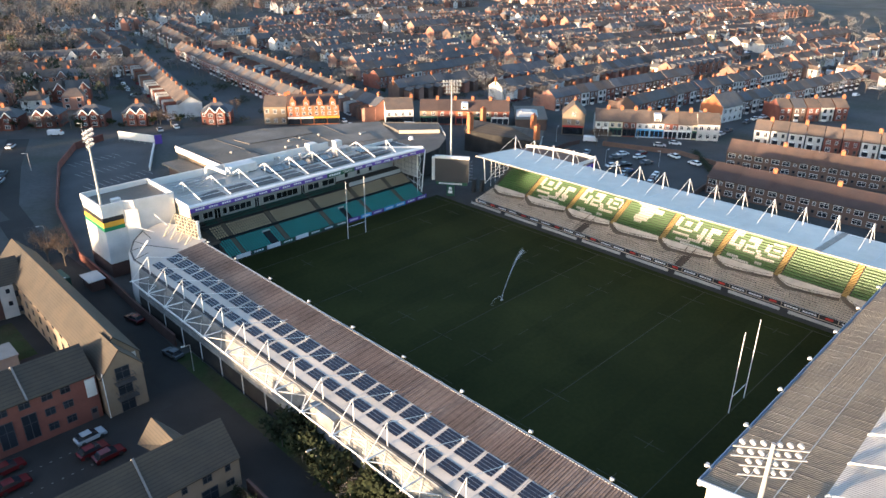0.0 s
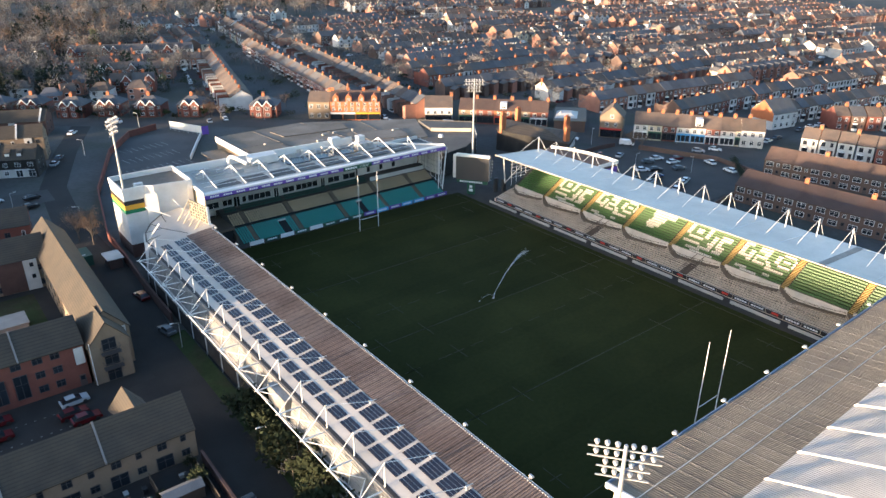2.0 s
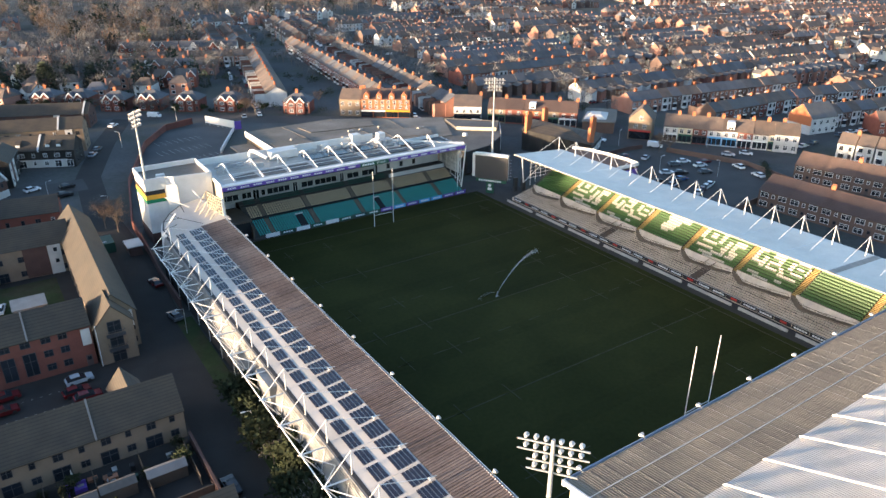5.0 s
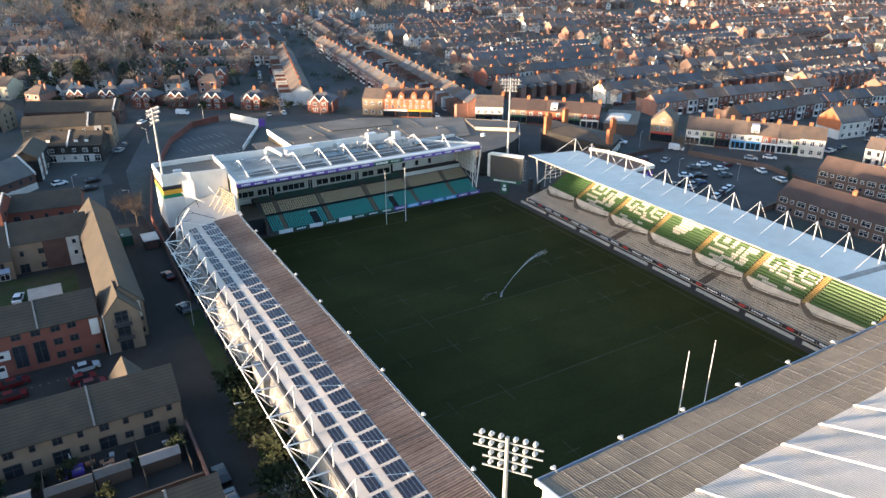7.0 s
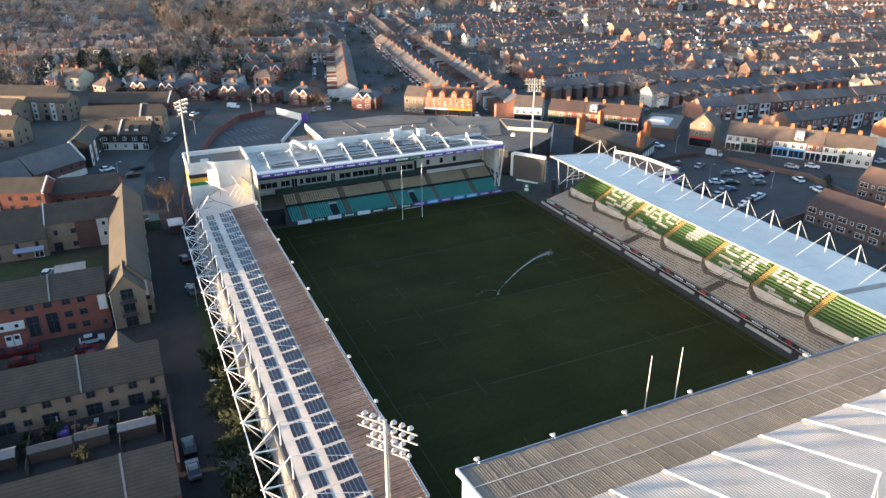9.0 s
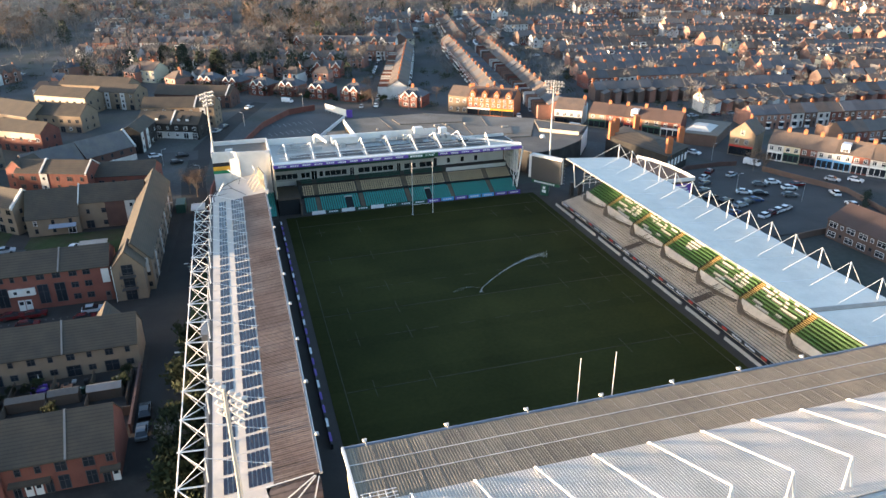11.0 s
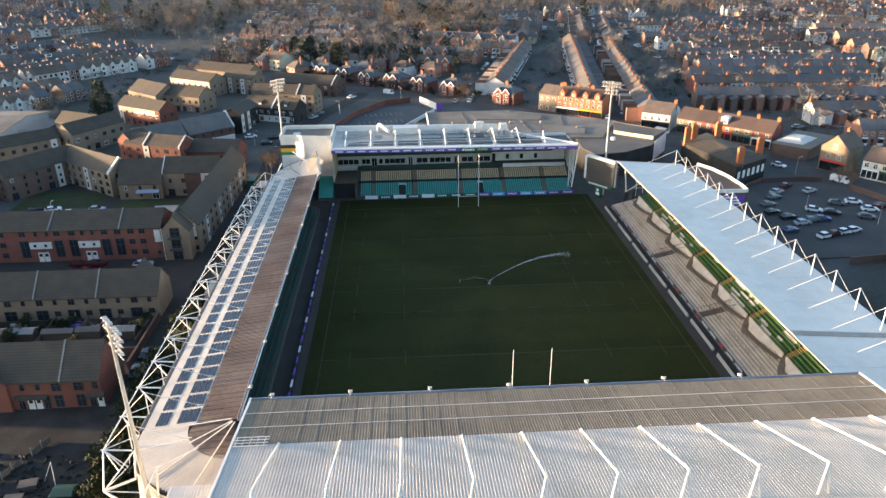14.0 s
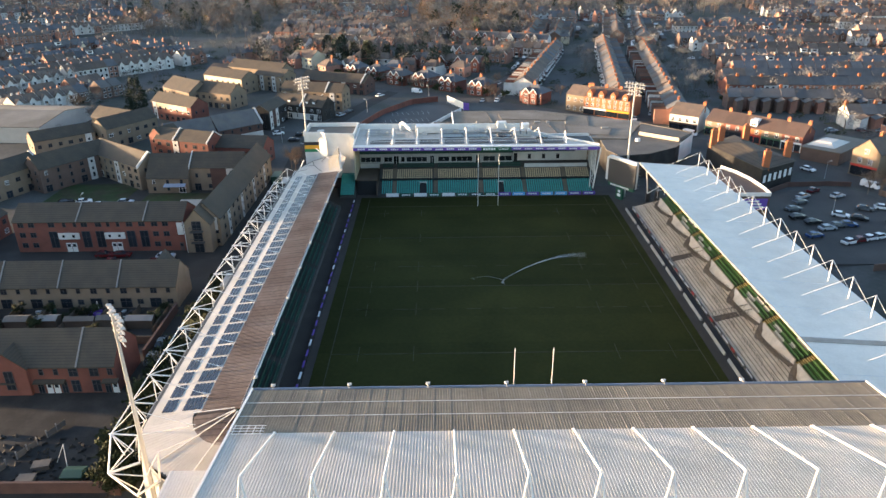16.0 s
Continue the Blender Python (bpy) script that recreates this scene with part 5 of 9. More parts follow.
bm = bmesh.new()
slab(bm, -0.1, L + 0.1, 11.1, 11.8, -0.6, 0.55)
slab(bm, -0.9, -0.1, 4.6, 11.3, -0.9, 0.3)
slab(bm, 0, L, 4.2, 11.1, -0.7, -0.02)
part("frame", bm, CLAD, bs)
bm = bmesh.new()
slab(bm, 0.3, L - 0.4, 3.35, 4.2, -0.4, 0.4)
sg = part("sign", bm, GREENSIGN, bs, "green sign with white print bars")
bm = bmesh.new()
for i in range(10):
    slab(bm, 1.2 + 0.68 * i, 1.7 + 0.68 * i, 3.55, 4.0, 0.4, 0.44)
part("print_bar", bm, WHITESIGN, sg)
bm = bmesh.new()
slab(bm, 3.4, 5.6, 0.0, 3.35, -0.5, 0.35)
part("pedestal", bm, GREENSIGN, bs)
bm = bmesh.new()
slab(bm, 3.9, 5.1, 0.9, 1.7, 0.35, 0.4)
slab(bm, 4.1, 4.9, 2.0, 2.7, 0.35, 0.4)
part("emblem_patch", bm, WHITESIGN, bs, "white emblem patch")
bm = bmesh.new()
for i in range(7):
    slab(bm, L, L + 0.9, 4.6 + 0.95 * i, 4.68 + 0.95 * i, -0.3, -0.22)
part("cable_bracket", bm, GALV, bs)
for i, (x, y) in enumerate(((44.2, 49.8), (46.2, 48.6))):
    bm = bmesh.new()
    box(bm, x, x + 1.1, y, y + 0.9, 0.0, 4.0 - 0.4 * i)
    box(bm, x + 0.15, x + 0.95, y - 0.04, y, 1.4, 3.2)
    solid("kiosk_cabinet", bm, SCREEN, "dark cabinet with pale front beside screen", "cabinet", "corner cabinets")

# ---- buildings behind the north stand ----
hall = thing("long_hall", "long low hall with wide grey flat roof", "building")
HP = [(-8.5, 126.0), (22.0, 127.0), (57.0, 107.5), (46.5, 86.0), (-8.0, 92.0)]
bm = bmesh.new()
prism(bm, HP, 0.8, 7.9)
part("wall", bm, BUFFBRICK, hall)
bm = bmesh.new()
prism(bm, [(x * 1.01, y) for x, y in HP], 7.9, 8.3)
part("roof", bm, FLATROOF, hall)
for pts, z in (([(8, 121), (21, 123.5), (33, 116.5), (31, 110), (9, 113)], 8.5), ([(-7, 108), (4, 109), (4.5, 96), (-7, 97)], 8.55), ([(30, 104), (45, 99), (42, 90), (29, 93)], 8.45)):
    bm = bmesh.new()
    prism(bm, pts, 8.2, z)
    raised = part("raised_roof", bm, FLATROOF, hall, "raised flat roof section")
    for (x0, y0), (x1, y1) in zip(pts, pts[1:] + pts[:1]):
        bm = bmesh.new()
        beam(bm, (x0, y0, z), (x1, y1, z), 0.16, 0.06)
        part("roof_kerb", bm, FELT, raised)
bm = bmesh.new()
beam(bm, (-8.7, 126.2, 7.6), (-8.2, 92.0, 7.6), 0.3, 1.9)
part("fascia", bm, CLAD, hall, "white fascia")
bm = bmesh.new()
for (x0, y0), (x1, y1) in (((4, 125), (6.5, 96)), ((22, 126.5), (26, 92)), ((40, 117), (36, 89))):
    beam(bm, (x0, y0, 8.34), (x1, y1, 8.34), 0.35, 0.12)
part("roof_ridge", bm, FELT, hall)
rv = random.Random(12)
for k in range(8):
    x, y = rv.uniform(-4, 46), rv.uniform(97, 112)
    bm = bmesh.new()
    if k % 2:
        tube(bm, (x, y, 8.3), (x, y, 8.8), 0.3, 0.3, 8)
        tube(bm, (x, y, 8.8), (x, y, 9.2), 0.55, 0.25, 8)
    else:
        box(bm, x, x + rv.uniform(0.8, 2.6), y, y + 0.9, 8.3, 8.9)
    solid("roof_vent", bm, CONCRETE, "pale roof vent on the long hall", "vent", "roof vents")
low = thing("low_hall_wing", "low wing with white canopy edge", "building")
bm = bmesh.new()
box(bm, -14, -8.9, 96, 121, 0.8, 5.0)
part("wall", bm, BROWNBRICK, low)
bm = bmesh.new()
box(bm, -15.5, -8.9, 95, 122, 5.0, 5.5)
part("roof", bm, FLATROOF, low)
sh = thing("box_building", "dark flat-roofed building with white painted end wall", "building")
BP = [(47.2, 86.2), (55.8, 103.6), (69.2, 89.7), (60.2, 77.2), (50.3, 70.6), (40.5, 68.5), (38.0, 75.0), (38.5, 86.4)]
bm = bmesh.new()
prism(bm, BP, 0.8, 7.7)
part("wall", bm, YARD, sh, "dark rendered wall")
bm = bmesh.new()
prism(bm, BP, 7.7, 7.9)
part("roof", bm, FELT, sh)
bm = bmesh.new()
prism(bm, [(55.6, 103.2), (69.0, 89.8), (62.6, 82.9), (52.2, 91.2)], 7.9, 8.9)
part("raised_roof", bm, FELT, sh)
for (x0, y0), (x1, y1) in (((69.1, 89.8), (62.7, 82.8)), ((62.7, 82.8), (52.2, 91.2)), ((55.6, 103.3), (69.1, 89.8))):
    bm = bmesh.new()
    beam(bm, (x0, y0, 8.6), (x1, y1, 8.6), 0.3, 1.1)
    part("parapet", bm, CREAM if x0 == 62.7 else FELT, sh, "pale parapet" if x0 == 62.7 else "")
bm = bmesh.new()
loft(bm, [[(69.4 - 9 * f, 89.7 - 12.5 * f, z) for f, z in ((0, 2.2), (0, 8.6), (0.82, 8.3), (0.82, 2.2))], [(69.52 - 9 * f, 89.62 - 12.5 * f, z) for f, z in ((0, 2.2), (0, 8.6), (0.82, 8.3), (0.82, 2.2))]])
part("painted_wall", bm, CLAD, sh, "white painted side wall")
bm = bmesh.new()
tube(bm, (49.5, 82.5, 8.4), (49.5, 82.5, 9.3), 0.9, 0.7, 10)
solid("roof_vent", bm, CLAD, "round pale fan cowl on flat roof", "vent", "roof vents")
dk = thing("dark_hall", "dark hall with hipped roof and lit orange chimneys", "building")
DP = [(70.5, 78.5), (82.5, 87.5), (89.0, 60.0), (76.5, 52.0)]
bm = bmesh.new()
prism(bm, DP, 0.8, 8.4)
part("wall", bm, YARD, dk, "near-black rendered wall")
bm = bmesh.new()
cx, cy = 79.6, 69.5
top = [(78.5, 74.5), (80.0, 75.5), (81.0, 65.0), (79.5, 64.0)]
loft(bm, [[(cx + (x - cx) * 1.05, cy + (y - cy) * 1.04, 8.4) for x, y in DP], [(x, y, 10.0) for x, y in top]])
part("roof", bm, CONTILE, dk)
for x, y in ((71.5, 77), (75.0, 80.5), (83.5, 82), (88.3, 63.5), (78, 54)):
    bm = bmesh.new()
    box(bm, x - 0.9, x + 0.9, y - 0.6, y + 0.6, 7.5, 13.2)
    for i in range(3):
        tube(bm, (x - 0.5 + 0.5 * i, y, 13.2), (x - 0.5 + 0.5 * i, y, 13.8), 0.16)
    part("chimney", bm, ORANGEBRICK, dk, "orange brick chimney")
for i in range(6):
    t = (i + 0.5) / 6
    x, y = 88.9 + (76.6 - 88.9) * t, 60.0 + (52.0 - 60.0) * t
    bm = bmesh.new()
    box(bm, -0.55, 0.55, -0.08, 0.05, 0, 2.2, pose(x + 0.06, y - 0.06, 4.3, 0, 0, 33))
    part("window", bm, FRAMEW, dk)
# hoarding, walls and north car park
hd = thing("hoarding_wall", "long white hoarding with purple end panel", "hoarding")
bm = bmesh.new()
beam(bm, (-10.0, 167.5, 4.2), (-3.5, 153.5, 4.2), 0.25, 2.6)
part("panel", bm, CLAD, hd)
bm = bmesh.new()
beam(bm, (-3.5, 153.5, 3.9), (-1.2, 153.0, 3.9), 0.25, 3.0)
part("end_panel", bm, PURPLE, hd, "purple end panel")
bm = bmesh.new()
for i in range(8):
    t = i / 7
    x, y = -10.0 + 6.5 * t, 167.5 - 14 * t
    beam(bm, (x, y, 1.5), (x, y, 3.0), 0.15, 0.15)
part("post_row", bm, GALV, hd)


def wall_line(name, pts, h, material, label, cat="wall", w=0.3):
    bm = bmesh.new()
    for (x0, y0), (x1, y1) in zip(pts, pts[1:]):
        n = max(1, int(math.hypot(x1 - x0, y1 - y0) / 5))
        for i in range(n):
            p, q = (x0 + (x1 - x0) * i / n, y0 + (y1 - y0) * i / n), (x0 + (x1 - x0) * (i + 1) / n, y0 + (y1 - y0) * (i + 1) / n)
            zp, zq = ground_z(*p), ground_z(*q)
            beam(bm, (*p, zp + h / 2 - 0.1), (*q, zq + h / 2 - 0.1), w, h + 0.2)
            beam(bm, (*p, zp + h + 0.04), (*q, zq + h + 0.04), w + 0.1, 0.1)
    return tagged(part(name, bm, material), label, cat, "", "structure")


wall_line("wall_west", [(-55.5, 61.0), (-55.0, 80), (-49.0, 112), (-36.5, 147), (-25, 166), (-14, 171)], 2.2, REDBRICK, "red brick boundary wall by the car park")
wall_line("wall_low", [(-17, 128), (-4.5, 152)], 1.3, CLAD, "low white wall beside car park")
wall_line("wall_lane", [(-56.5, 30), (-56.3, 45.5), (-55.5, 61)], 2.2, DARKBRICK, "dark brick boundary wall")

# ---- houses ----
def pane_mesh(name, xs, zs, panes, mats):
    """One connected leaf: a grid of cells, of which some are panes set back in the frame."""
    bm = bmesh.new()
    v = [[bm.verts.new((x, -0.07, z)) for x in xs] for z in zs]
    glass = []
    for j in range(len(zs) - 1):
        for i in range(len(xs) - 1):
            f = bm.faces.new((v[j][i], v[j][i + 1], v[j + 1][i + 1], v[j + 1][i]))
            if (i, j) in panes:
                glass.append(f)
    bmesh.ops.inset_individual(bm, faces=glass, thickness=0.006, depth=-0.045)
    for f in glass:
        f.material_index = 1
    edge = [e for e in bm.edges if e.is_boundary]
    out = bmesh.ops.extrude_edge_only(bm, edges=edge)
    for q in out["geom"]:
        if isinstance(q, bmesh.types.BMVert):
            q.co.y = 0.03
    return mesh_of(name, bm, *mats)


def window_mesh(w, h, frame):
    """Local x across, z up; outwards is minus y."""
    f = 0.09
    xs = [-w / 2, -w / 2 + f, w / 2 - f, w / 2] if w < 0.85 else [-w / 2, -w / 2 + f, -0.04, 0.04, w / 2 - f, w / 2]
    zs = [0, f, h - f, h] if h < 1.0 else [0, f, h * 0.62, h * 0.62 + 0.07, h - f, h]
    return pane_mesh("window", xs, zs, {(i, j) for i in range(1, len(xs) - 1, 2) for j in range(1, len(zs) - 1, 2)}, (frame, GLASS))


def door_mesh(w, h, material):
    return pane_mesh("door", [-w / 2, -w / 2 + 0.18, w / 2 - 0.18, w / 2], [0, h * 0.55, h * 0.88, h], {(1, 1)}, (material, GLASS))


MESHES = {}


def shared(key, make):
    if key not in MESHES:
        MESHES[key] = make()
    return MESHES[key]


def wall_body(length, depth, eave, ridge, below=1.0):
    bm = bmesh.new()
    d = depth / 2
    prism_x(bm, [(-d, -below), (d, -below), (d, eave), (0, ridge - 0.08), (-d, eave)], -length / 2, length / 2)
    return bm


def roof_body(length, depth, eave, ridge, over=0.3, thick=0.16):
    bm = bmesh.new()
    d = depth / 2
    s = (ridge - eave) / d
    prism_x(bm, [(-d - over, eave - s * over), (0, ridge), (d + over, eave - s * over), (d + over, eave - s * over + thick), (0, ridge + thick * 1.2), (-d - over, eave - s * over + thick)], -length / 2 - 0.12, length / 2 + 0.12)
    return bm


def building(name, label, category, at, length, depth, eave, ridge, wall, roof, wins=(), chimneys=(), group="", party=(), extra=None, over=0.3):
    """A gabled block: ridge along the local x, front on local -y. wins: (side, u, z, w, h, frame or door material, kind)."""
    g = thing(name, label, category, group, at=at)
    part("wall", wall_body(length, depth, eave, ridge), wall, g)
    part("roof", roof_body(length, depth, eave, ridge, over), roof, g)
    for w in wins:
        add_window(g, length, depth, *w)
    for u in chimneys:
        bm = bmesh.new()
        box(bm, u - 0.55, u + 0.55, -0.35, 0.35, eave + 0.5, ridge + 1.0)
        box(bm, u - 0.62, u + 0.62, -0.42, 0.42, ridge + 1.0, ridge + 1.15)
        st = part("chimney", bm, ORANGEBRICK if category != "apartment block" else wall, g, "brick chimney stack")
        bm = bmesh.new()
        for i in range(3):
            tube(bm, (u - 0.36 + 0.36 * i, 0, ridge + 1.15), (u - 0.36 + 0.36 * i, 0, ridge + 1.6), 0.13, 0.11, 6)
        part("chimney_pot", bm, CLAY, st)
    for u in party:
        bm = bmesh.new()
        d = depth / 2 + 0.3
        s = (ridge - eave) / (depth / 2)
        prism_x(bm, [(-d, eave - s * 0.3 + 0.1), (0, ridge + 0.1), (d, eave - s * 0.3 + 0.1), (d, eave - s * 0.3 + 0.36), (0, ridge + 0.36), (-d, eave - s * 0.3 + 0.36)], u - 0.13, u + 0.13)
        part("party_wall_coping", bm, COPING, g, "pale party wall coping")
    return g


def add_window(g, length, depth, side, u, z, w, h, frame, kind="window", off=0.0):
    if kind == "door":
        me = shared(("door", w, h, frame.name), lambda: door_mesh(w, h, frame))
    else:
        me = shared(("win", w, h, frame.name), lambda: window_mesh(w, h, frame))
    d, l2 = depth / 2 + off, length / 2 + off
    m = {"f": pose(u, -d, z), "b": pose(u, d, z, 0, 0, 180), "r": pose(l2, u, z, 0, 0, 90), "l": pose(-l2, u, z, 0, 0, -90)}[side]
    return piece(kind, me, g, m)


def regular(side, length, zs, gap, w, h, frame, skip=()):
    n = max(1, int(length / gap))
    return [(side, -length / 2 + (i + 0.5) * length / n, z, w, h, frame) for i in range(n) for z in zs if (i, z) not in skip]


GZ = 0.92
# buff brick terrace facing the lane
L2 = 48.0
wins = []
for i in range(8):
    u0 = L2 / 2 - 6.0 * i - 3.0
    wins += [("f", u0 - 1.6, 3.3, 1.3, 1.25, FRAMED), ("f", u0 + 1.3, 3.4, 0.8, 1.1, FRAMED), ("f", u0 - 1.5, 0.15, 2.3, 2.1, FRAMED), ("f", u0 + 1.4, 0.9, 1.2, 1.1, FRAMED)]
    wins += [("b", u0 - 1.4, 3.3, 1.2, 1.25, FRAMED), ("b", u0 + 1.4, 3.3, 1.2, 1.25, FRAMED), ("b", u0 + 1.4, 0.9, 1.4, 1.2, FRAMED), ("b", u0 - 1.4, 0.05, 1.0, 2.1, DOORC, "door")]
h2 = building("terraced_row", "two-storey buff brick terrace with slate tiled roof", "terraced houses", pose(-66.4 - L2 / 2, -5.6, GZ), L2, 8.0, 4.9, 8.7, BUFFBRICK, CONTILE, wins, party=(L2 / 2 - 11.7, L2 / 2 - 23.5, L2 / 2 - 35.3), group="west terraces")
bm = bmesh.new()
loft(bm, [[(-68.6, 2.5, 5.4), (-73.5, 2.5, 5.4), (-71.0, 2.5, 8.6)], [(-68.9, -2.6, 7.0), (-73.2, -2.6, 7.0), (-71.0, -5.4, 8.5)]])
bm.transform(Matrix.Translation((66.4 + L2 / 2 - 1.3, 5.6, -GZ)))
part("cross_gable_roof", bm, CONTILE, h2, "small cross gable")
# red brick terrace, nearest
L3 = 46.0
X3 = -89.6
wins = []
for s in (0.0, -16.6, -33.0):
    for X, z, w, hh in ((-67.4, 3.5, 0.9, 1.3), (-70.0, 3.3, 1.5, 1.6), (-73.4, 3.3, 1.5, 1.6), (-76.2, 3.6, 0.8, 1.2), (-78.6, 3.6, 0.8, 1.2), (-70.0, 0.3, 1.4, 2.3), (-73.4, 0.3, 1.4, 2.3), (-68.2, 0.1, 1.0, 2.2), (-79.2, 0.1, 1.0, 2.2), (-75.3, 0.1, 1.0, 2.2)):
        if X + s > -112:
            wins.append(("f", X + s - X3, z, w, hh, FRAMED))
    for X in (-67.0, -76.6, -77.8):
        if X + s > -112:
            wins.append(("f", X + s - X3, 0.05, 0.95, 2.1, DOORW, "door"))
for i in range(6):
    u0 = L3 / 2 - 7.6 * i - 3.6
    wins += [("b", u0 - 1.5, 3.3, 1.2, 1.2, FRAMED), ("b", u0 + 1.5, 3.3, 1.2, 1.2, FRAMED), ("b", u0, 0.3, 2.2, 2.0, FRAMED)]
h3 = building("terraced_row", "two-storey red brick terrace with white doors", "terraced houses", pose(-66.6 - L3 / 2, -34.0, GZ), L3, 9.2, 5.3, 9.6, REDBRICK, CONTILE, wins, party=(L3 / 2 - 6.0, L3 / 2 - 20), group="west terraces")
for X0, X1 in ((-80.0, -74.9), (-68.8, -66.2), (-96.6, -91.5), (-85.4, -82.8)):
    bm = bmesh.new()
    u0, u1 = X0 - X3, X1 - X3
    loft(bm, [[(u, -5.5, 2.5), (u, -4.5, 2.85), (u, -4.5, 2.35), (u, -5.5, 2.35)] for u in (u0, u1)])
    part("porch_canopy", bm, CONTILE, h3, "slate porch canopy")
for X in (-83.6, -100.2):
    u = X - X3
    bm = bmesh.new()
    prism_y(bm, [(u - 3.0, 0.0), (u + 3.0, 0.0), (u + 3.0, 5.3), (u, 8.0), (u - 3.0, 5.3)], -5.2, -1.0)
    gable = part("cross_gable", bm, REDBRICK, h3, "projecting red brick gable")
    bm = bmesh.new()
    prism_y(bm, [(u - 3.3, 5.05), (u, 8.02), (u + 3.3, 5.05), (u + 3.3, 5.22), (u, 8.2), (u - 3.3, 5.22)], -5.4, -0.4)
    part("gable_roof", bm, CONTILE, gable)
    add_window(h3, L3, 9.2, "f", u, 1.2, 1.5, 3.6, FRAMED, off=0.6)
# three-storey red block and its buff gable end
LA = 40.0
XA = -93.8
wins = []
for X, w in ((-104.8, 1.5), (-101.8, 0.8), (-99.3, 0.8), (-97.1, 1.5), (-93.8, 1.5), (-91.5, 0.8), (-89.2, 0.8), (-86.5, 1.5), (-83.6, 1.5), (-80.6, 1.5), (-78.1, 1.4), (-109.5, 1.4), (-112.0, 1.4)):
    wins.append(("f", X - XA, 6.35, w, 1.25, FRAMED))
for X in (-104.8, -97.1, -93.8, -86.5, -83.4):
    wins.append(("f", X - XA, 1.1, 2.0, 4.2, FRAMED))
for X in (-80.6, -78.1, -109.5, -112.0):
    wins += [("f", X - XA, z, 1.4, 1.25, FRAMED) for z in (1.2, 3.8)]
for X in (-101.7, -100.4, -90.9, -89.6):
    wins.append(("f", X - XA, 0.05, 1.15, 2.3, DOORW, "door"))
wins.append(("f", -74.9 - XA, 0.05, 1.0, 2.1, DOORC, "door"))
for i in range(9):
    u0 = LA / 2 - 4.4 * i - 3.0
    wins += [("b", u0, z, 1.3, 1.3, FRAMED) for z in (0.9, 3.6, 6.2)]
h1 = building("apartment_block", "three-storey red brick flats with grey tiled roof", "apartment block", pose(-73.8 - LA / 2, 23.1, GZ), LA, 9.2, 7.75, 10.7, REDBRICK, CONTILE, wins, party=(LA / 2 - 9.3, LA / 2 - 25), group="west flats")
for X0, X1 in ((-103.5, -98.7), (-92.6, -87.9)):
    bm = bmesh.new()
    box(bm, X0 - XA, X1 - XA, -5.05, -4.6, 3.4, 4.9)
    panel = part("white_panel", bm, RENDERW, h1, "white rendered panel over the doors")
    for X in (X0 + 1.2, X1 - 1.2):
        bm = bmesh.new()
        box(bm, X - 0.3 - XA, X + 0.3 - XA, -5.09, -5.05, 3.9, 4.5)
        part("small_window", bm, GLASS, panel)
bm = bmesh.new()
box(bm, LA / 2 - 1.6, LA / 2 - 0.2, -4.8, -4.6, 4.2, 7.2)
part("white_panel", bm, RENDERW, h1, "white rendered panel")
# gable end block, ridge along y
GL, GD = 7.0, 6.1
gb = building("apartment_gable_block", "buff brick gable end flats with dark balconies", "apartment block", pose(-70.3, 17.1 + GL / 2, GZ, 0, 0, 90), GL, GD, 7.25, 10.8, BUFFBRICK, CONTILE, group="west flats")
for z in (0.1, 2.95, 5.7):
    add_window(gb, GL, GD, "l", 0, z, 2.2, 2.3, FRAMED)
for z in (2.85, 5.6):
    bm = bmesh.new()
    f0, f1 = -GL / 2, -GL / 2 - 1.2
    box(bm, f1, f0, -1.5, 1.5, z - 0.15, z)
    bal = part("balcony", bm, FRAMED, gb, "dark steel balcony")
    for i in range(13):
        bm = bmesh.new()
        beam(bm, (f1 + 0.03, -1.45 + 0.24 * i, z), (f1 + 0.03, -1.45 + 0.24 * i, z + 1.05), 0.03, 0.03)
        part("baluster", bm, FRAMED, bal)
    bm = bmesh.new()
    beam(bm, (f1 + 0.03, -1.5, z + 1.05), (f1 + 0.03, 1.5, z + 1.05), 0.06, 0.06)
    for y in (-1.47, 1.47):
        beam(bm, (f1 + 0.03, y, z + 1.05), (f0, y, z + 1.05), 0.06, 0.06)
    part("handrail", bm, FRAMED, bal)
bm = bmesh.new()
beam(bm, (-GL / 2 - 0.06, GD / 2 - 0.1, 0.0), (-GL / 2 - 0.06, GD / 2 - 0.1, 8.0), 0.1, 0.1)
part("downpipe", bm, FRAMEW, gb, "pale rainwater downpipe")
# long wing along the lane
LW, DW = 52.0, 6.9
wins = []
for i in range(12):
    u0 = -LW / 2 + 4.0 * i + 3.6
    wins += [(s, u0, z, 1.1, 1.25, FRAMED) for s in "fb" for z in (0.7, 3.15, 5.55)]
wins += [("l", -2.6, z, 0.8, 1.1, FRAMED) for z in (0.8, 3.3, 5.6)]
lw = building("apartment_wing", "long buff brick flats, west roof slope sunlit", "apartment block", pose(-69.1, 21.0 + LW / 2, GZ, 0, 0, 89.1), LW, DW, 7.15, 11.0, BUFFBRICK, CONTILE, wins, group="west flats")
for u in (-18.6, -6.6, 5.4, 17.4):
    bm = bmesh.new()
    box(bm, u - 0.8, u + 0.8, -DW / 2 - 0.12, -DW / 2, 0.0, 6.9)
    panel = part("white_panel", bm, RENDERW, lw, "white rendered stair panel")
    for z in (1.2, 3.6, 5.6):
        bm = bmesh.new()
        box(bm, u - 0.3, u + 0.3, -DW / 2 - 0.15, -DW / 2 - 0.12, z, z + 0.8)
        part("small_window", bm, GLASS, panel)
bm = bmesh.new()
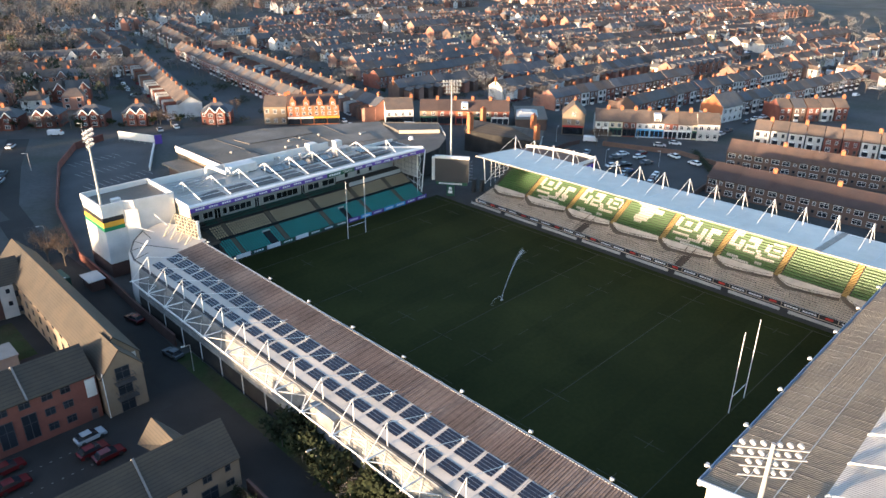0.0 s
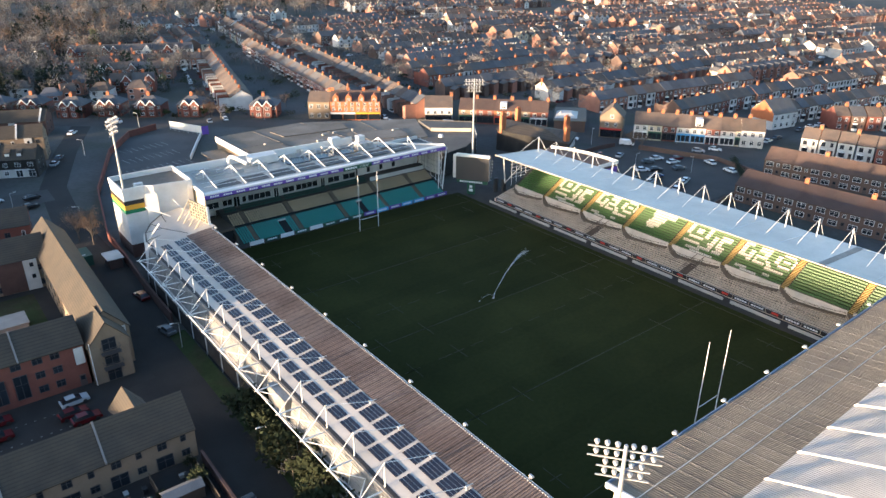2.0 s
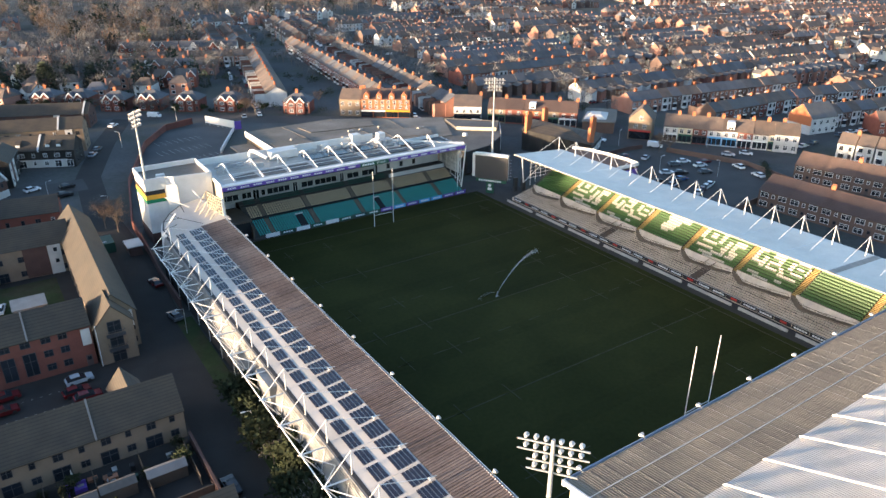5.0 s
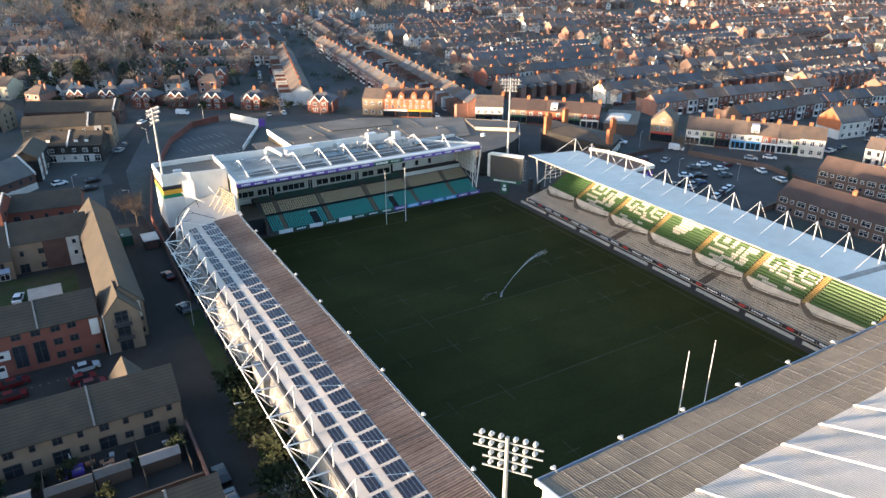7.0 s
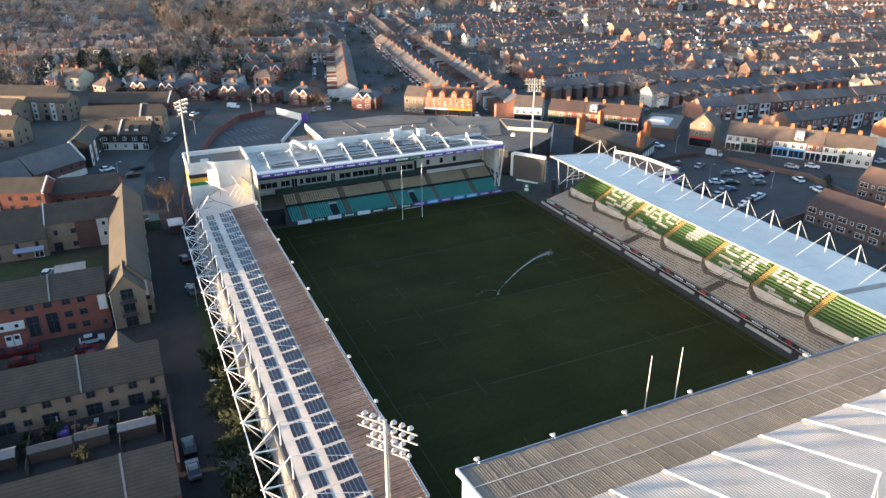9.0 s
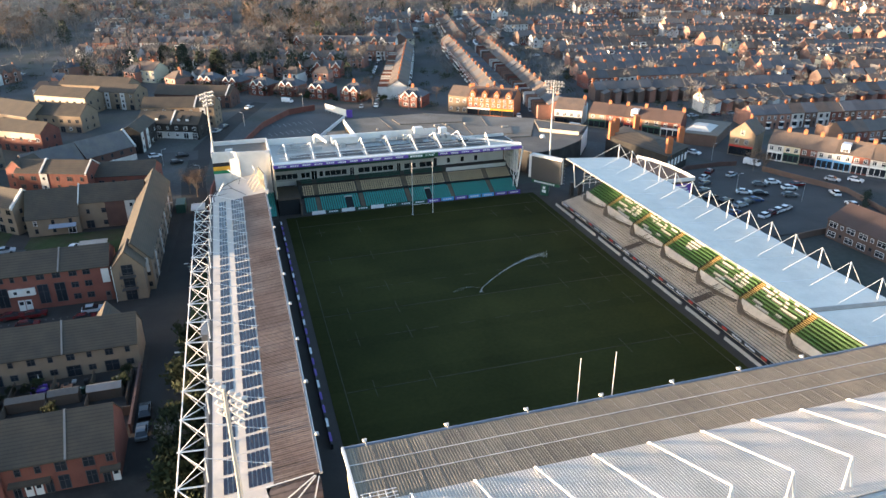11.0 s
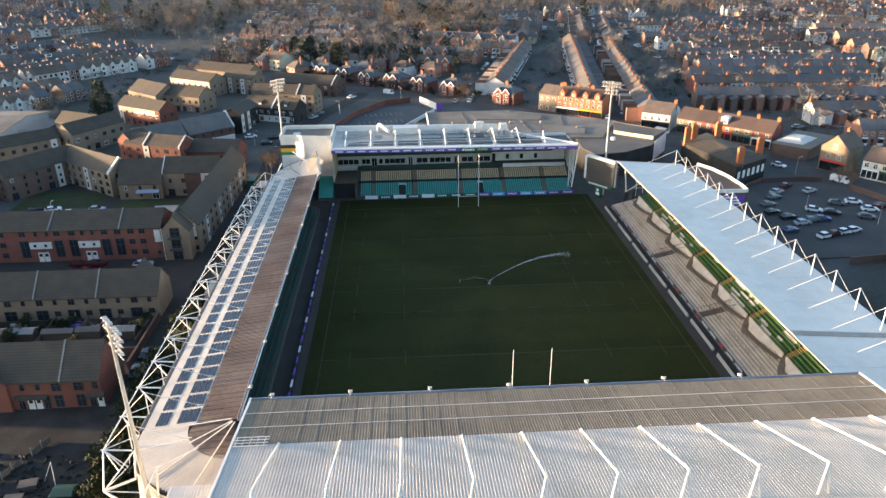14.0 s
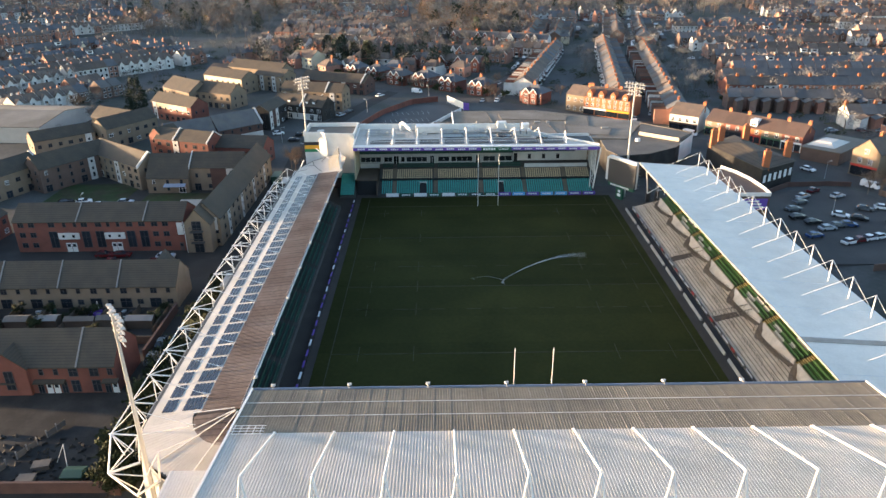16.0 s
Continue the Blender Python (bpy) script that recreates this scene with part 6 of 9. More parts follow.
box(bm, -LW / 2 - 0.12, -LW / 2, -2.9, -2.0, 4.2, 7.4)
part("white_panel", bm, RENDERW, lw, "white rendered panel")
for i in range(4):
    add_window(lw, LW, DW, "r", -2.4 + 1.6 * i, 3.3 if i % 2 else 5.7, 0.9, 1.2, FRAMED)


def flats(label, p0, p1, depth, eave, ridge, wall, roof, seed=0, panels=(), copings=(), band=None, name="apartment_block", frames=None):
    """Homes whose ridge runs from p0 to p1; eave and ridge are heights above the pitch; panels: places of white stair panels;
    copings: (place, width) of raised pale party walls; band: (from, to, material) of a rendered upper storey."""
    (x0, y0), (x1, y1) = p0, p1
    x, y = (x0 + x1) / 2, (y0 + y1) / 2
    length, ang = math.hypot(x1 - x0, y1 - y0), math.degrees(math.atan2(y1 - y0, x1 - x0))
    gz = ground_z(x, y)
    eave, ridge = eave - gz, ridge - gz
    rg = random.Random(seed)
    n = max(2, int(length / 3.2))
    count = max(2, int((eave + 0.5) / 2.55))
    storeys = [0.75 + (eave - 0.55) / count * i for i in range(count)]
    wins = []
    for i in range(n):
        u0 = -length / 2 + (i + 0.5) * length / n
        wide = rg.choice((0.8, 1.2, 1.5))
        if any(abs(u0 - u) < 1.5 for u in panels):
            continue
        for k, z in enumerate(storeys):
            w = 1.9 if k == 0 and rg.random() < 0.35 else wide
            wins += [("f", u0, z if w < 1.9 else 0.1, w, 1.25 if w < 1.9 else 2.1, frames or (FRAMEW if rg.random() < 0.12 else FRAMED)), ("b", u0, z, wide, 1.25, FRAMED)]
    for z in storeys:
        wins += [(s, u, z, 0.8, 1.2, FRAMED) for s in "lr" for u in (-depth * 0.22, depth * 0.18)]
    g = building(name, label, "apartment block", pose(x, y, gz, 0, 0, ang), length, depth, eave, ridge, wall, roof, wins, group="west flats")
    for u in panels:
        bm = bmesh.new()
        box(bm, u - 1.05, u + 1.05, -depth / 2 - 0.14, -depth / 2, 0, eave - 0.15)
        panel = part("white_panel", bm, RENDERW, g, "white rendered stair panel")
        for z in storeys:
            bm = bmesh.new()
            box(bm, u - 0.35, u + 0.35, -depth / 2 - 0.17, -depth / 2 - 0.14, z + 0.2, z + (1.0 if z > 1 else 1.6))
            part("stair_window", bm, GLASS, panel)
    d, s = depth / 2 + 0.35, (ridge - eave) / (depth / 2)
    for u, w in copings:
        bm = bmesh.new()
        prism_x(bm, [(-d, eave - s * 0.3 - 0.2), (0, ridge + 0.1), (d, eave - s * 0.3 - 0.2), (d, eave - s * 0.3 + 0.45), (0, ridge + 0.55), (-d, eave - s * 0.3 + 0.45)], u - w / 2, u + w / 2)
        part("party_wall_coping", bm, RENDERW, g, "pale raised party wall")
    if band:
        bm = bmesh.new()
        box(bm, band[0], band[1], -depth / 2 - 0.05, -depth / 2, eave - 2.3, eave - 0.3)
        part("rendered_band", bm, band[2], g, "pale rendered upper storey")
    bm = bmesh.new()
    for v in (-1, 1):
        beam(bm, (-length / 2, v * (depth / 2 + 0.3), eave - s * 0.3 + 0.1), (length / 2, v * (depth / 2 + 0.3), eave - s * 0.3 + 0.1), 0.12, 0.12)
    part("eaves_gutter", bm, FRAMED, g, "dark eaves gutter")
    return g


def gable_wing(label, apex, back, width, eave, ridge, wall, seed=0):
    """A short block whose gable end stands at apex and whose ridge runs back."""
    return flats(label, apex, back, width, eave, ridge, wall, CONTILE, seed, name="gabled_flats")


court = flats("two-storey buff brick homes under a tall slate roof", (-98.4, 65.2), (-86.4, 65.2), 11.2, 5.6, 11.2, BUFFBRICK, CONTILE, 1)
bm = bmesh.new()
loft(bm, [[(u, -7.0, 2.35), (u, -5.6, 2.9), (u, -5.6, 2.6), (u, -7.0, 2.2)] for u in (-1.0, 5.2)])
part("porch_canopy", bm, GUTTER, court, "grey porch canopy")
court = flats("buff brick flats with dark cladding closing the court", (-86.2, 65.8), (-70.6, 65.2), 8.2, 8.0, 11.4, BUFFBRICK, CONTILE, 2, copings=((-7.7, 0.25),))
bm = bmesh.new()
box(bm, -1.6, 3.0, -4.3, -4.1, 0.2, 7.0)
part("dark_cladding", bm, DARKBRICK, court, "dark maroon cladding panel")
bm = bmesh.new()
box(bm, 3.1, 5.6, -4.36, -4.1, 0.1, 7.0)
panel = part("white_panel", bm, RENDERW, court, "white rendered stair panel")
for z in (2.6, 5.2):
    bm = bmesh.new()
    box(bm, 4.2, 4.9, -4.39, -4.36, z, z + 0.9)
    part("small_window", bm, GLASS, panel)
flats("buff flats with sunlit tiled roof and white parapet", (-120.4, 82.0), (-98.8, 65.0), 7.8, 8.2, 11.5, BUFFBRICK, CONTILE, 3, panels=(1.6,), copings=((13.6, 0.7),))
flats("brown brick flats with a white stair panel", (-132.5, 62.5), (-120.2, 80.8), 8.0, 8.2, 11.5, BROWNBRICK, CONTILE, 4, panels=(5.0,))
flats("buff flats with a white parapet west of the court", (-144.5, 50.5), (-136.0, 69.8), 8.4, 8.0, 11.0, BUFFBRICK, CONTILE, 18, copings=((10.3, 0.6),))
flats("red brick flats with tiled roof and pale copings", (-105.6, 95.0), (-86.0, 87.6), 8.0, 8.9, 11.5, REDBRICK, CONTILE, 5, panels=(-2.2,), copings=((-2.9, 0.5), (10.3, 0.4)))
gable_wing("red brick gabled flats lit orange by the sun", (-107.3, 93.0), (-103.2, 99.4), 6.6, 9.0, 11.7, REDBRICK, 6)
flats("low red brick homes with dark slate roof", (-85.4, 91.6), (-69.4, 89.2), 9.4, 6.9, 9.7, REDBRICK, CONTILE, 19)
flats("dark mews homes under a long slate roof", (-108.5, 104.0), (-95.2, 113.4), 10.0, 6.2, 10.4, DARKBRICK, SLATE, 7)
mews = flats("dark mews homes beside the parking court", (-95.0, 113.6), (-82.0, 125.0), 10.0, 6.2, 10.6, DARKBRICK, SLATE, 8, copings=((8.5, 0.6),))
bm = bmesh.new()
box(bm, -8.0, 8.4, -5.4, -5.05, 0.0, 1.9)
part("ground_storey", bm, RENDERW, mews, "white rendered ground storey")
corner_home = flats("dark corner homes of the mews with white frames", (-80.6, 127.0), (-77.0, 143.0), 7.0, 9.0, 11.2, YARD, CONTILE, 20, panels=(-6.4, -1.2))
bm = bmesh.new()
box(bm, -5.2, -2.4, -3.6, -3.5, 1.0, 7.2)
part("red_panel", bm, DARKBRICK, corner_home, "dark red infill panel")
mews = flats("black and white mews houses", (-78.6, 151.4), (-57.2, 141.8), 9.0, 7.7, 11.0, YARD, CONTILE, 21, panels=(-9.5,), copings=((1.6, 0.5),), frames=FRAMEW)
bm = bmesh.new()
box(bm, -8.3, 9.6, -4.52, -4.5, 0.0, 2.5)
part("ground_storey", bm, RENDERW, mews, "white rendered ground storey")
for u in (-4.2, 4.2, 7.4):
    bm = bmesh.new()
    prism_x(bm, [(-3.6, 5.9), (-3.6, 7.2), (-2.0, 7.9), (-1.2, 7.9), (-1.2, 6.0)], u - 0.8, u + 0.8)
    part("dormer", bm, CONTILE, mews, "tiled dormer")
    bm = bmesh.new()
    box(bm, u - 0.6, u + 0.6, -3.64, -3.6, 6.2, 7.0)
    part("dormer_window", bm, FRAMEW, mews)
flats("sunlit red brick flats with cream upper storey", (-126.6, 151.2), (-106.6, 137.7), 8.2, 9.1, 12.0, REDBRICK, CONTILE, 9, panels=(-10.2,), band=(-9.0, 9.5, CREAM))
gable_wing("buff gabled flats by the far court", (-132.6, 107.2), (-121.6, 125.4), 8.4, 8.4, 11.5, BUFFBRICK, 10)
flats("buff flats with a sunlit tiled slope", (-141.0, 128.6), (-124.4, 119.6), 8.4, 8.4, 11.4, BUFFBRICK, CONTILE, 11)
flats("buff brick homes along the far court", (-151.0, 96.4), (-136.4, 109.4), 8.0, 7.4, 10.0, BUFFBRICK, CONTILE, 12, panels=(7.6,))
flats("buff flats with wide tiled roof", (-131.8, 184.2), (-115.6, 169.6), 12.0, 8.4, 12.3, BUFFBRICK, CONTILE, 13)
flats("buff flats with dark slate valley roof", (-116.0, 173.2), (-98.4, 164.2), 10.0, 8.6, 12.0, BUFFBRICK, CONTILE, 22)
flats("buff flats with cream top storey", (-122.2, 208.2), (-100.8, 194.4), 10.0, 9.2, 12.0, BUFFBRICK, CONTILE, 14, band=(-12.4, 12.4, CREAM))
flats("buff flats with white stair bays", (-98.0, 206.0), (-83.0, 197.0), 9.0, 9.4, 12.0, BUFFBRICK, CONTILE, 23, panels=(-4.5, 3.0))
flats("long buff flats with pale tiled roof", (-117.0, 230.2), (-87.4, 213.4), 10.0, 9.2, 12.2, BUFFBRICK, CONTILE, 15)
flats("buff flats with a pale coping by the lane", (-78.6, 166.4), (-52.2, 158.4), 8.6, 9.9, 12.8, BUFFBRICK, CONTILE, 16, copings=((6.5, 0.5),), panels=(9.5,))
flats("dark flats with a slate roof by the main road", (-76.0, 203.4), (-45.2, 190.2), 10.0, 7.6, 10.6, DARKBRICK, CONTILE, 17, panels=(6.0,), copings=((15.0, 0.5),))
flats("red brick row beyond the car court", (-129.5, 5.0), (-126.5, 31.0), 8.6, 6.5, 9.7, REDBRICK, CONTILE, 24)
shed = building("industrial_shed", "grey industrial shed with shallow roof", "shed", pose(-178.0, 133.0, ground_z(-178, 133), 0, 0, -6), 46, 34, 5.2, 7.4, GALV, FLATROOF)

# gardens of the lane houses: fences, sheds, small things
rg = random.Random(21)
for k in range(8):
    x = -67.6 - 6.0 * k
    f = thing("garden_fence", "weathered timber garden fence between plots", "fence", "garden fences")
    for i in range(5):
        bm = bmesh.new()
        box(bm, x - 0.04, x + 0.04, -11.0 - 2.0 * (i + 1) + 0.05, -11.0 - 2.0 * i - 0.05, GZ - 0.05, GZ + 1.7)
        part("fence_panel", bm, TIMBER, f)
    sh = thing("garden_shed", "small timber garden shed with felt roof", "shed", "garden sheds", at=pose(x - 3.2 + rg.uniform(-0.5, 0.5), -17.6 + rg.uniform(-1.2, 1.2), GZ))
    bm = bmesh.new()
    w, d = rg.uniform(2.0, 2.85), rg.uniform(0.8, 1.2)
    prism_x(bm, [(-d, -0.1), (d, -0.1), (d, 1.9), (0, 2.4), (-d, 1.9)], -w, w)
    part("shed_body", bm, TIMBER, sh)
    bm = bmesh.new()
    prism_x(bm, [(-d - 0.15, 1.86), (0, 2.44), (d + 0.15, 1.86), (d + 0.15, 1.96), (0, 2.54), (-d - 0.15, 1.96)], -w - 0.1, w + 0.1)
    part("shed_roof", bm, COPING if k % 3 == 0 else FELT, sh)
    for i in range(3):
        bx, by = x - rg.uniform(1, 5), -11.2 - rg.uniform(0.3, 4)
        bm = bmesh.new()
        loft(bm, [[(bx + sx * 0.27, by + sy * 0.32, GZ) for sx, sy in ((-1, -1), (1, -1), (1, 1), (-1, 1))], [(bx + sx * 0.3, by + sy * 0.36, GZ + 1.0) for sx, sy in ((-1, -1), (1, -1), (1, 1), (-1, 1))], [(bx + sx * 0.3, by + sy * 0.3, GZ + 1.08) for sx, sy in ((-1, -1), (1, -1), (1, 1), (-1, 1))]])
        solid("wheelie_bin", bm, rg.choice((BLACKBOARD, BLACKBOARD, PLASTICG)), "plastic wheelie bin in back garden", "bin", "garden bins")
para = thing("garden_parasol", "closed white parasol standing in a back garden", "parasol", at=pose(-82.0, -11.2, GZ))
bm = bmesh.new()
tube(bm, (0, 0, 0), (0, 0, 2.5), 0.03)
part("pole", bm, GALV, para)
bm = bmesh.new()
tube(bm, (0, 0, 0.9), (0, 0, 2.45), 0.22, 0.05, 8)
part("canopy", bm, RENDERW, para)
bm = bmesh.new()
tube(bm, (-77.5, -13.3, GZ), (-77.5, -13.3, GZ + 0.55), 0.62, 0.66, 12)
tube(bm, (-77.5, -13.3, GZ + 0.55), (-77.5, -13.3, GZ + 0.7), 0.66, 0.35, 12)
solid("round_tub", bm, RENDERW, "round white covered tub in back garden", "tub")
bm = bmesh.new()
box(bm, -83.0, -80.6, -13.6, -12.4, GZ, GZ + 0.7)
box(bm, -83.0, -80.6, -12.6, -12.4, GZ + 0.7, GZ + 1.2)
solid("garden_bench", bm, PURPLE, "purple covered garden bench", "bench")
rg2 = random.Random(91)
for k in range(26):
    x, y = rg2.uniform(-112, -68), rg2.uniform(-16.0, -10.8)
    w, d, h = rg2.uniform(0.2, 0.7), rg2.uniform(0.2, 0.5), rg2.uniform(0.25, 0.8)
    bm = bmesh.new()
    loft(bm, [[(x + sx * w * s, y + sy * d * s, GZ + z) for sx, sy in ((-1, -1), (1, -1), (1, 1), (-1, 1))] for s, z in ((0.85, 0.0), (1.0, h), (0.8, h + 0.04))])
    solid("garden_planter", bm, rg2.choice((TIMBER, GALV, CLAY, CONCRETE)), "small planter box in back garden", "planter", "garden planters")
wall_line("wall_garden", [(-66.3, -11), (-66.3, -28.5)], 1.7, DARKBRICK, "red brick garden wall beside the lane")
wall_line("wall_rear", [(-66.6, -23.5), (-112, -23.5)], 1.6, TIMBER, "timber fence behind the gardens", "fence", 0.1)
wall_line("wall_yard", [(-57.0, -61.6), (-90, -61.3)], 1.9, DARKBRICK, "dark yard wall")
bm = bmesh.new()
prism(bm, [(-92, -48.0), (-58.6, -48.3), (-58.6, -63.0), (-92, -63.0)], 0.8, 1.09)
structure("works_yard", bm, YARD, "dark earth works yard with shade in its colour", "yard")
bm = bmesh.new()
loft(bm, [[(-64.4 + sx * a, -58.8 + sy * b, z) for sx, sy in ((-1, -1), (1, -1), (1, 1), (-1, 1))] for a, b, z in ((1.25, 0.95, 1.05), (1.55, 1.2, 2.2), (1.45, 1.1, 2.25), (1.4, 0.1, 2.6))])
solid("skip_container", bm, PLASTICG, "dark green covered waste container in the yard", "container")
for x, y, a in ((-70.2, -56.5, 12), (-70.9, -59.3, 4)):
    bm = bmesh.new()
    box(bm, -1.1, 1.1, -0.7, 0.7, 1.08, 1.75, pose(x, y, 0, 0, 0, a))
    box(bm, -1.2, 1.2, -0.8, 0.8, 1.75, 1.82, pose(x, y, 0, 0, 0, a))
    solid("covered_pallet", bm, FELT, "grey sheeted pallet stack in the yard", "pallet", "yard pallets")
yf = thing("post_fence", "broken fence of grey concrete posts in the yard", "fence")
for i in range(8):
    t = i / 7
    bm = bmesh.new()
    x, y = -76.6 + 4.6 * t, -59.5 + 11 * t
    beam(bm, (x, y, 1.0), (x, y, 2.5), 0.14, 0.14)
    part("post", bm, COPING, yf)
    if i % 3 != 2:
        bm = bmesh.new()
        box(bm, 0, 1.6, -0.02, 0.02, 1.1, 2.1, pose(x, y, 0, 0, 0, 67))
        part("fence_panel", bm, FELT, yf)
af = thing("tripod_frame", "pale tubular frame standing in the yard", "frame")
for p in ((-68.6, -55.6), (-66.6, -56.6)):
    bm = bmesh.new()
    tube(bm, (*p, 1.0), (-67.6, -54.6, 3.6), 0.06)
    part("leg", bm, GALV, af)
rr = random.Random(77)
spots = []
for i in range(160):
    spots.append(pose(rr.uniform(-80, -60), rr.uniform(-60.6, -49.5), 1.1, rr.uniform(0, 90), rr.uniform(0, 90), rr.uniform(0, 180)) @ Matrix.Diagonal((rr.uniform(0.1, 0.5), rr.uniform(0.1, 0.4), rr.uniform(0.05, 0.2), 1)))
bm = bmesh.new()
box(bm, -1, 1, -1, 1, -1, 1)
v, f, _ = shape_of(bm)
tagged(many("rubble", v, f, [YARD, FELT], spots), "scattered rubble and timber in the yard", "rubble", "", "stuff")
strip("estate_paving", [(-92.5, -47.5), (-92.5, 78)], 66.0, 0.04, PAVING, "paving darkened for the shade between the homes", "paving")
bm = bmesh.new()
for y in (13.0, 8.4):
    for i in range(16):
        x = -79.2 - 1.3 * i
        box(bm, x - 0.30, x, y - 0.11, y, GZ + 0.10, GZ + 0.125)
structure("bay_marks", bm, COPING, "faded white dashes of parking bays", "road marking")
# lawn of the court
for x0, x1, y0, y1, nm in ((-98, -75.2, 44, 59, "court lawn"), (-58.8, -55.7, -61, 26, "lane verge"), (-126, -103, 53, 68, "court lawn")):
    bm = bmesh.new()
    box(bm, x0, x1, y0, y1, GZ - 0.2, GZ + 0.09)
    structure("lawn", bm, VERGE, "short dull green lawn", "lawn")
bm = bmesh.new()
box(bm, -84.3, -78.6, 42.0, 47.0, GZ, GZ + 2.3)
box(bm, -84.5, -78.4, 41.8, 47.2, GZ + 2.3, GZ + 2.48)
solid("bin_store", bm, CONCRETE, "flat-roofed grey store in the courtyard", "store")
bm = bmesh.new()
box(bm, -59.5, -56.8, 61.0, 65.5, 0.9, 3.2)
box(bm, -59.9, -56.4, 60.7, 65.8, 3.2, 3.4, None, 1)
solid("substation_hut", bm, [DARKBRICK, RENDERW], "small brick hut with flat pale roof", "hut")
bm = bmesh.new()
box(bm, -64, -61.6, 66, 71.5, 0.9, 3.4)
solid("green_container", bm, PLASTICG, "dark green steel container by the lane", "container")

# ---- roads ----
MAIN = [(-330, 430), (-200, 335), (-105, 258), (-36, 200), (11, 163), (42, 141), (58, 124), (72, 106), (88, 88), (104, 66), (133, 20), (144, -8), (153, -40), (168, -95), (190, -170), (220, -280)]
strip("main_road", MAIN, 11, 0.10, ASPHALT, "dark asphalt main road", "road")
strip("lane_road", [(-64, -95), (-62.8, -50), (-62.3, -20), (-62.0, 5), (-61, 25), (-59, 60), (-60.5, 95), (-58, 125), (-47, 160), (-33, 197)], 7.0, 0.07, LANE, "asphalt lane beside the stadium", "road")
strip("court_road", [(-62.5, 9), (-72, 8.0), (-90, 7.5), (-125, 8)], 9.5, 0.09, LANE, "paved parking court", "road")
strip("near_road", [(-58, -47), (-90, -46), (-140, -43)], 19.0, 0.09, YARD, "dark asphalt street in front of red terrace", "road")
strip("inner_road", [(-98, 47), (-110, 49), (-130, 46)], 9.0, 0.09, ASPHALT, "courtyard parking road", "road")
strip("mews_road", [(-59.5, 120), (-75, 120), (-88, 126)], 10.0, 0.09, ASPHALT, "mews parking court", "road")
STREETS = {
    "street_a": [(8, 167), (22, 220), (47, 310), (75, 420), (110, 560)],
    "street_b": [(63, 125), (70, 151), (97, 260), (125, 377), (150, 480)],
    "street_c": [(104, 112), (200, 107), (330, 100), (480, 92)],
    "street_d": [(140, 28), (180, 30), (330, 6), (480, -14)],
}
for k, pts in STREETS.items():
    strip(k, pts, 8.5, 0.12, ASPHALT, "asphalt terrace street", "road")
bm = bmesh.new()
prism(bm, [(68, 4), (112, 4), (118, 22), (102, 54), (76, 50), (68, 40)], 1.0, 2.15)
structure("car_park", bm, ASPHALT, "asphalt car park east of the stand", "car park")
def along(line, y):
    for (x0, y0), (x1, y1) in zip(line, line[1:]):
        if y <= y1:
            break
    return x0 + (x1 - x0) * (y - y0) / (y1 - y0)


bm = bmesh.new()
rows = []
for i in range(28):
    y = 80 + 3.1 * i
    xl = along([(-55, 80), (-49, 112), (-36.5, 147), (-25, 166)], y) + 0.2
    xr = along([(-38.5, 80), (-16, 92), (-17, 128), (-4, 152), (-12, 166)], y)
    rows.append([bm.verts.new((xl + (xr - xl) * k / 6, y, ground_z(xl + (xr - xl) * k / 6, y) + 0.16)) for k in range(7)])
for p, q in zip(rows, rows[1:]):
    for k in range(6):
        bm.faces.new((p[k], p[k + 1], q[k + 1], q[k]))
structure("north_car_park", bm, CARPARK, "asphalt car park with faded bays", "car park")
bm = bmesh.new()
for r in range(5):
    for k in range(14):
        x, y = -40 + 2.4 * k * 0.86 + r * 2.0, 100 + r * 11.5 + 2.4 * k * 0.5 * 0.2
        if -47 < x < -16:
            beam(bm, (x, y, ground_z(x, y) + 0.2), (x - 1.0, y + 4.6, ground_z(x - 1, y + 4.6) + 0.2), 0.14, 0.02)
structure("bay_markings", bm, BAYLINE, "faded white parking bay lines", "line marking")

# ---- terraced houses ----
def terrace_house(label, wall, roof, frame, bay, seed, stack=True):
    rg = random.Random(seed)
    W, D, E, R = 5.0, 8.6, 5.4, 8.1
    wins = [("f", -1.2, 3.3, 1.2, 1.4, frame), ("f", 1.3, 3.3, 0.9, 1.4, frame), ("f", 1.5, 0.05, 0.95, 2.2, DOORC, "door")]
    if not bay:
        wins.append(("f", -1.0, 0.8, 1.5, 1.5, frame))
    g = building("terraced_house", label, "house", pose(0, 0, 0), W, D, E, R, wall, roof, wins, chimneys=(W / 2 - 0.2,) if stack else (), group="terraced houses", over=0.2)
    if bay:
        bm = bmesh.new()
        pts = [(-2.0, -4.3), (-1.6, -5.0), (-0.4, -5.0), (0.0, -4.3)]
        prism(bm, pts, -0.5, 0.8)
        prism(bm, pts, 2.3, 2.7)
        prism(bm, [(-1.9, -4.3), (-1.55, -4.9), (-0.45, -4.9), (-0.1, -4.3)], 0.8, 2.3, 1)
        part("bay_window", bm, [FRAMEW, GLASS], g, "white bay window")
    # rear wing
    bm = bmesh.new()
    prism_y(bm, [(-2.3, -0.5), (0.2, -0.5), (0.2, 4.4), (-2.3, 5.4)], 4.3, 8.8)
    part("rear_wing", bm, wall, g)
    bm = bmesh.new()
    prism_y(bm, [(-2.45, 5.5), (0.4, 4.36), (0.4, 4.5), (-2.45, 5.64)], 4.3, 9.0)
    part("rear_roof", bm, roof, g)
    return g


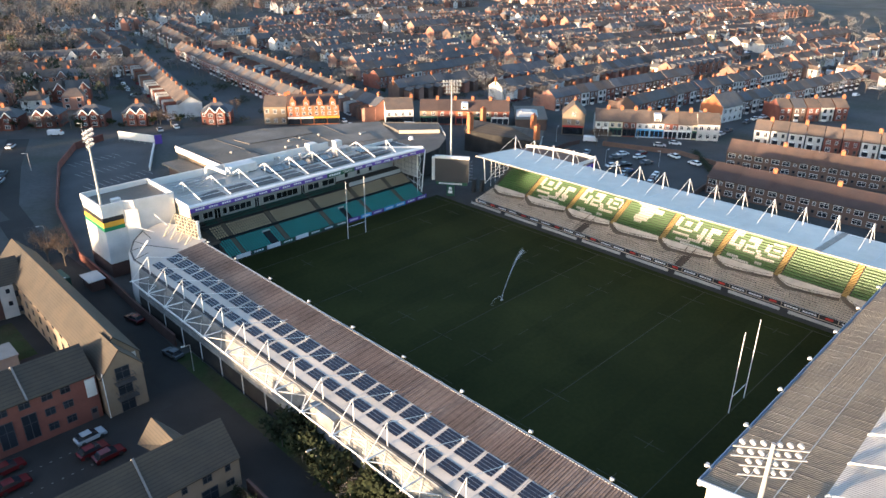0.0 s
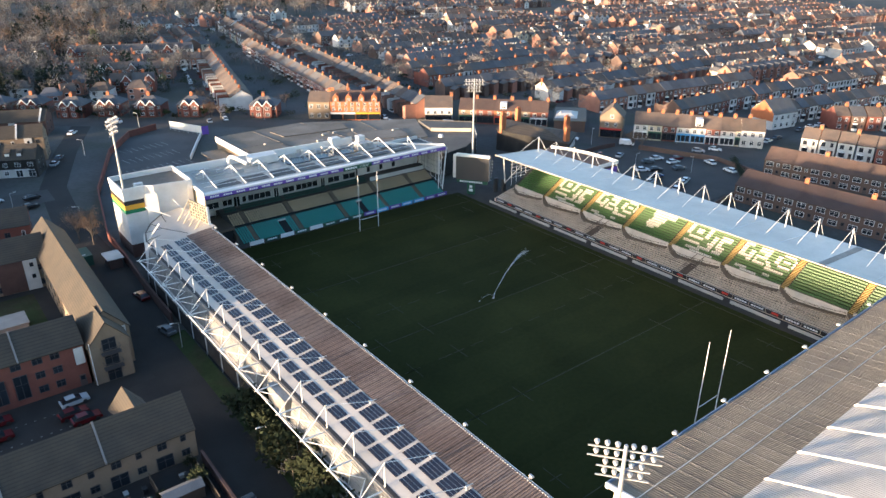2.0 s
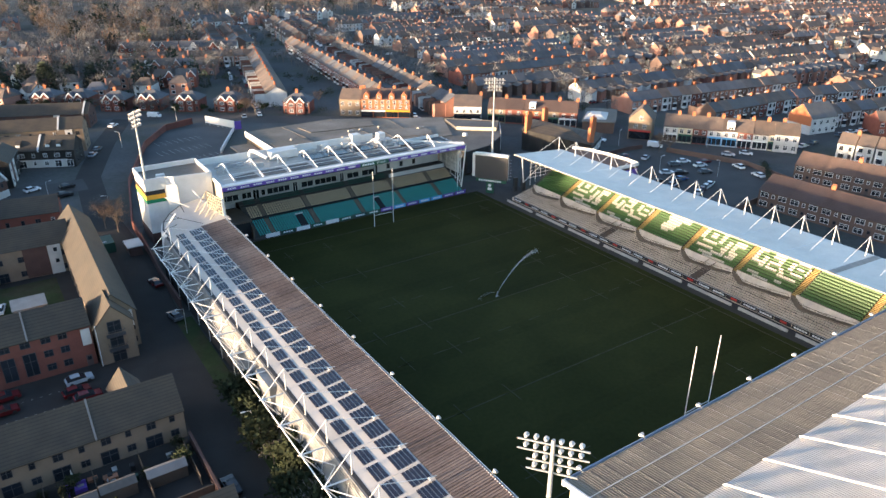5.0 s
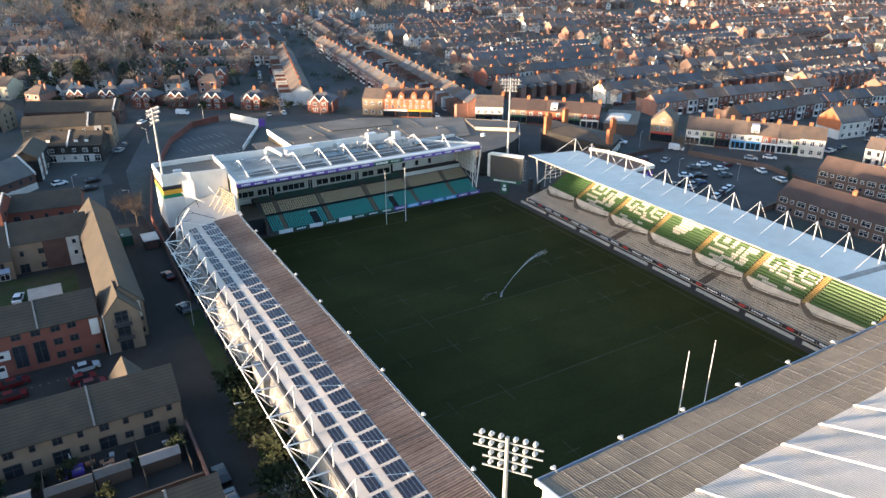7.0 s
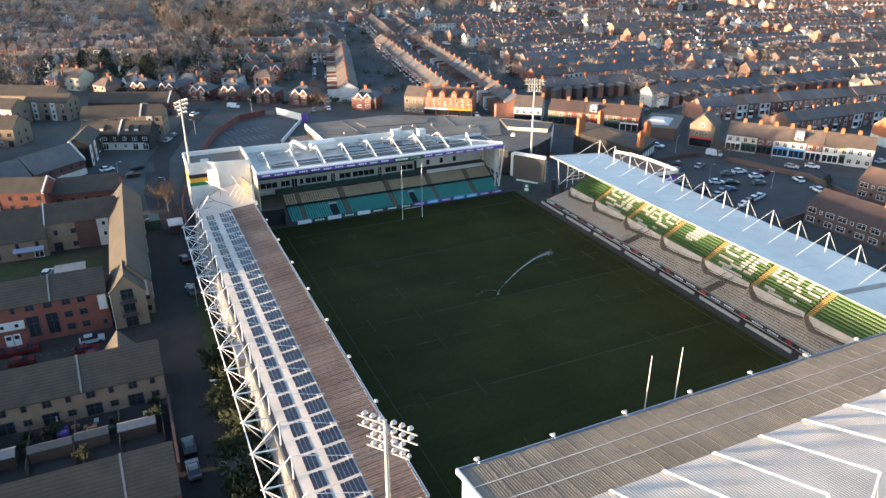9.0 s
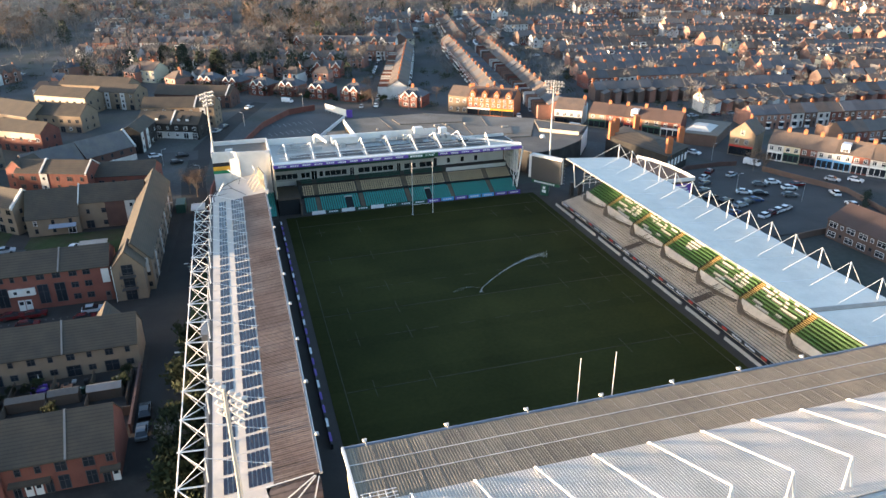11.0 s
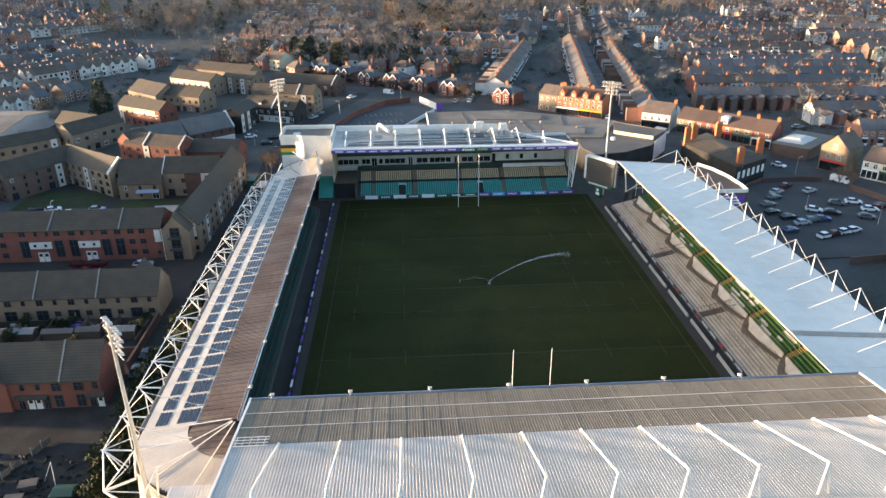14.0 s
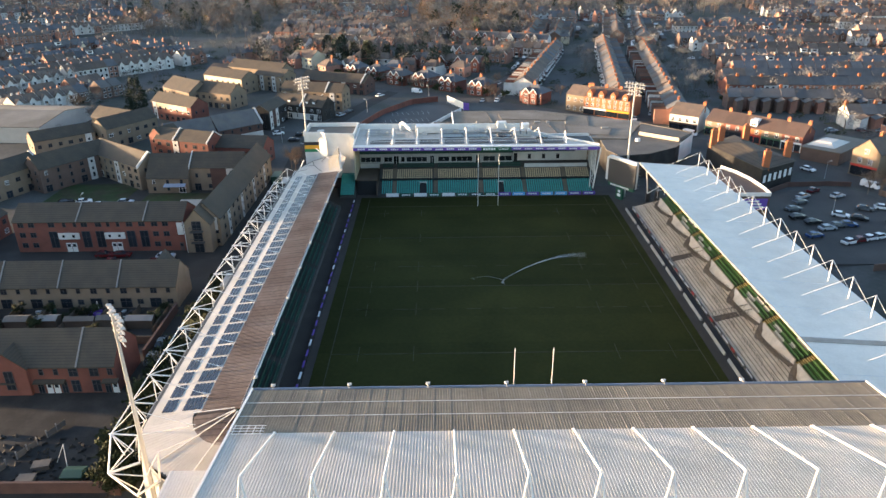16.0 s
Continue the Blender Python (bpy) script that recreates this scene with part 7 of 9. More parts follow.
KINDS = [("brick terraced house with slate roof", FARBRICK, FARSLATE, FRAMEW, True, 1), ("brick terraced house with brown tiled roof", REDBRICK, BROWNTILE, FRAMEW, False, 2),
         ("white rendered terraced house with tiled roof", RENDERW, BROWNTILE, FRAMED, True, 3), ("brown brick terraced house with slate roof", BROWNBRICK, FARSLATE, FRAMEW, True, 4)]
PROTO = [terrace_house(*k) for k in KINDS] + [terrace_house(*k, stack=False) for k in KINDS]
used = [False] * 8
rt = random.Random(77)
HOUSES = []


def put_house(kind, m):
    if not used[kind]:
        used[kind] = True
        PROTO[kind].matrix_basis = m
        return PROTO[kind]
    return copy_thing(PROTO[kind], m)


# rows of single houses: from, to, turned to face which side, weights of the four kinds
ROWS_NEAR = [((61.5, 160), (88.5, 318), -1, (3, 5, 2, 2)), ((76.8, 127), (106.5, 292), 1, (4, 3, 4, 2)), ((24, 181), (57, 300), 1, (2, 5, 3, 1)),
             ((104, 153), (196, 141), -1, (5, 1, 1, 3)), ((112, 176), (190, 172), 1, (5, 1, 1, 3)), ((138, 95), (232, 82), 1, (5, 1, 1, 3)), ((150, 65), (213, 62.5), 1, (4, 1, 2, 3)), ((136, 122), (240, 115), -1, (4, 2, 2, 2)),
             ((181, 40), (285, 23), 1, (3, 1, 4, 2)), ((200, 62), (290, 52), 1, (3, 1, 4, 2)), ((151.5, 14), (164.5, -28), 1, (0, 1, 9, 0)), ((190, 23), (212, 4), 1, (2, 4, 1, 2)),
             ((118, 197), (205, 191), 1, (5, 2, 1, 3)), ((2, 303), (52, 284), 1, (1, 2, 5, 1))]
for (x0, y0), (x1, y1), face, wts in ROWS_NEAR:
    n = int(math.hypot(x1 - x0, y1 - y0) / 5.0)
    ang = math.degrees(math.atan2(y1 - y0, x1 - x0))
    for i in range(n):
        t = (i + 0.5) / n
        x, y = x0 + (x1 - x0) * t, y0 + (y1 - y0) * t
        kind = rt.choices(range(4), wts)[0]
        if len(HOUSES) < 262:
            HOUSES.append(put_house(kind + 4 * (i % 2), pose(x, y, ground_z(x, y) + rt.uniform(-0.1, 0.25), 0, 0, ang + (0 if face > 0 else 180))))

# far rows: joined
def leaf(bm, x0, x1, y, z0, z1, mi):
    bm.faces.new([bm.verts.new(p) for p in ((x0, y, z0), (x1, y, z0), (x1, y, z1), (x0, y, z1))]).material_index = mi


def far_shape(kind, stack=True):
    """0: plain terrace with gabled rear wing; 1: front gable and bay; 2: hipped and wider."""
    bm = bmesh.new()
    if kind < 2:
        prism_x(bm, [(-4.2, -0.8), (4.2, -0.8), (4.2, 5.3), (0, 8.0), (-4.2, 5.3)], -2.6, 2.6, 0)
        prism_x(bm, [(-4.5, 5.15), (0, 8.05), (4.5, 5.15), (4.5, 5.35), (0, 8.25), (-4.5, 5.35)], -2.62, 2.62, 1)
        hw = 2.6
    else:
        prism(bm, [(-3.6, -4.2), (3.6, -4.2), (3.6, 4.2), (-3.6, 4.2)], -0.8, 5.3, 0)
        loft(bm, [[(-3.9, -4.5, 5.2), (3.9, -4.5, 5.2), (3.9, 4.5, 5.2), (-3.9, 4.5, 5.2)], [(-1.6, -0.1, 8.0), (1.6, -0.1, 8.0), (1.6, 0.1, 8.0), (-1.6, 0.1, 8.0)]], True, 1)
        box(bm, -1.0, 2.6, 4.2, 7.4, -0.5, 2.8, None, 0)
        hw = 3.6
    if kind == 1:
        prism_y(bm, [(-2.2, -0.5), (0.4, -0.5), (0.4, 5.6), (-0.9, 7.2), (-2.2, 5.6)], -4.9, -3.5, 0)
        prism_y(bm, [(-2.4, 5.45), (-0.9, 7.2), (0.6, 5.45), (0.6, 5.62), (-0.9, 7.42), (-2.4, 5.62)], -5.0, -1.0, 1)
    if stack:
        box(bm, hw - 0.5, hw + 0.1, -0.38, 0.38, 6.3, 8.9, None, 3)
        for i in range(2):
            box(bm, hw - 0.4, hw, -0.3 + 0.35 * i, -0.1 + 0.35 * i, 8.9, 9.25, None, 5)
    fy = -4.2 if kind != 1 else -4.9
    for u in ((-1.2, 1.2) if kind == 0 else (-0.9,) if kind == 1 else (-2.0, 2.0)):
        for z in (0.8, 3.3):
            leaf(bm, u - 0.7, u + 0.7, fy - 0.05, z, z + 1.5, 4)
            leaf(bm, u - 0.58, u + 0.58, fy - 0.08, z + 0.12, z + 1.38, 2)
    for u in (-1.4, 1.4):
        leaf(bm, u - 0.5, u + 0.5, 4.25, 3.3, 4.6, 4)
        leaf(bm, u - 0.42, u + 0.42, 4.28, 3.4, 4.5, 2)
    return shape_of(bm)


def wing_shape(kind):
    """Rear wings: 0 tall and gabled, 1 lean-to, 2 flat-roofed dormer, 3 garden shed."""
    bm = bmesh.new()
    if kind == 0:
        prism_y(bm, [(-2.4, -0.5), (0.7, -0.5), (0.7, 4.7), (-0.85, 6.3), (-2.4, 4.7)], 4.2, 9.6, 0)
        for s in (-1, 1):
            loft(bm, [[(-0.85, y, 6.3), (-0.85 + s * 1.75, y, 4.5), (-0.85 + s * 1.75, y, 4.7), (-0.85, y, 6.52)] for y in (3.2, 9.8)], True, 1)
        box(bm, -1.4, -0.4, 9.55, 9.66, 3.0, 4.2, None, 3)
        box(bm, -1.3, -0.5, 9.55, 9.69, 3.1, 4.1, None, 2)
        box(bm, 0.68, 0.76, 6.2, 7.3, 3.0, 4.2, None, 2)
        box(bm, -1.25, -0.5, 8.9, 9.4, 5.6, 7.3, None, 0)
    elif kind == 1:
        prism_x(bm, [(4.2, -0.5), (8.2, -0.5), (8.2, 2.5), (4.2, 4.2)], -2.4, 1.4, 0)
        prism_x(bm, [(4.2, 4.22), (8.4, 2.44), (8.4, 2.6), (4.2, 4.4)], -2.5, 1.5, 1)
        box(bm, -1.6, 0.6, 8.2, 8.27, 0.2, 2.1, None, 3)
        box(bm, -1.5, 0.5, 8.2, 8.3, 0.3, 2.0, None, 2)
    elif kind == 2:
        box(bm, -1.7, 1.5, 0.3, 3.1, 6.0, 7.9, None, 3)
        box(bm, -1.85, 1.65, 0.15, 3.3, 7.9, 8.05, None, 1)
        box(bm, -1.2, 1.0, 3.05, 3.14, 6.7, 7.6, None, 2)
    else:
        prism_y(bm, [(-1.3, -0.4), (1.3, -0.4), (1.3, 1.9), (0, 2.4), (-1.3, 1.9)], 12.0, 15.0, 0)
        prism_y(bm, [(-1.5, 1.84), (0, 2.42), (1.5, 1.84), (1.5, 1.94), (0, 2.52), (-1.5, 1.94)], 11.8, 15.2, 1)
    return shape_of(bm)


WINGS = [wing_shape(k) for k in range(4)]
wings = {(s, c): [] for s in range(4) for c in range(5)}
FAR = [far_shape(k) for k in range(3)] + [far_shape(k, False) for k in range(3)]
sets = {(s, c): [] for s in range(6) for c in range(4)}


def far_row(x0, y0, x1, y1, wts, gaps=0.05, kinds=(6, 2, 1)):
    """A street front; stretches of one build, a few gaps, heights and tones uneven."""
    n = int(math.hypot(x1 - x0, y1 - y0) / 5.25)
    ang = math.degrees(math.atan2(y1 - y0, x1 - x0))
    turn = 180 if rt.random() < 0.5 else 0
    run, shape, col = 0, 0, 0
    for i in range(n):
        if run <= 0:
            run, shape, col = rt.randint(2, 9), rt.choices(range(3), kinds)[0], rt.choices(range(4), wts)[0]
            off, s = rt.uniform(-0.6, 0.6), rt.uniform(0.92, 1.1)
        run -= 1 if shape < 2 else 2
        if rt.random() < gaps:
            continue
        t = (i + 0.5) / n
        x, y = x0 + (x1 - x0) * t, y0 + (y1 - y0) * t
        c = col if rt.random() < 0.8 else rt.choices(range(4), wts)[0]
        if shape < 2:
            m = pose(x - math.sin(radians(ang)) * off, y + math.cos(radians(ang)) * off, ground_z(x, y) - 0.05, 0, 0, ang + turn) @ Matrix.Diagonal((-1 if i % 2 else 1, 1, s, 1))
            wings[rt.choices((0, 1), (4, 1))[0], rt.choices((c, 0, 2, 3, 4), (5, 2, 2.2, 1, 2.2))[0]].append(m)
            if rt.random() < 0.07:
                wings[2, rt.choice((0, 1))].append(m)
            if rt.random() < 0.4:
                wings[3, rt.choice((0, 2, 3))].append(m)
        sets[shape + (0 if i % 2 or rt.random() < 0.2 else 3), c].append(pose(x - math.sin(radians(ang)) * off, y + math.cos(radians(ang)) * off, ground_z(x, y) - 0.05, 0, 0, ang + turn) @ Matrix.Diagonal((1 if shape < 2 else 0.72, 1, s, 1)))


def quarter(cx, cy, ang, length, depth, wts, gaps, kinds):
    """A quarter of parallel streets: pairs of rows face one another across a road, gardens back to back."""
    ca, sa = math.cos(radians(ang)), math.sin(radians(ang))
    at = lambda u, v: (cx + u * ca - v * sa, cy + u * sa + v * ca)
    v = 0.0
    k = 0
    while v < depth:
        u0, u1 = rt.uniform(0, 7), length - rt.uniform(0, 9)
        far_row(*at(u0, v), *at(u1, v), wts, gaps, kinds)
        if k % 2 == 0:
            STUFF_ROADS.append((at(-6, v + 9), at(length + 4, v + 9)))
        v += 18 + rt.uniform(-1, 1) if k % 2 == 0 else 29 + rt.uniform(-3, 4)
        k += 1


STUFF_ROADS = []
for (cx, cy, ang, ln, dp, wts, gaps, kinds) in (
        (128, 214, -4, 92, 110, (5, 3, 1, 4), 0.04, (7, 1, 1)), (233, 212, -6, 100, 130, (4, 3, 3, 3), 0.05, (6, 2, 1)), (350, 205, -9, 120, 150, (3, 4, 3, 2), 0.08, (5, 3, 2)),
        (244, 118, -7, 96, 90, (4, 3, 3, 3), 0.05, (6, 2, 1)), (352, 100, -9, 120, 95, (3, 4, 3, 2), 0.06, (5, 2, 2)), (300, 12, -8, 110, 85, (3, 3, 5, 2), 0.05, (5, 3, 1)), (425, -5, -11, 150, 90, (3, 3, 4, 2), 0.08, (4, 3, 2)),
        (150, 335, -3, 100, 90, (4, 4, 3, 3), 0.08, (4, 4, 2)), (262, 352, -12, 90, 60, (3, 4, 4, 2), 0.12, (3, 3, 3)), (480, 190, -14, 140, 150, (3, 5, 3, 2), 0.12, (4, 3, 3)),
        (200, -40, -60, 60, 130, (2, 4, 4, 2), 0.05, (6, 2, 1)), (330, -110, -60, 90, 150, (2, 4, 4, 2), 0.08, (5, 2, 2)),
        (118, 330, 78, 110, 30, (3, 4, 3, 2), 0.05, (5, 3, 1)), (60, 330, 78, 90, 40, (2, 5, 2, 2), 0.06, (5, 3, 1)),
        (-190, 150, 58, 60, 100, (2, 3, 5, 2), 0.1, (5, 2, 2)), (-330, 330, 52, 90, 60, (2, 4, 4, 2), 0.15, (4, 2, 4)), (-330, 150, 60, 110, 140, (2, 4, 4, 2), 0.15, (4, 2, 4)), (-120, 330, -28, 80, 50, (2, 4, 4, 2), 0.3, (1, 2, 6)),
        (-215, 205, 50, 110, 110, (2, 4, 4, 2), 0.1, (4, 2, 3)), (-430, 300, 45, 170, 200, (2, 4, 4, 2), 0.12, (4, 2, 3)),
        (-300, 400, 40, 100, 140, (2, 4, 4, 2), 0.25, (3, 2, 5)), (40, 440, 10, 150, 50, (3, 5, 4, 2), 0.4, (1, 3, 6)), (250, 440, -8, 200, 170, (3, 5, 4, 2), 0.3, (2, 3, 5)),
        (-480, 480, 30, 200, 200, (2, 4, 4, 2), 0.35, (2, 2, 6)), (300, 640, -10, 300, 220, (3, 5, 4, 2), 0.35, (2, 2, 6)), (480, 380, -16, 200, 200, (3, 5, 4, 2), 0.25, (3, 3, 4))):
    quarter(cx, cy, ang, ln, dp, wts, gaps, kinds)
for k in range(64):                       # scattered detached houses to the north
    x, y = rt.uniform(-130, 60), rt.uniform(225, 420)
    if x < 8 + (y - 167) * 0.27 - 16:
        sets[rt.choice((1, 2)), rt.choice((0, 1, 2))].append(pose(x, y, ground_z(x, y), 0, 0, rt.uniform(-60, 10)) @ Matrix.Diagonal((1.1, 1, 1, 1)))
for a, b in STUFF_ROADS:
    if math.hypot(*a) < 520:
        strip("side_street", [a, b], 8.0, 0.14, ASPHALT, "asphalt side street between terraces", "road")
bm = bmesh.new()
prism(bm, [(352, 262), (395, 330), (470, 290), (430, 235)], 1.0, 2.6)
structure("playing_field", bm, VERGE, "dull green playing field", "field")


# ---- larger town buildings along the main road ----
def villa(x, y, ang):
    """A square house with a hipped roof and two small gables side by side on its front."""
    g = thing("villa", "red brick twin-gabled house with hipped slate roof", "house", "twin-gabled villas", at=pose(x, y, ground_z(x, y), 0, 0, ang) @ Matrix.Scale(0.92, 4))
    L, D = 11.4, 9.6
    bm = bmesh.new()
    box(bm, -L / 2, L / 2, -D / 2, D / 2, -1.0, 5.2)
    part("wall", bm, REDBRICK, g)
    bm = bmesh.new()
    loft(bm, [[(-L / 2 - 0.4, -D / 2 - 0.4, z), (L / 2 + 0.4, -D / 2 - 0.4, z), (L / 2 + 0.4, D / 2 + 0.4, z), (-L / 2 - 0.4, D / 2 + 0.4, z)] for z in (5.1, 5.25)] + [[(-1.6, -0.08, 8.3), (1.6, -0.08, 8.3), (1.6, 0.08, 8.3), (-1.6, 0.08, 8.3)]])
    part("roof", bm, FARSLATE, g, "hipped slate roof")
    for u in (-1.95, 1.95):
        bm = bmesh.new()
        prism_y(bm, [(u - 1.7, -0.6), (u + 1.7, -0.6), (u + 1.7, 5.2), (u, 7.1), (u - 1.7, 5.2)], -D / 2 - 0.9, -D / 2 + 2.4)
        gable = part("gable", bm, REDBRICK, g)
        bm = bmesh.new()
        prism_y(bm, [(u - 1.93, 4.95), (u, 7.12), (u + 1.93, 4.95), (u + 1.93, 5.12), (u, 7.3), (u - 1.93, 5.12)], -D / 2 - 1.05, -1.2)
        part("gable_roof", bm, FARSLATE, gable)
        bm = bmesh.new()
        for k in (-1, 1):
            beam(bm, (u + k * 1.95, -D / 2 - 1.1, 5.0), (u, -D / 2 - 1.1, 7.22), 0.08, 0.34)
        part("bargeboard", bm, FRAMEW, gable, "white bargeboards")
        for z in (0.8, 3.3):
            add_window(g, L, D, "f", u, z, 1.8, 1.5, FRAMEW, off=0.9)
    for u in (-4.7, 4.7):
        add_window(g, L, D, "f", u, 0.1, 1.0, 2.2, DOORC, "door")
        add_window(g, L, D, "f", u, 3.4, 1.0, 1.3, FRAMEW)
    for u in (-0.5,):
        bm = bmesh.new()
        box(bm, u - 0.6, u + 0.6, -0.4, 0.4, 7.0, 9.6)
        stack = part("chimney", bm, ORANGEBRICK, g, "brick chimney stack")
        bm = bmesh.new()
        for i in range(3):
            tube(bm, (u - 0.36 + 0.36 * i, 0, 9.6), (u - 0.36 + 0.36 * i, 0, 10.1), 0.13, 0.11, 6)
        part("chimney_pot", bm, CLAY, stack)
    return g


for x, y in ((28.0, 167.8), (6.0, 186.0), (-7.5, 195.8), (-19.8, 206.2), (-32.0, 212.0), (-43.8, 224.2), (-55.0, 232.0), (-69.0, 242.4)):
    villa(x, y, -37)
cr = building("villa", "cream rendered twin-gabled house", "house", pose(-85.0, 262, ground_z(-85, 262), 0, 0, -40), 16, 10, 6, 9.4, CREAM, BROWNTILE, regular("f", 18, (0.8, 3.6), 3.4, 1.5, 1.4, FRAMEW), chimneys=(-4, 4))

def gabled_cottage(x, y, ang, wall, roof, label, side):
    """A pair of houses with one gable to the front."""
    g = building("gabled_house", label, "house", pose(x, y, ground_z(x, y), 0, 0, ang), 10.5, 8.0, 5.2, 8.0, wall, roof, [("f", u, z, 1.5, 1.3, FRAMEW) for u in (-side * 3.4, -side * 0.8) for z in (0.8, 3.3)], chimneys=(side * 0.4,), group="gabled houses north of the road")
    bm = bmesh.new()
    u = side * 3.1
    prism_y(bm, [(u - 2.0, -0.6), (u + 2.0, -0.6), (u + 2.0, 5.2), (u, 7.7), (u - 2.0, 5.2)], -5.2, -3.0)
    gable = part("gable", bm, wall, g)
    for s in (-1, 1):
        bm = bmesh.new()
        beam(bm, (u + s * 2.25, -5.26, 4.95), (u, -5.26, 7.85), 0.06, 0.26)
        part("bargeboard", bm, FRAMEW, gable, "white bargeboard")
    bm = bmesh.new()
    prism_y(bm, [(u - 2.2, 4.95), (u, 7.7), (u + 2.2, 4.95), (u + 2.2, 5.1), (u, 7.9), (u - 2.2, 5.1)], -5.24, -0.5)
    part("gable_roof", bm, roof, gable)
    for z in (0.8, 3.4):
        add_window(g, 10.5, 8.0, "f", u, z, 1.7, 1.4, FRAMEW, off=1.2)


rk = random.Random(55)
for x0, y0, x1, y1, n in ((-26.5, 254, 9.0, 239, 4), (-19.3, 288, 26.5, 264, 5), (-3.7, 346, 56.5, 319, 6)):
    ang = math.degrees(math.atan2(y1 - y0, x1 - x0))
    for i in range(n):
        t = (i + 0.5) / n
        wall, lab = rk.choice(((REDBRICK, "red brick house with white-trimmed front gable"), (RENDERW, "white rendered house with front gable"), (FARBRICK, "brick house with front gable and slate roof")))
        gabled_cottage(x0 + (x1 - x0) * t, y0 + (y1 - y0) * t + 4, ang, wall, FARSLATE if rk.random() < 0.6 else BROWNTILE, lab, rk.choice((-1, 1)))
for a in (((236, 96), (296, 88)), ((234, 119), (300, 108)), ((232, 134), (245, 132)), ((215, 146), (245, 142)), ((205, 172), (232, 169)), ((214, 190), (236, 187)), ((292, 52), (306, 49)), ((250, 70), (305, 64))):
    far_row(*a[0], *a[1], (4, 3, 2, 3), 0.02, (6, 2, 1))
for a in (((-126, 374), (-86, 364)), ((-118, 402), (-52, 384)), ((-132, 432), (-50, 398)), ((-134, 462), (-56, 436)), ((-140, 492), (-50, 470)), ((-146, 528), (-40, 512)), ((-150, 566), (-52, 548)), ((-160, 610), (-60, 594)), ((-170, 660), (-80, 640))):
    far_row(*a[0], *a[1], (2, 4, 4, 2), 0.3, (2, 3, 5))

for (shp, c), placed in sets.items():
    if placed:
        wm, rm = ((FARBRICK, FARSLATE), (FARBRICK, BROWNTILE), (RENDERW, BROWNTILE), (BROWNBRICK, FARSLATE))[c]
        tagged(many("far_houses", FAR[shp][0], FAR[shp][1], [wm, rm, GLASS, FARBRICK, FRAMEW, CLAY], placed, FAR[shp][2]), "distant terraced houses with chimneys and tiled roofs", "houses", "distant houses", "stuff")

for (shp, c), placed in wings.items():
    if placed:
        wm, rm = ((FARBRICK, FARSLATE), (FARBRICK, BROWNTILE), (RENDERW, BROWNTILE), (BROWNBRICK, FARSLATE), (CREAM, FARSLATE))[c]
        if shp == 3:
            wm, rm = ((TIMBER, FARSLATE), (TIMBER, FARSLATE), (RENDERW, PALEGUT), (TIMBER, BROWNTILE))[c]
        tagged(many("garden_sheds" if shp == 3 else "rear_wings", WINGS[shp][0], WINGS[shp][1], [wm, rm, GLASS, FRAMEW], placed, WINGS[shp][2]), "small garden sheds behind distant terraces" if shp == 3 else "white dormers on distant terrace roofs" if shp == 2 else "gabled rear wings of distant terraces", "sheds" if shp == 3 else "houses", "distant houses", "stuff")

# tall orange brick shops, three storeys
d = math.degrees(math.atan2(134.2 - 145.4, 59.8 - 44.6))
OR = building("corner_shop_building", "tall orange brick Victorian shops with dormers", "shop building", pose(55.8, 144.6, 2.2, 0, 0, d) @ Matrix.Diagonal((1, 1, 0.88, 1)), 19.0, 12.0, 8.2, 11.6, ORANGEBRICK, REDTILE, regular("f", 19.0, (4.0, 6.2), 2.3, 1.1, 1.5, FRAMEW), chimneys=(-9, -3, 3, 9))
for i in range(4):
    u = -7.3 + 4.9 * i
    bm = bmesh.new()
    prism_y(bm, [(u - 1.1, 8.0), (u + 1.1, 8.0), (u + 1.1, 10.0), (u, 11.4), (u - 1.1, 10.0)], -6.3, -2.5)
    dm = part("dormer", bm, ORANGEBRICK, OR, "gabled brick dormer")
    piece("dormer_window", shared(("win", 1.0, 1.2, FRAMEW.name), lambda: window_mesh(1.0, 1.2, FRAMEW)), dm, pose(u, -6.3, 8.5))
    bm = bmesh.new()
    box(bm, u - 2.2, u + 2.2, -6.25, -6.0, 0.3, 2.6, None, 1)
    box(bm, u - 2.35, u + 2.35, -6.4, -6.0, 2.7, 3.4)
    part("shop_front", bm, [STRIPEGOLD if i > 1 else FRAMEW, GLASS], OR, "glazed shop front with yellow fascia" if i > 1 else "bay shop front")
building("terraced_shop", "buff brick end building with tiled roof", "shop building", pose(45.0, 153.0, 2.2, 0, 0, d - 6), 8.4, 10, 6.8, 9.8, BUFFBRICK, BROWNTILE, regular("f", 9, (0.8, 4.2), 3.0, 1.3, 1.5, FRAMEW), chimneys=(3.5,))


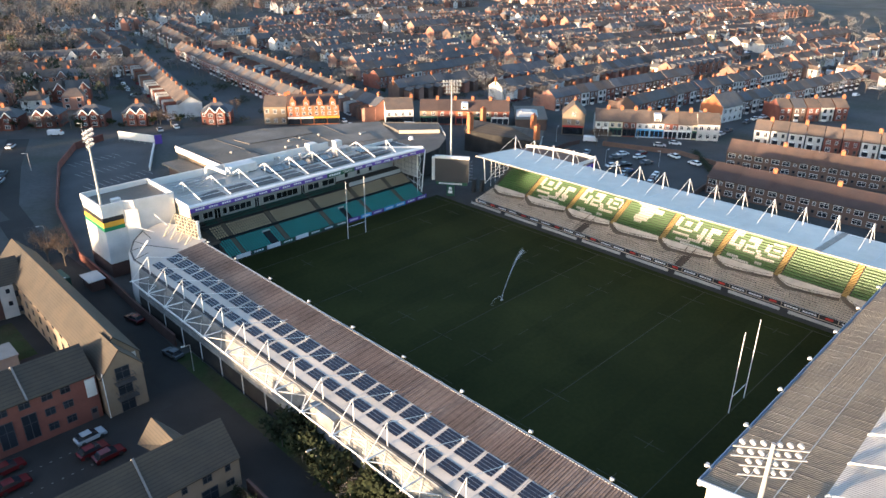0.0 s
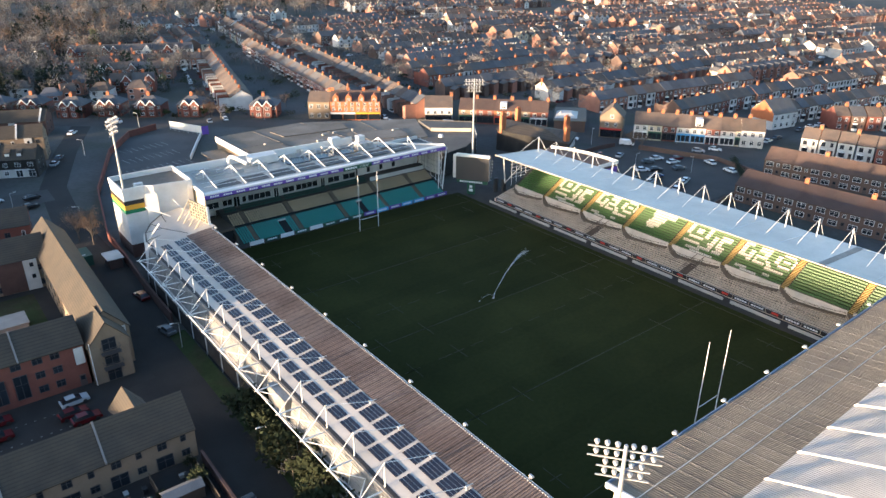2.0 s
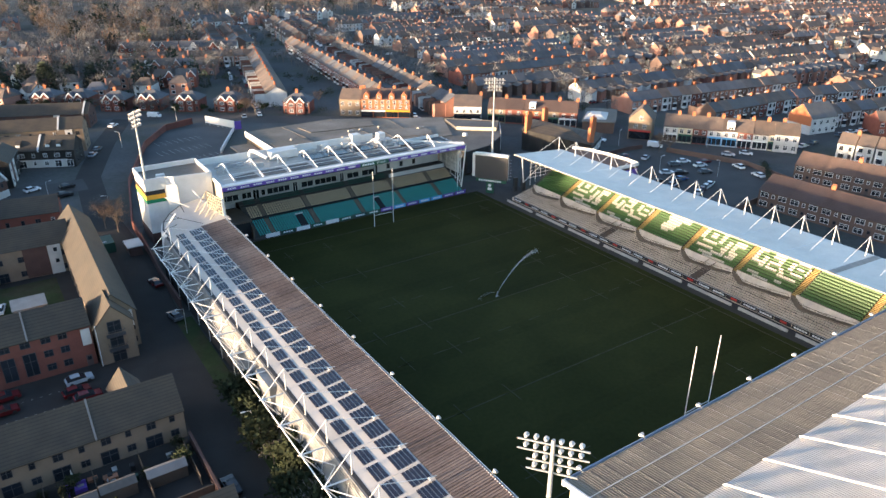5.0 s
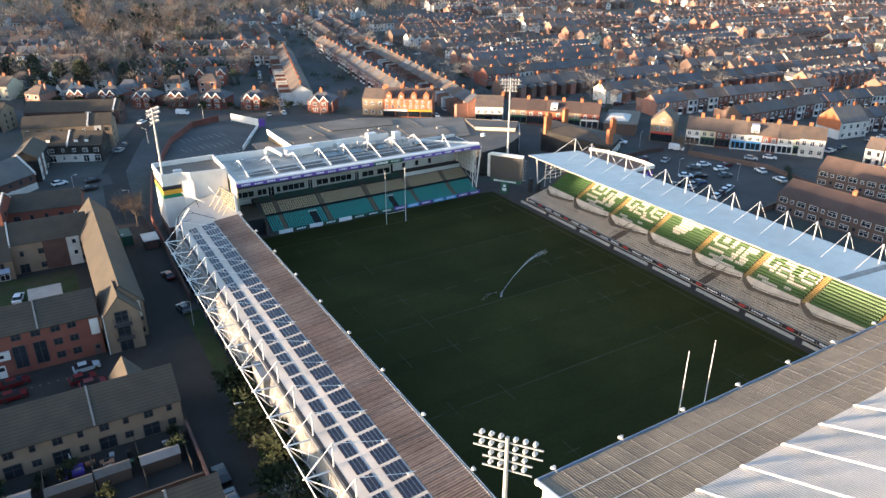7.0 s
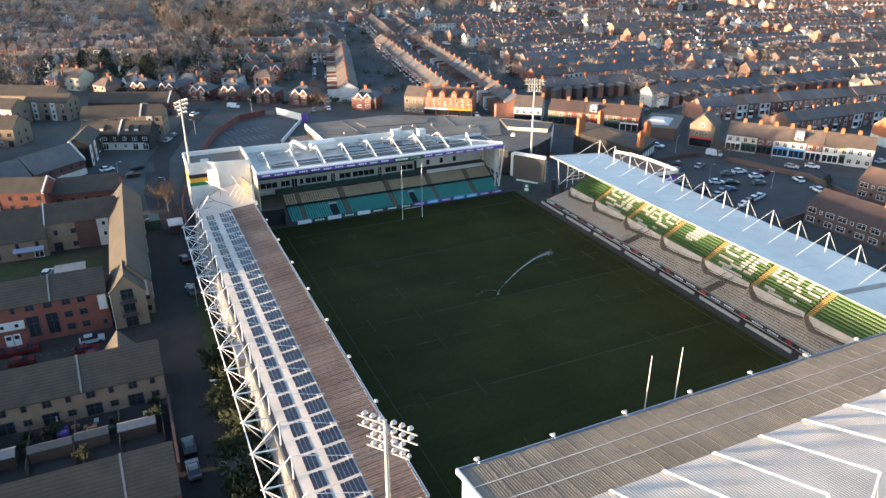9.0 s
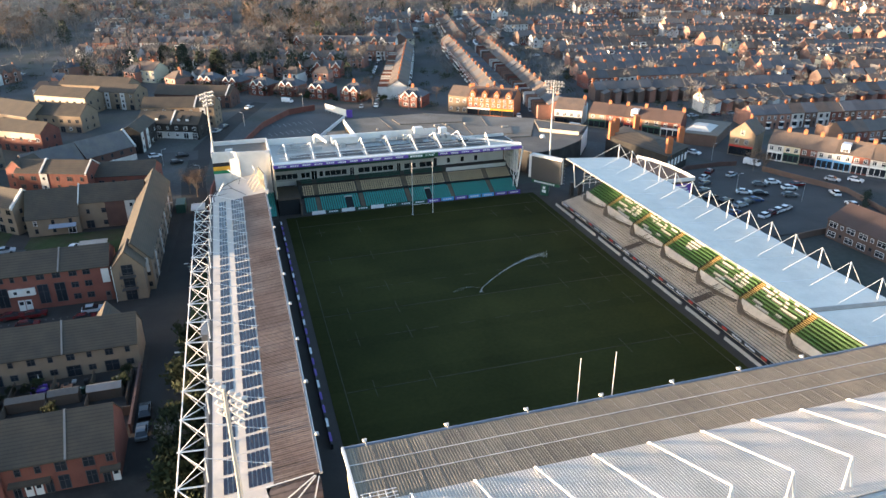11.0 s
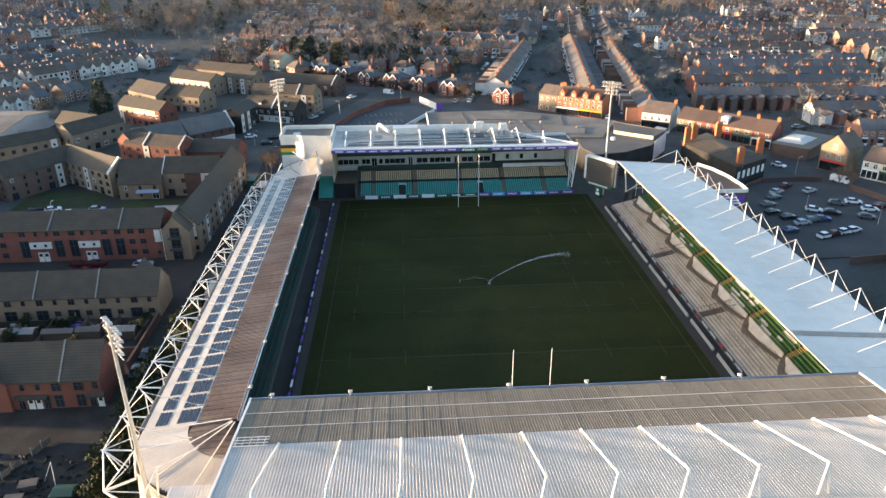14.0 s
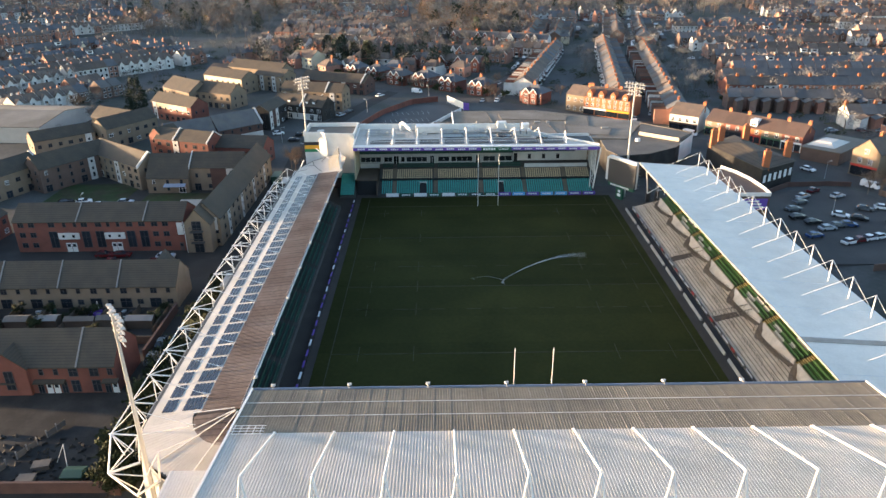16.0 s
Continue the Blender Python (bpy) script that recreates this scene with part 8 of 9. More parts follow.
def shop_row(x0, y0, x1, y1, n, label, cols, eave, ridge, roof, z, depth=11.0, fronts=(), group="shop rows"):
    """A row of shops, each a thing, its front along the line."""
    ang = math.degrees(math.atan2(y1 - y0, x1 - x0))
    L = math.hypot(x1 - x0, y1 - y0) / n
    dx, dy = (x1 - x0) / n, (y1 - y0) / n
    nx, ny = -dy / L, dx / L
    rg = random.Random(int(x0 * 7 + y0))
    for i in range(n):
        cx, cy = x0 + dx * (i + 0.5) + nx * depth / 2, y0 + dy * (i + 0.5) + ny * depth / 2
        wall = cols[i % len(cols)]
        k = max(2, int(L / 2.6))
        g = building("shop", label, "shop building", pose(cx, cy, z, 0, 0, ang), L, depth, eave + rg.uniform(-0.15, 0.15), ridge, wall, roof, [("f", -L / 2 + (j + 0.5) * L / k, 3.4, 1.2, 1.4, FRAMEW) for j in range(k)] + [("b", -L / 4, 3.4, 1.2, 1.3, FRAMEW), ("b", L / 4, 3.4, 1.2, 1.3, FRAMEW)], chimneys=(L / 2 - 0.3,), group=group, over=0.25)
        bm = bmesh.new()
        fd = depth / 2
        trim = (fronts or (FRAMEW,))[i % len(fronts or (1,))]
        box(bm, -L / 2 + 0.1, L / 2 - 0.1, -fd - 0.25, -fd, 2.55, 3.1)
        front = part("shop_fascia", bm, trim, g, "painted shop fascia")
        bm = bmesh.new()
        box(bm, -L / 2 + 0.3, L / 2 - 0.3, -fd - 0.1, -fd, 0.4, 2.5)
        part("shop_window", bm, GLASS, front, "dark shop window")
        for j in range(4):
            u = -L / 2 + 0.2 + (L - 0.4) * j / 3
            bm = bmesh.new()
            box(bm, u - 0.08, u + 0.08, -fd - 0.15, -fd, 0, 2.55)
            part("pilaster", bm, trim, front)
        if rg.random() < 0.3:
            bm = bmesh.new()
            box(bm, -1.2, 1.2, -fd + 0.6, -0.8, eave + 0.4, ridge - 0.4)
            dm = part("dormer", bm, FRAMEW, g, "white flat-roofed dormer")
            piece("dormer_window", shared(("win", 1.8, 1.0, FRAMEW.name), lambda: window_mesh(1.8, 1.0, FRAMEW)), dm, pose(0, -fd + 0.6, eave + 0.7))


shop_row(81.7, 112.5, 105.0, 88.0, 5, "red brick shop with upper bay windows", (BUFFBRICK, REDBRICK, ORANGEBRICK, BUFFBRICK, REDBRICK), 5.3, 8.4, DARKREDTILE, 2.2, 10, (GREENSIGN, BLACKBOARD, REDSIGN, GREENSIGN, WHITESIGN))
shop_row(71.2, 120.2, 79.6, 113.8, 1, "corner shop with painted walls", (RENDERW, REDBRICK), 5.9, 9.0, BROWNTILE, 2.2, 12, (BLACKBOARD, FRAMEW))
shop_row(117.2, 57.6, 140.4, 26.6, 8, "white painted shop with brown tiled roof", (RENDERW, CREAM, REDBRICK, RENDERW, RENDERW, REDBRICK), 5.3, 8.7, BROWNTILE, 2.1, 10, (FRAMEW, GREENSIGN, BLACKBOARD, BLUESIGN, BLUESIGN, WHITESIGN))
yg = building("gabled_corner_shop", "buff gabled corner shop with red shop front", "shop building", pose(115.5, 66.0, 2.1, 0, 0, 34), 9.5, 8.0, 7.5, 11.2, BUFFBRICK, BROWNTILE, [("l", -1.5, 4.0, 1.2, 1.5, FRAMEW), ("l", 1.5, 4.0, 1.2, 1.5, FRAMEW), ("l", 0, 7.0, 1.2, 1.4, FRAMEW)], chimneys=(2,))
bm = bmesh.new()
box(bm, -4.9, -4.75, -3.6, 3.6, 0.3, 2.9, None, 1)
box(bm, -5.0, -4.75, -3.8, 3.8, 2.9, 3.5)
part("shop_front", bm, [REDSIGN, GLASS], yg, "red framed shop front")
tq = building("turret_shop", "white corner building with pyramid roof", "shop building", pose(143.5, 28.0, 2.1, 0, 0, -54), 7.5, 8.0, 6.0, 9.0, RENDERW, BROWNTILE, regular("f", 7.5, (0.8, 3.7), 2.4, 1.3, 1.5, FRAMEW), chimneys=())
wh = building("corner_house", "white house with orange brick gable", "house", pose(175.6, 37.6, 2.1, 0, 0, -10), 13, 10.5, 6, 10.4, RENDERW, SLATE, regular("f", 13, (0.8, 3.6), 3, 1.3, 1.4, FRAMEW) + [("l", -2, 3.6, 1.2, 1.4, FRAMEW), ("l", 2, 3.6, 1.2, 1.4, FRAMEW)], chimneys=(-3, 4))
bm = bmesh.new()
prism_x(bm, [(-5.06, 3.2), (5.06, 3.2), (5.06, 6.0), (0, 10.3), (-5.06, 6.0)], -6.6, -6.45)
part("gable_face", bm, ORANGEBRICK, wh, "orange brick gable face")
# brown brick terraces east of the car park
for (x0, y0, x1, y1, n, lab, roof, deep) in ((87.8, 0.5, 93.4, -64.0, 8, "brown brick house with wide red-brown roof", DARKREDTILE, 12.4), (116.6, 8.0, 131.5, -62.0, 9, "brown brick house with sunlit tiled roof", REDTILE, 9.6)):
    ang = math.degrees(math.atan2(y1 - y0, x1 - x0))
    L = math.hypot(x1 - x0, y1 - y0) / n
    for i in range(n):
        t = (i + 0.5) / n
        x, y = x0 + (x1 - x0) * t, y0 + (y1 - y0) * t
        nx, ny = -math.sin(radians(ang)), math.cos(radians(ang))
        wins = [("f", u, z, 2.2, 1.4, FRAMEW) for u in (-2.4, 2.4) for z in (0.6, 3.0)] + [("b", u, z, 1.4, 1.1, FRAMEW) for u in (-2.2, 2.2) for z in (0.7, 3.1)] + [("f", 0, 0.05, 1.0, 2.1, DOORC, "door"), ("f", 0, 3.2, 0.8, 1.0, FRAMEW)]
        g = building("semi_detached_house", lab, "house", pose(x + nx * deep / 2, y + ny * deep / 2, 2.0, 0, 0, ang), L, deep, 4.7, 7.7, BROWNBRICK, roof, wins, chimneys=(L / 2 - 0.2,) if i % 2 else (), group="brown brick houses")
ry = random.Random(63)
for k in range(11):
    x, y = 104.0 + 0.12 * 5.6 * k + ry.uniform(-0.6, 0.8), -2.0 - 5.6 * k
    w, d, h = ry.uniform(1.2, 2.6), ry.uniform(1.2, 2.0), ry.uniform(2.0, 2.6)
    hut = thing("back_yard_store", "low flat-roofed store in a brick back yard", "store", "back yard stores", at=pose(x, y, ground_z(x, y), 0, 0, -82))
    bm = bmesh.new()
    box(bm, -w, w, -d, d, -0.1, h)
    part("store_wall", bm, (BROWNBRICK, TIMBER, RENDERW)[k % 3], hut)
    bm = bmesh.new()
    box(bm, -w - 0.15, w + 0.15, -d - 0.15, d + 0.15, h, h + 0.14)
    part("store_roof", bm, FLATROOF if k % 2 else FELT, hut)
    bm = bmesh.new()
    box(bm, -0.5, 0.5, -d - 0.05, -d, 0, 1.95)
    part("store_door", bm, DOORW if k % 3 else DOORC, hut)
bm = bmesh.new()
prism(bm, [(102, 82), (118, 96), (126, 88), (110, 74)], 1.8, 6.0)
garage = thing("tyre_garage", "low garage with white sail canopy and dark fascia", "garage")
part("wall", bm, BROWNBRICK, garage)
bm = bmesh.new()
prism(bm, [(101.5, 82), (118, 96.6), (126.6, 88), (110, 73.5)], 6.0, 6.25)
part("roof", bm, FLATROOF, garage, "dark flat roof")
bm = bmesh.new()
loft(bm, [[(104.5, 84, 6.25), (113.5, 91.5, 6.25), (119.5, 86, 6.25), (110.5, 78.5, 6.25)], [(108, 84.6, 7.4), (113, 88.6, 7.2), (115.5, 86, 7.2), (111, 81.8, 7.4)]])
part("canopy", bm, BATTEN, garage, "pale sheet canopy")
bm = bmesh.new()
rh = random.Random(17)
for k in range(1500):
    t = rh.random()
    p = Vector((121.5 - 22.5 * t + rh.gauss(0, 0.5), 21.0 - 19.0 * t + rh.gauss(0, 0.5), 2.0 + 1.9 * rh.random() ** 0.7))
    d = Vector((rh.gauss(0, 1), rh.gauss(0, 1), rh.gauss(0.3, 0.8))).normalized()
    c = d.orthogonal().normalized()
    bm.faces.new([bm.verts.new(q) for q in (p - c * 0.16, p + c * 0.16, p + d * 0.42)])
hedge = part("hedge", bm, EVERGREEN)
tagged(hedge, "dark overgrown hedge beside the car park", "hedge", "", "stuff")
wall_line("wall_carpark", [(104, 55), (98, 56), (86, 55.5), (78, 50)], 1.3, DARKBRICK, "low dark brick wall round the car park")
wall_line("wall_carpark_east", [(108, 48), (117, 24), (113, 4), (80, 1)], 1.5, BROWNBRICK, "brown brick wall round the car park")


# ---- cars ----
def car(paint, label, van=False):
    g = thing("parked_van" if van else "parked_car", label, "van" if van else "car", "parked cars")
    bm = bmesh.new()
    w = 0.88
    if van:
        prof = [(-2.5, 0.35), (2.5, 0.35), (2.5, 1.0), (2.1, 1.25), (1.5, 1.95), (-2.4, 2.05), (-2.5, 1.9)]
        top = None
    else:
        prof = [(-2.05, 0.3), (2.1, 0.3), (2.15, 0.62), (1.95, 0.80), (1.0, 0.92), (-1.75, 0.95), (-2.1, 0.85)]
    loft(bm, [[(x, y * s, z) for x, z in prof] for y, s in ((-w, 0.97), (-w * 1.02, 0.97), (w * 1.02, 0.97), (w, 0.97))])
    if not van:
        box(bm, -1.25, 0.15, -0.62, 0.62, 1.40, 1.45)
    part("body", bm, paint, g)
    bm = bmesh.new()
    if van:
        loft(bm, [[(2.12, -0.75, 1.26), (2.12, 0.75, 1.26), (1.6, 0.7, 1.86), (1.6, -0.7, 1.86)], [(2.16, -0.75, 1.28), (2.16, 0.75, 1.28), (1.64, 0.7, 1.88), (1.64, -0.7, 1.88)]])
    else:
        loft(bm, [[(-1.85, -0.80, 0.93), (1.05, -0.80, 0.91), (1.05, 0.80, 0.91), (-1.85, 0.80, 0.93)], [(-1.35, -0.62, 1.40), (0.2, -0.62, 1.40), (0.2, 0.62, 1.40), (-1.35, 0.62, 1.40)]])
    part("cabin_glass", bm, GLASS, g)
    for x in (-1.3, 1.35):
        for y in (-0.8, 0.8):
            bm = bmesh.new()
            tube(bm, (x, y - 0.1, 0.32), (x, y + 0.1, 0.32), 0.32, None, 10)
            part("wheel", bm, TYRE, g)
    return g


CARS = [car(p, f"{n} parked car on tarmac") for p, n in zip(PAINTS, ("white", "silver", "black", "dark grey", "dark red", "dark blue"))]
VAN = car(PAINTS[0], "white parked van beside the road", True)
car_used = {}


def park(kind, x, y, ang, z=None):
    proto = VAN if kind == "van" else CARS[kind]
    m = pose(x, y, (ground_z(x, y) + 0.12) if z is None else z, 0, 0, ang)
    if kind in car_used:
        copy_thing(proto, m)
    else:
        car_used[kind] = True
        proto.matrix_basis = m


for kind, x, y, a in ((3, 83.2, 41.8, 20), (4, 91, 50.5, 35), (1, 86, 46, 30), (0, 88.9, 31.8, -30), (0, 102.5, 36.6, -20), (0, 103.5, 31.0, -15), (4, 107.8, 32.7, -10), (3, 97.5, 36.1, -25), (2, 79.7, 27.4, 10), (1, 81.3, 23.4, 10), (3, 84.5, 25.0, 8), (5, 87.6, 25.5, -10), (0, 82.4, 15.0, 20), (4, 85.3, 16.0, 20), (0, 88.2, 17.0, 22), (0, 91.0, 17.8, 22), (2, 92.5, 29.5, -28), (3, 79.0, 36.5, 12), (0, 112.5, 23.5, 70), (0, 110.0, 15.0, 75), (5, 76.0, 19.0, 15), (2, 77.5, 31.0, 12), (1, 95.5, 46.0, 25), (3, 99.5, 26.0, -20)):
    park(kind, x, y, a, 2.17)
park("van", 108.6, 53.5, -58)
park("van", 76.5, 112.0, -50)
park(2, -64.6, -24.0, 92); park(3, -64.6, -29.3, 92); park(3, -58.6, 26.8, 100); park(4, -58.2, 43.4, 100)
park(1, -77.4, 14.0, 4); park(4, -78.3, 10.6, 6); park(4, -77.0, 8.2, 3); park(4, -88, 15.0, 5); park(4, -88.5, 11.0, 4); park(4, -92, 15.2, 2)
park(0, -113.5, 51.5, 25); park(2, -118.6, 51.5, 30); park(0, -107.5, 48.4, 8); park(1, -101.6, 50.8, 4); park(0, -86.4, 48.1, 80)
park(0, -73.1, 121.0, 20); park(2, -64.5, 119.0, 15); park(2, -66, 112.5, 10); park("van", -23.6, 188.6, -40)
park(1, -53, 146, 60); park(3, -50.5, 152, 60); park(0, -40, 182, 50); park(0, 98.6, 69.5, -60); park(3, 93, 78, -60); park(1, 121, 33.5, -58); park(0, 127, 31, -57)
rc = random.Random(9)
far_cars = {i: [] for i in range(5)}
for name, off in (("street_a", 3.0), ("street_a", -3.0), ("street_b", 3.0), ("street_b", -3.0), ("street_c", 3.0), ("street_d", -3.0)):
    pts = STREETS[name]
    for (x0, y0), (x1, y1) in zip(pts[:4], pts[1:4]):
        n = int(math.hypot(x1 - x0, y1 - y0) / 7.5)
        ang = math.degrees(math.atan2(y1 - y0, x1 - x0))
        for i in range(n):
            if rc.random() < 0.3 or math.hypot(x0, y0) > 420:
                continue
            t = (i + rc.random() * 0.5) / n
            x, y = x0 + (x1 - x0) * t - math.sin(radians(ang)) * off, y0 + (y1 - y0) * t + math.cos(radians(ang)) * off
            if math.hypot(x, y) < 225:
                park(rc.choice((0, 0, 1, 2, 3, 3, 4, 5)), x, y, ang, ground_z(x, y) + 0.14)
            else:
                far_cars[rc.choice((0, 0, 1, 2, 3, 3, 4))].append(pose(x, y, ground_z(x, y) + 0.16, 0, 0, ang))


# rows of cars in the far streets: joined
bm = bmesh.new()
loft(bm, [[(x, y, z) for x, z in ((-2.0, 0.3), (2.1, 0.3), (2.1, 0.7), (1.0, 0.9), (0.3, 1.42), (-1.3, 1.42), (-1.9, 0.95))] for y in (-0.85, 0.85)])
box(bm, -1.2, 0.7, -0.87, 0.87, 0.95, 1.3, None, 1)
cv, cf, cm = shape_of(bm)
for a, b in STUFF_ROADS:
    ln = math.hypot(b[0] - a[0], b[1] - a[1])
    if math.hypot(*a) > 560:
        continue
    ang = math.degrees(math.atan2(b[1] - a[1], b[0] - a[0]))
    for i in range(int(ln / 6)):
        for side in (-2.7, 2.7):
            if rc.random() < 0.62:
                t = (i + 0.5) * 6 / ln
                x, y = a[0] + (b[0] - a[0]) * t - math.sin(radians(ang)) * side, a[1] + (b[1] - a[1]) * t + math.cos(radians(ang)) * side
                far_cars[rc.choice((0, 0, 1, 2, 3, 3, 4))].append(pose(x, y, ground_z(x, y) + 0.16, 0, 0, ang + (180 if side > 0 else 0)))
for i, spots in far_cars.items():
    tagged(many("far_cars", cv, cf, [PAINTS[i], GLASS], spots, cm), "rows of small parked cars in distant streets", "cars", "distant cars", "stuff")


# ---- street lamps ----
def street_lamp(x, y, ang, h=5.2):
    g = thing("street_lamp", "slim grey street lamp on pavement", "street lamp", "street lamps", at=pose(x, y, ground_z(x, y), 0, 0, ang))
    bm = bmesh.new()
    tube(bm, (0, 0, -0.2), (0, 0, h), 0.08, 0.05)
    tube(bm, (0, 0, h), (0.9, 0, h + 0.15), 0.04)
    part("pole", bm, GALV, g)
    bm = bmesh.new()
    loft(bm, [[(0.8, sy * 0.1, h + 0.1 + dz) for sy, dz in ((-1, 0), (1, 0), (1, 0.12), (-1, 0.12))], [(1.5, sy * 0.16, h + 0.15 + dz) for sy, dz in ((-1, 0), (1, 0), (1, 0.12), (-1, 0.12))]])
    part("lamp_head", bm, LAMPHOOD, g)


for x, y, a in ((-58.4, -15.8, 180), (-58.2, 20, 180), (-65.5, 60, 0), (-58, 92, 180), (-43, 152, 150), (-18, 178, 130), (24, 161, 50), (60, 134, 230), (92, 100, 200), (100, 62, 20), (124, 44, 200), (146, 8, 200), (88, 34, 0), (100, 22, 180), (-110, 44, 90), (-70, 112, 0)):
    street_lamp(x, y, a)

# ---- trees ----
def tree_shape(seed, height, spread, evergreen, light=False):
    """Trunk and limbs in one mesh, the crown of many small twig or leaf slips in another."""
    rg = random.Random(seed)
    bm = bmesh.new()
    tube(bm, (0, 0, -0.4), (0, 0, height * 0.4), height * 0.022, height * 0.015, 7)
    tips = []
    n = 4 if light else 11 if not evergreen else 7
    for i in range(n):
        a, z0 = 2 * math.pi * (i * 0.382) + rg.uniform(-0.3, 0.3), height * rg.uniform(0.25, 0.42)
        r = spread * rg.uniform(0.5, 0.95)
        z1 = height * rg.uniform(0.55, 0.98) * (1.0 if r < spread * 0.75 else 0.8)
        mid = Vector((math.cos(a) * r * 0.45, math.sin(a) * r * 0.45, (z0 + z1) / 2 + 0.3))
        end = Vector((math.cos(a) * r, math.sin(a) * r, z1))
        tube(bm, (0, 0, z0), mid, height * 0.011, height * 0.007, 3 if light else 5)
        tube(bm, mid, end, height * 0.007, height * 0.003, 3 if light else 5)
        tips += [(mid, end)]
        for j in range(0 if light else 3):
            q = mid.lerp(end, rg.uniform(0.1, 0.9))
            e = q + Vector((rg.uniform(-1, 1), rg.uniform(-1, 1), rg.uniform(0.2, 1))) * spread * 0.35
            tube(bm, q, e, height * 0.005, height * 0.002, 3 if light else 4)
            tips.append((q, e))
    trunk = bm
    bm = bmesh.new()
    for k in range(120 if light and not evergreen else (260 if height > 5 else 70) if light else 430 if not evergreen else 1150 if height > 5 else 620):
        a, b = rg.choice(tips)
        if evergreen and height > 5:         # dense rounded cone from near the ground
            f, th = rg.random() ** 1.25, rg.uniform(0, 2 * math.pi)
            r = spread * (1.12 - f) ** 0.55 * (0.72 + 0.3 * rg.random()) * (0.86 + 0.14 * math.sin(3 * th + 9 * f)) * min(1.0, 0.55 + 3.0 * f)
            a = b = Vector((math.cos(th) * r, math.sin(th) * r, height * (0.05 + 0.93 * f)))
        p = a.lerp(b, rg.uniform(0.2, 1.15)) + Vector((rg.gauss(0, 1), rg.gauss(0, 1), rg.gauss(0, 0.8))) * spread * (0.08 if evergreen and height > 5 else 0.24 if light else 0.16)
        if p.z < height * (0.03 if evergreen else 0.2):
            continue
        d = (p - Vector((0, 0, height * 0.35))).normalized() + Vector((rg.gauss(0, 0.6), rg.gauss(0, 0.6), rg.gauss(0, 0.6)))
        d.normalize()
        s = d.orthogonal().normalized()
        ln, w = (spread * rg.uniform(0.12, 0.3), spread * (0.030 if light else 0.016)) if not evergreen else (spread * rg.uniform(0.12, 0.24), spread * rg.uniform(0.05, 0.10))
        v = [bm.verts.new(q) for q in (p - s * w, p + s * w, p + d * ln + s * w * 0.4, p + d * ln - s * w * 0.4)]
        bm.faces.new(v)
        if not evergreen:
            e = p + (d + s * rg.uniform(-1.2, 1.2)).normalized() * ln * 0.8
            bm.faces.new([bm.verts.new(q) for q in (p + d * ln * 0.3, p + d * ln * 0.3 + s.cross(d) * w, e)])
    return trunk, bm


def tree(label, seed, height, spread, evergreen, crown):
    g = thing("evergreen_tree" if evergreen else "bare_tree", label, "tree", "trees")
    t, c = tree_shape(seed, height, spread, evergreen)
    part("trunk", t, BARK, g)
    part("crown", c, crown, g)
    return g


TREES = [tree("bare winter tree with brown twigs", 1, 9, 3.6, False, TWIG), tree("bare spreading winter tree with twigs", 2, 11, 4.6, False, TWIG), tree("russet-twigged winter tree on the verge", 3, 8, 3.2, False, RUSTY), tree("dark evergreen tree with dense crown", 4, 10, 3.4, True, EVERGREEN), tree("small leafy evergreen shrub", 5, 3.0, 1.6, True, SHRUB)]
tree_used = {}


def plant(kind, x, y, s=1.0, turn=0.0):
    m = pose(x, y, ground_z(x, y), 0, 0, turn) @ Matrix.Scale(s, 4)
    if kind in tree_used:
        copy_thing(TREES[kind], m)
    else:
        tree_used[kind] = True
        TREES[kind].matrix_basis = m


rq = random.Random(31)
for kind, x, y, s in ((0, -58.6, -37, 0.8), (0, -58.0, -22.5, 0.7), (2, -58.8, 78, 0.9), (2, -61.0, 82, 1.0), (2, -57.5, 86, 0.9), (0, -60.0, 90, 0.9), (2, 105.5, 49, 0.9), (2, 107.5, 46.5, 0.8), (3, -42, 262, 1.15), (3, -52, 258, 1.2), (3, -60, 266, 1.1), (3, -34, 256, 1.05), (2, 9, 183, 1.0), (0, -8, 193, 0.9), (2, 14, 200, 0.9), (0, -20, 230, 1.1), (0, 35, 172, 0.8), (2, 40, 175, 0.8), (2, -160, 150, 1.3), (0, -150, 140, 1.2), (3, -140, 160, 1.2)):
    plant(kind, x, y, s, rq.uniform(0, 360))
for k in range(66):                         # shrubs on the bank below the west stand
    plant(4, rq.uniform(-59.4, -56.0), -62 + 56 * rq.random() ** 1.15, rq.uniform(0.6, 1.4), rq.uniform(0, 360))
for k in range(26):
    plant(rq.choice((0, 0, 1, 3)), rq.uniform(-140, 30), rq.uniform(240, 330), rq.uniform(0.7, 1.3), rq.uniform(0, 360))
for k in range(30):
    plant(rq.choice((0, 4, 4, 2)), rq.uniform(92, 250), rq.uniform(100, 200), rq.uniform(0.45, 0.8), rq.uniform(0, 360))
for k in range(16):
    plant(4, rq.uniform(-108, -68), rq.uniform(-23, -11), rq.uniform(0.4, 0.7), rq.uniform(0, 360))


def wood(name, label, seed, height, spread, evergreen, material, spots):
    t, c = tree_shape(seed, height, spread, evergreen, True)
    v1, f1, _ = shape_of(t)
    v2, f2, _ = shape_of(c)
    n = len(v1)
    ob = many(name, v1 + v2, f1 + [tuple(i + n for i in f) for f in f2], [BARK, material], spots, [0] * len(f1) + [1] * len(f2))
    return tagged(ob, label, "woods", "distant trees", "stuff")


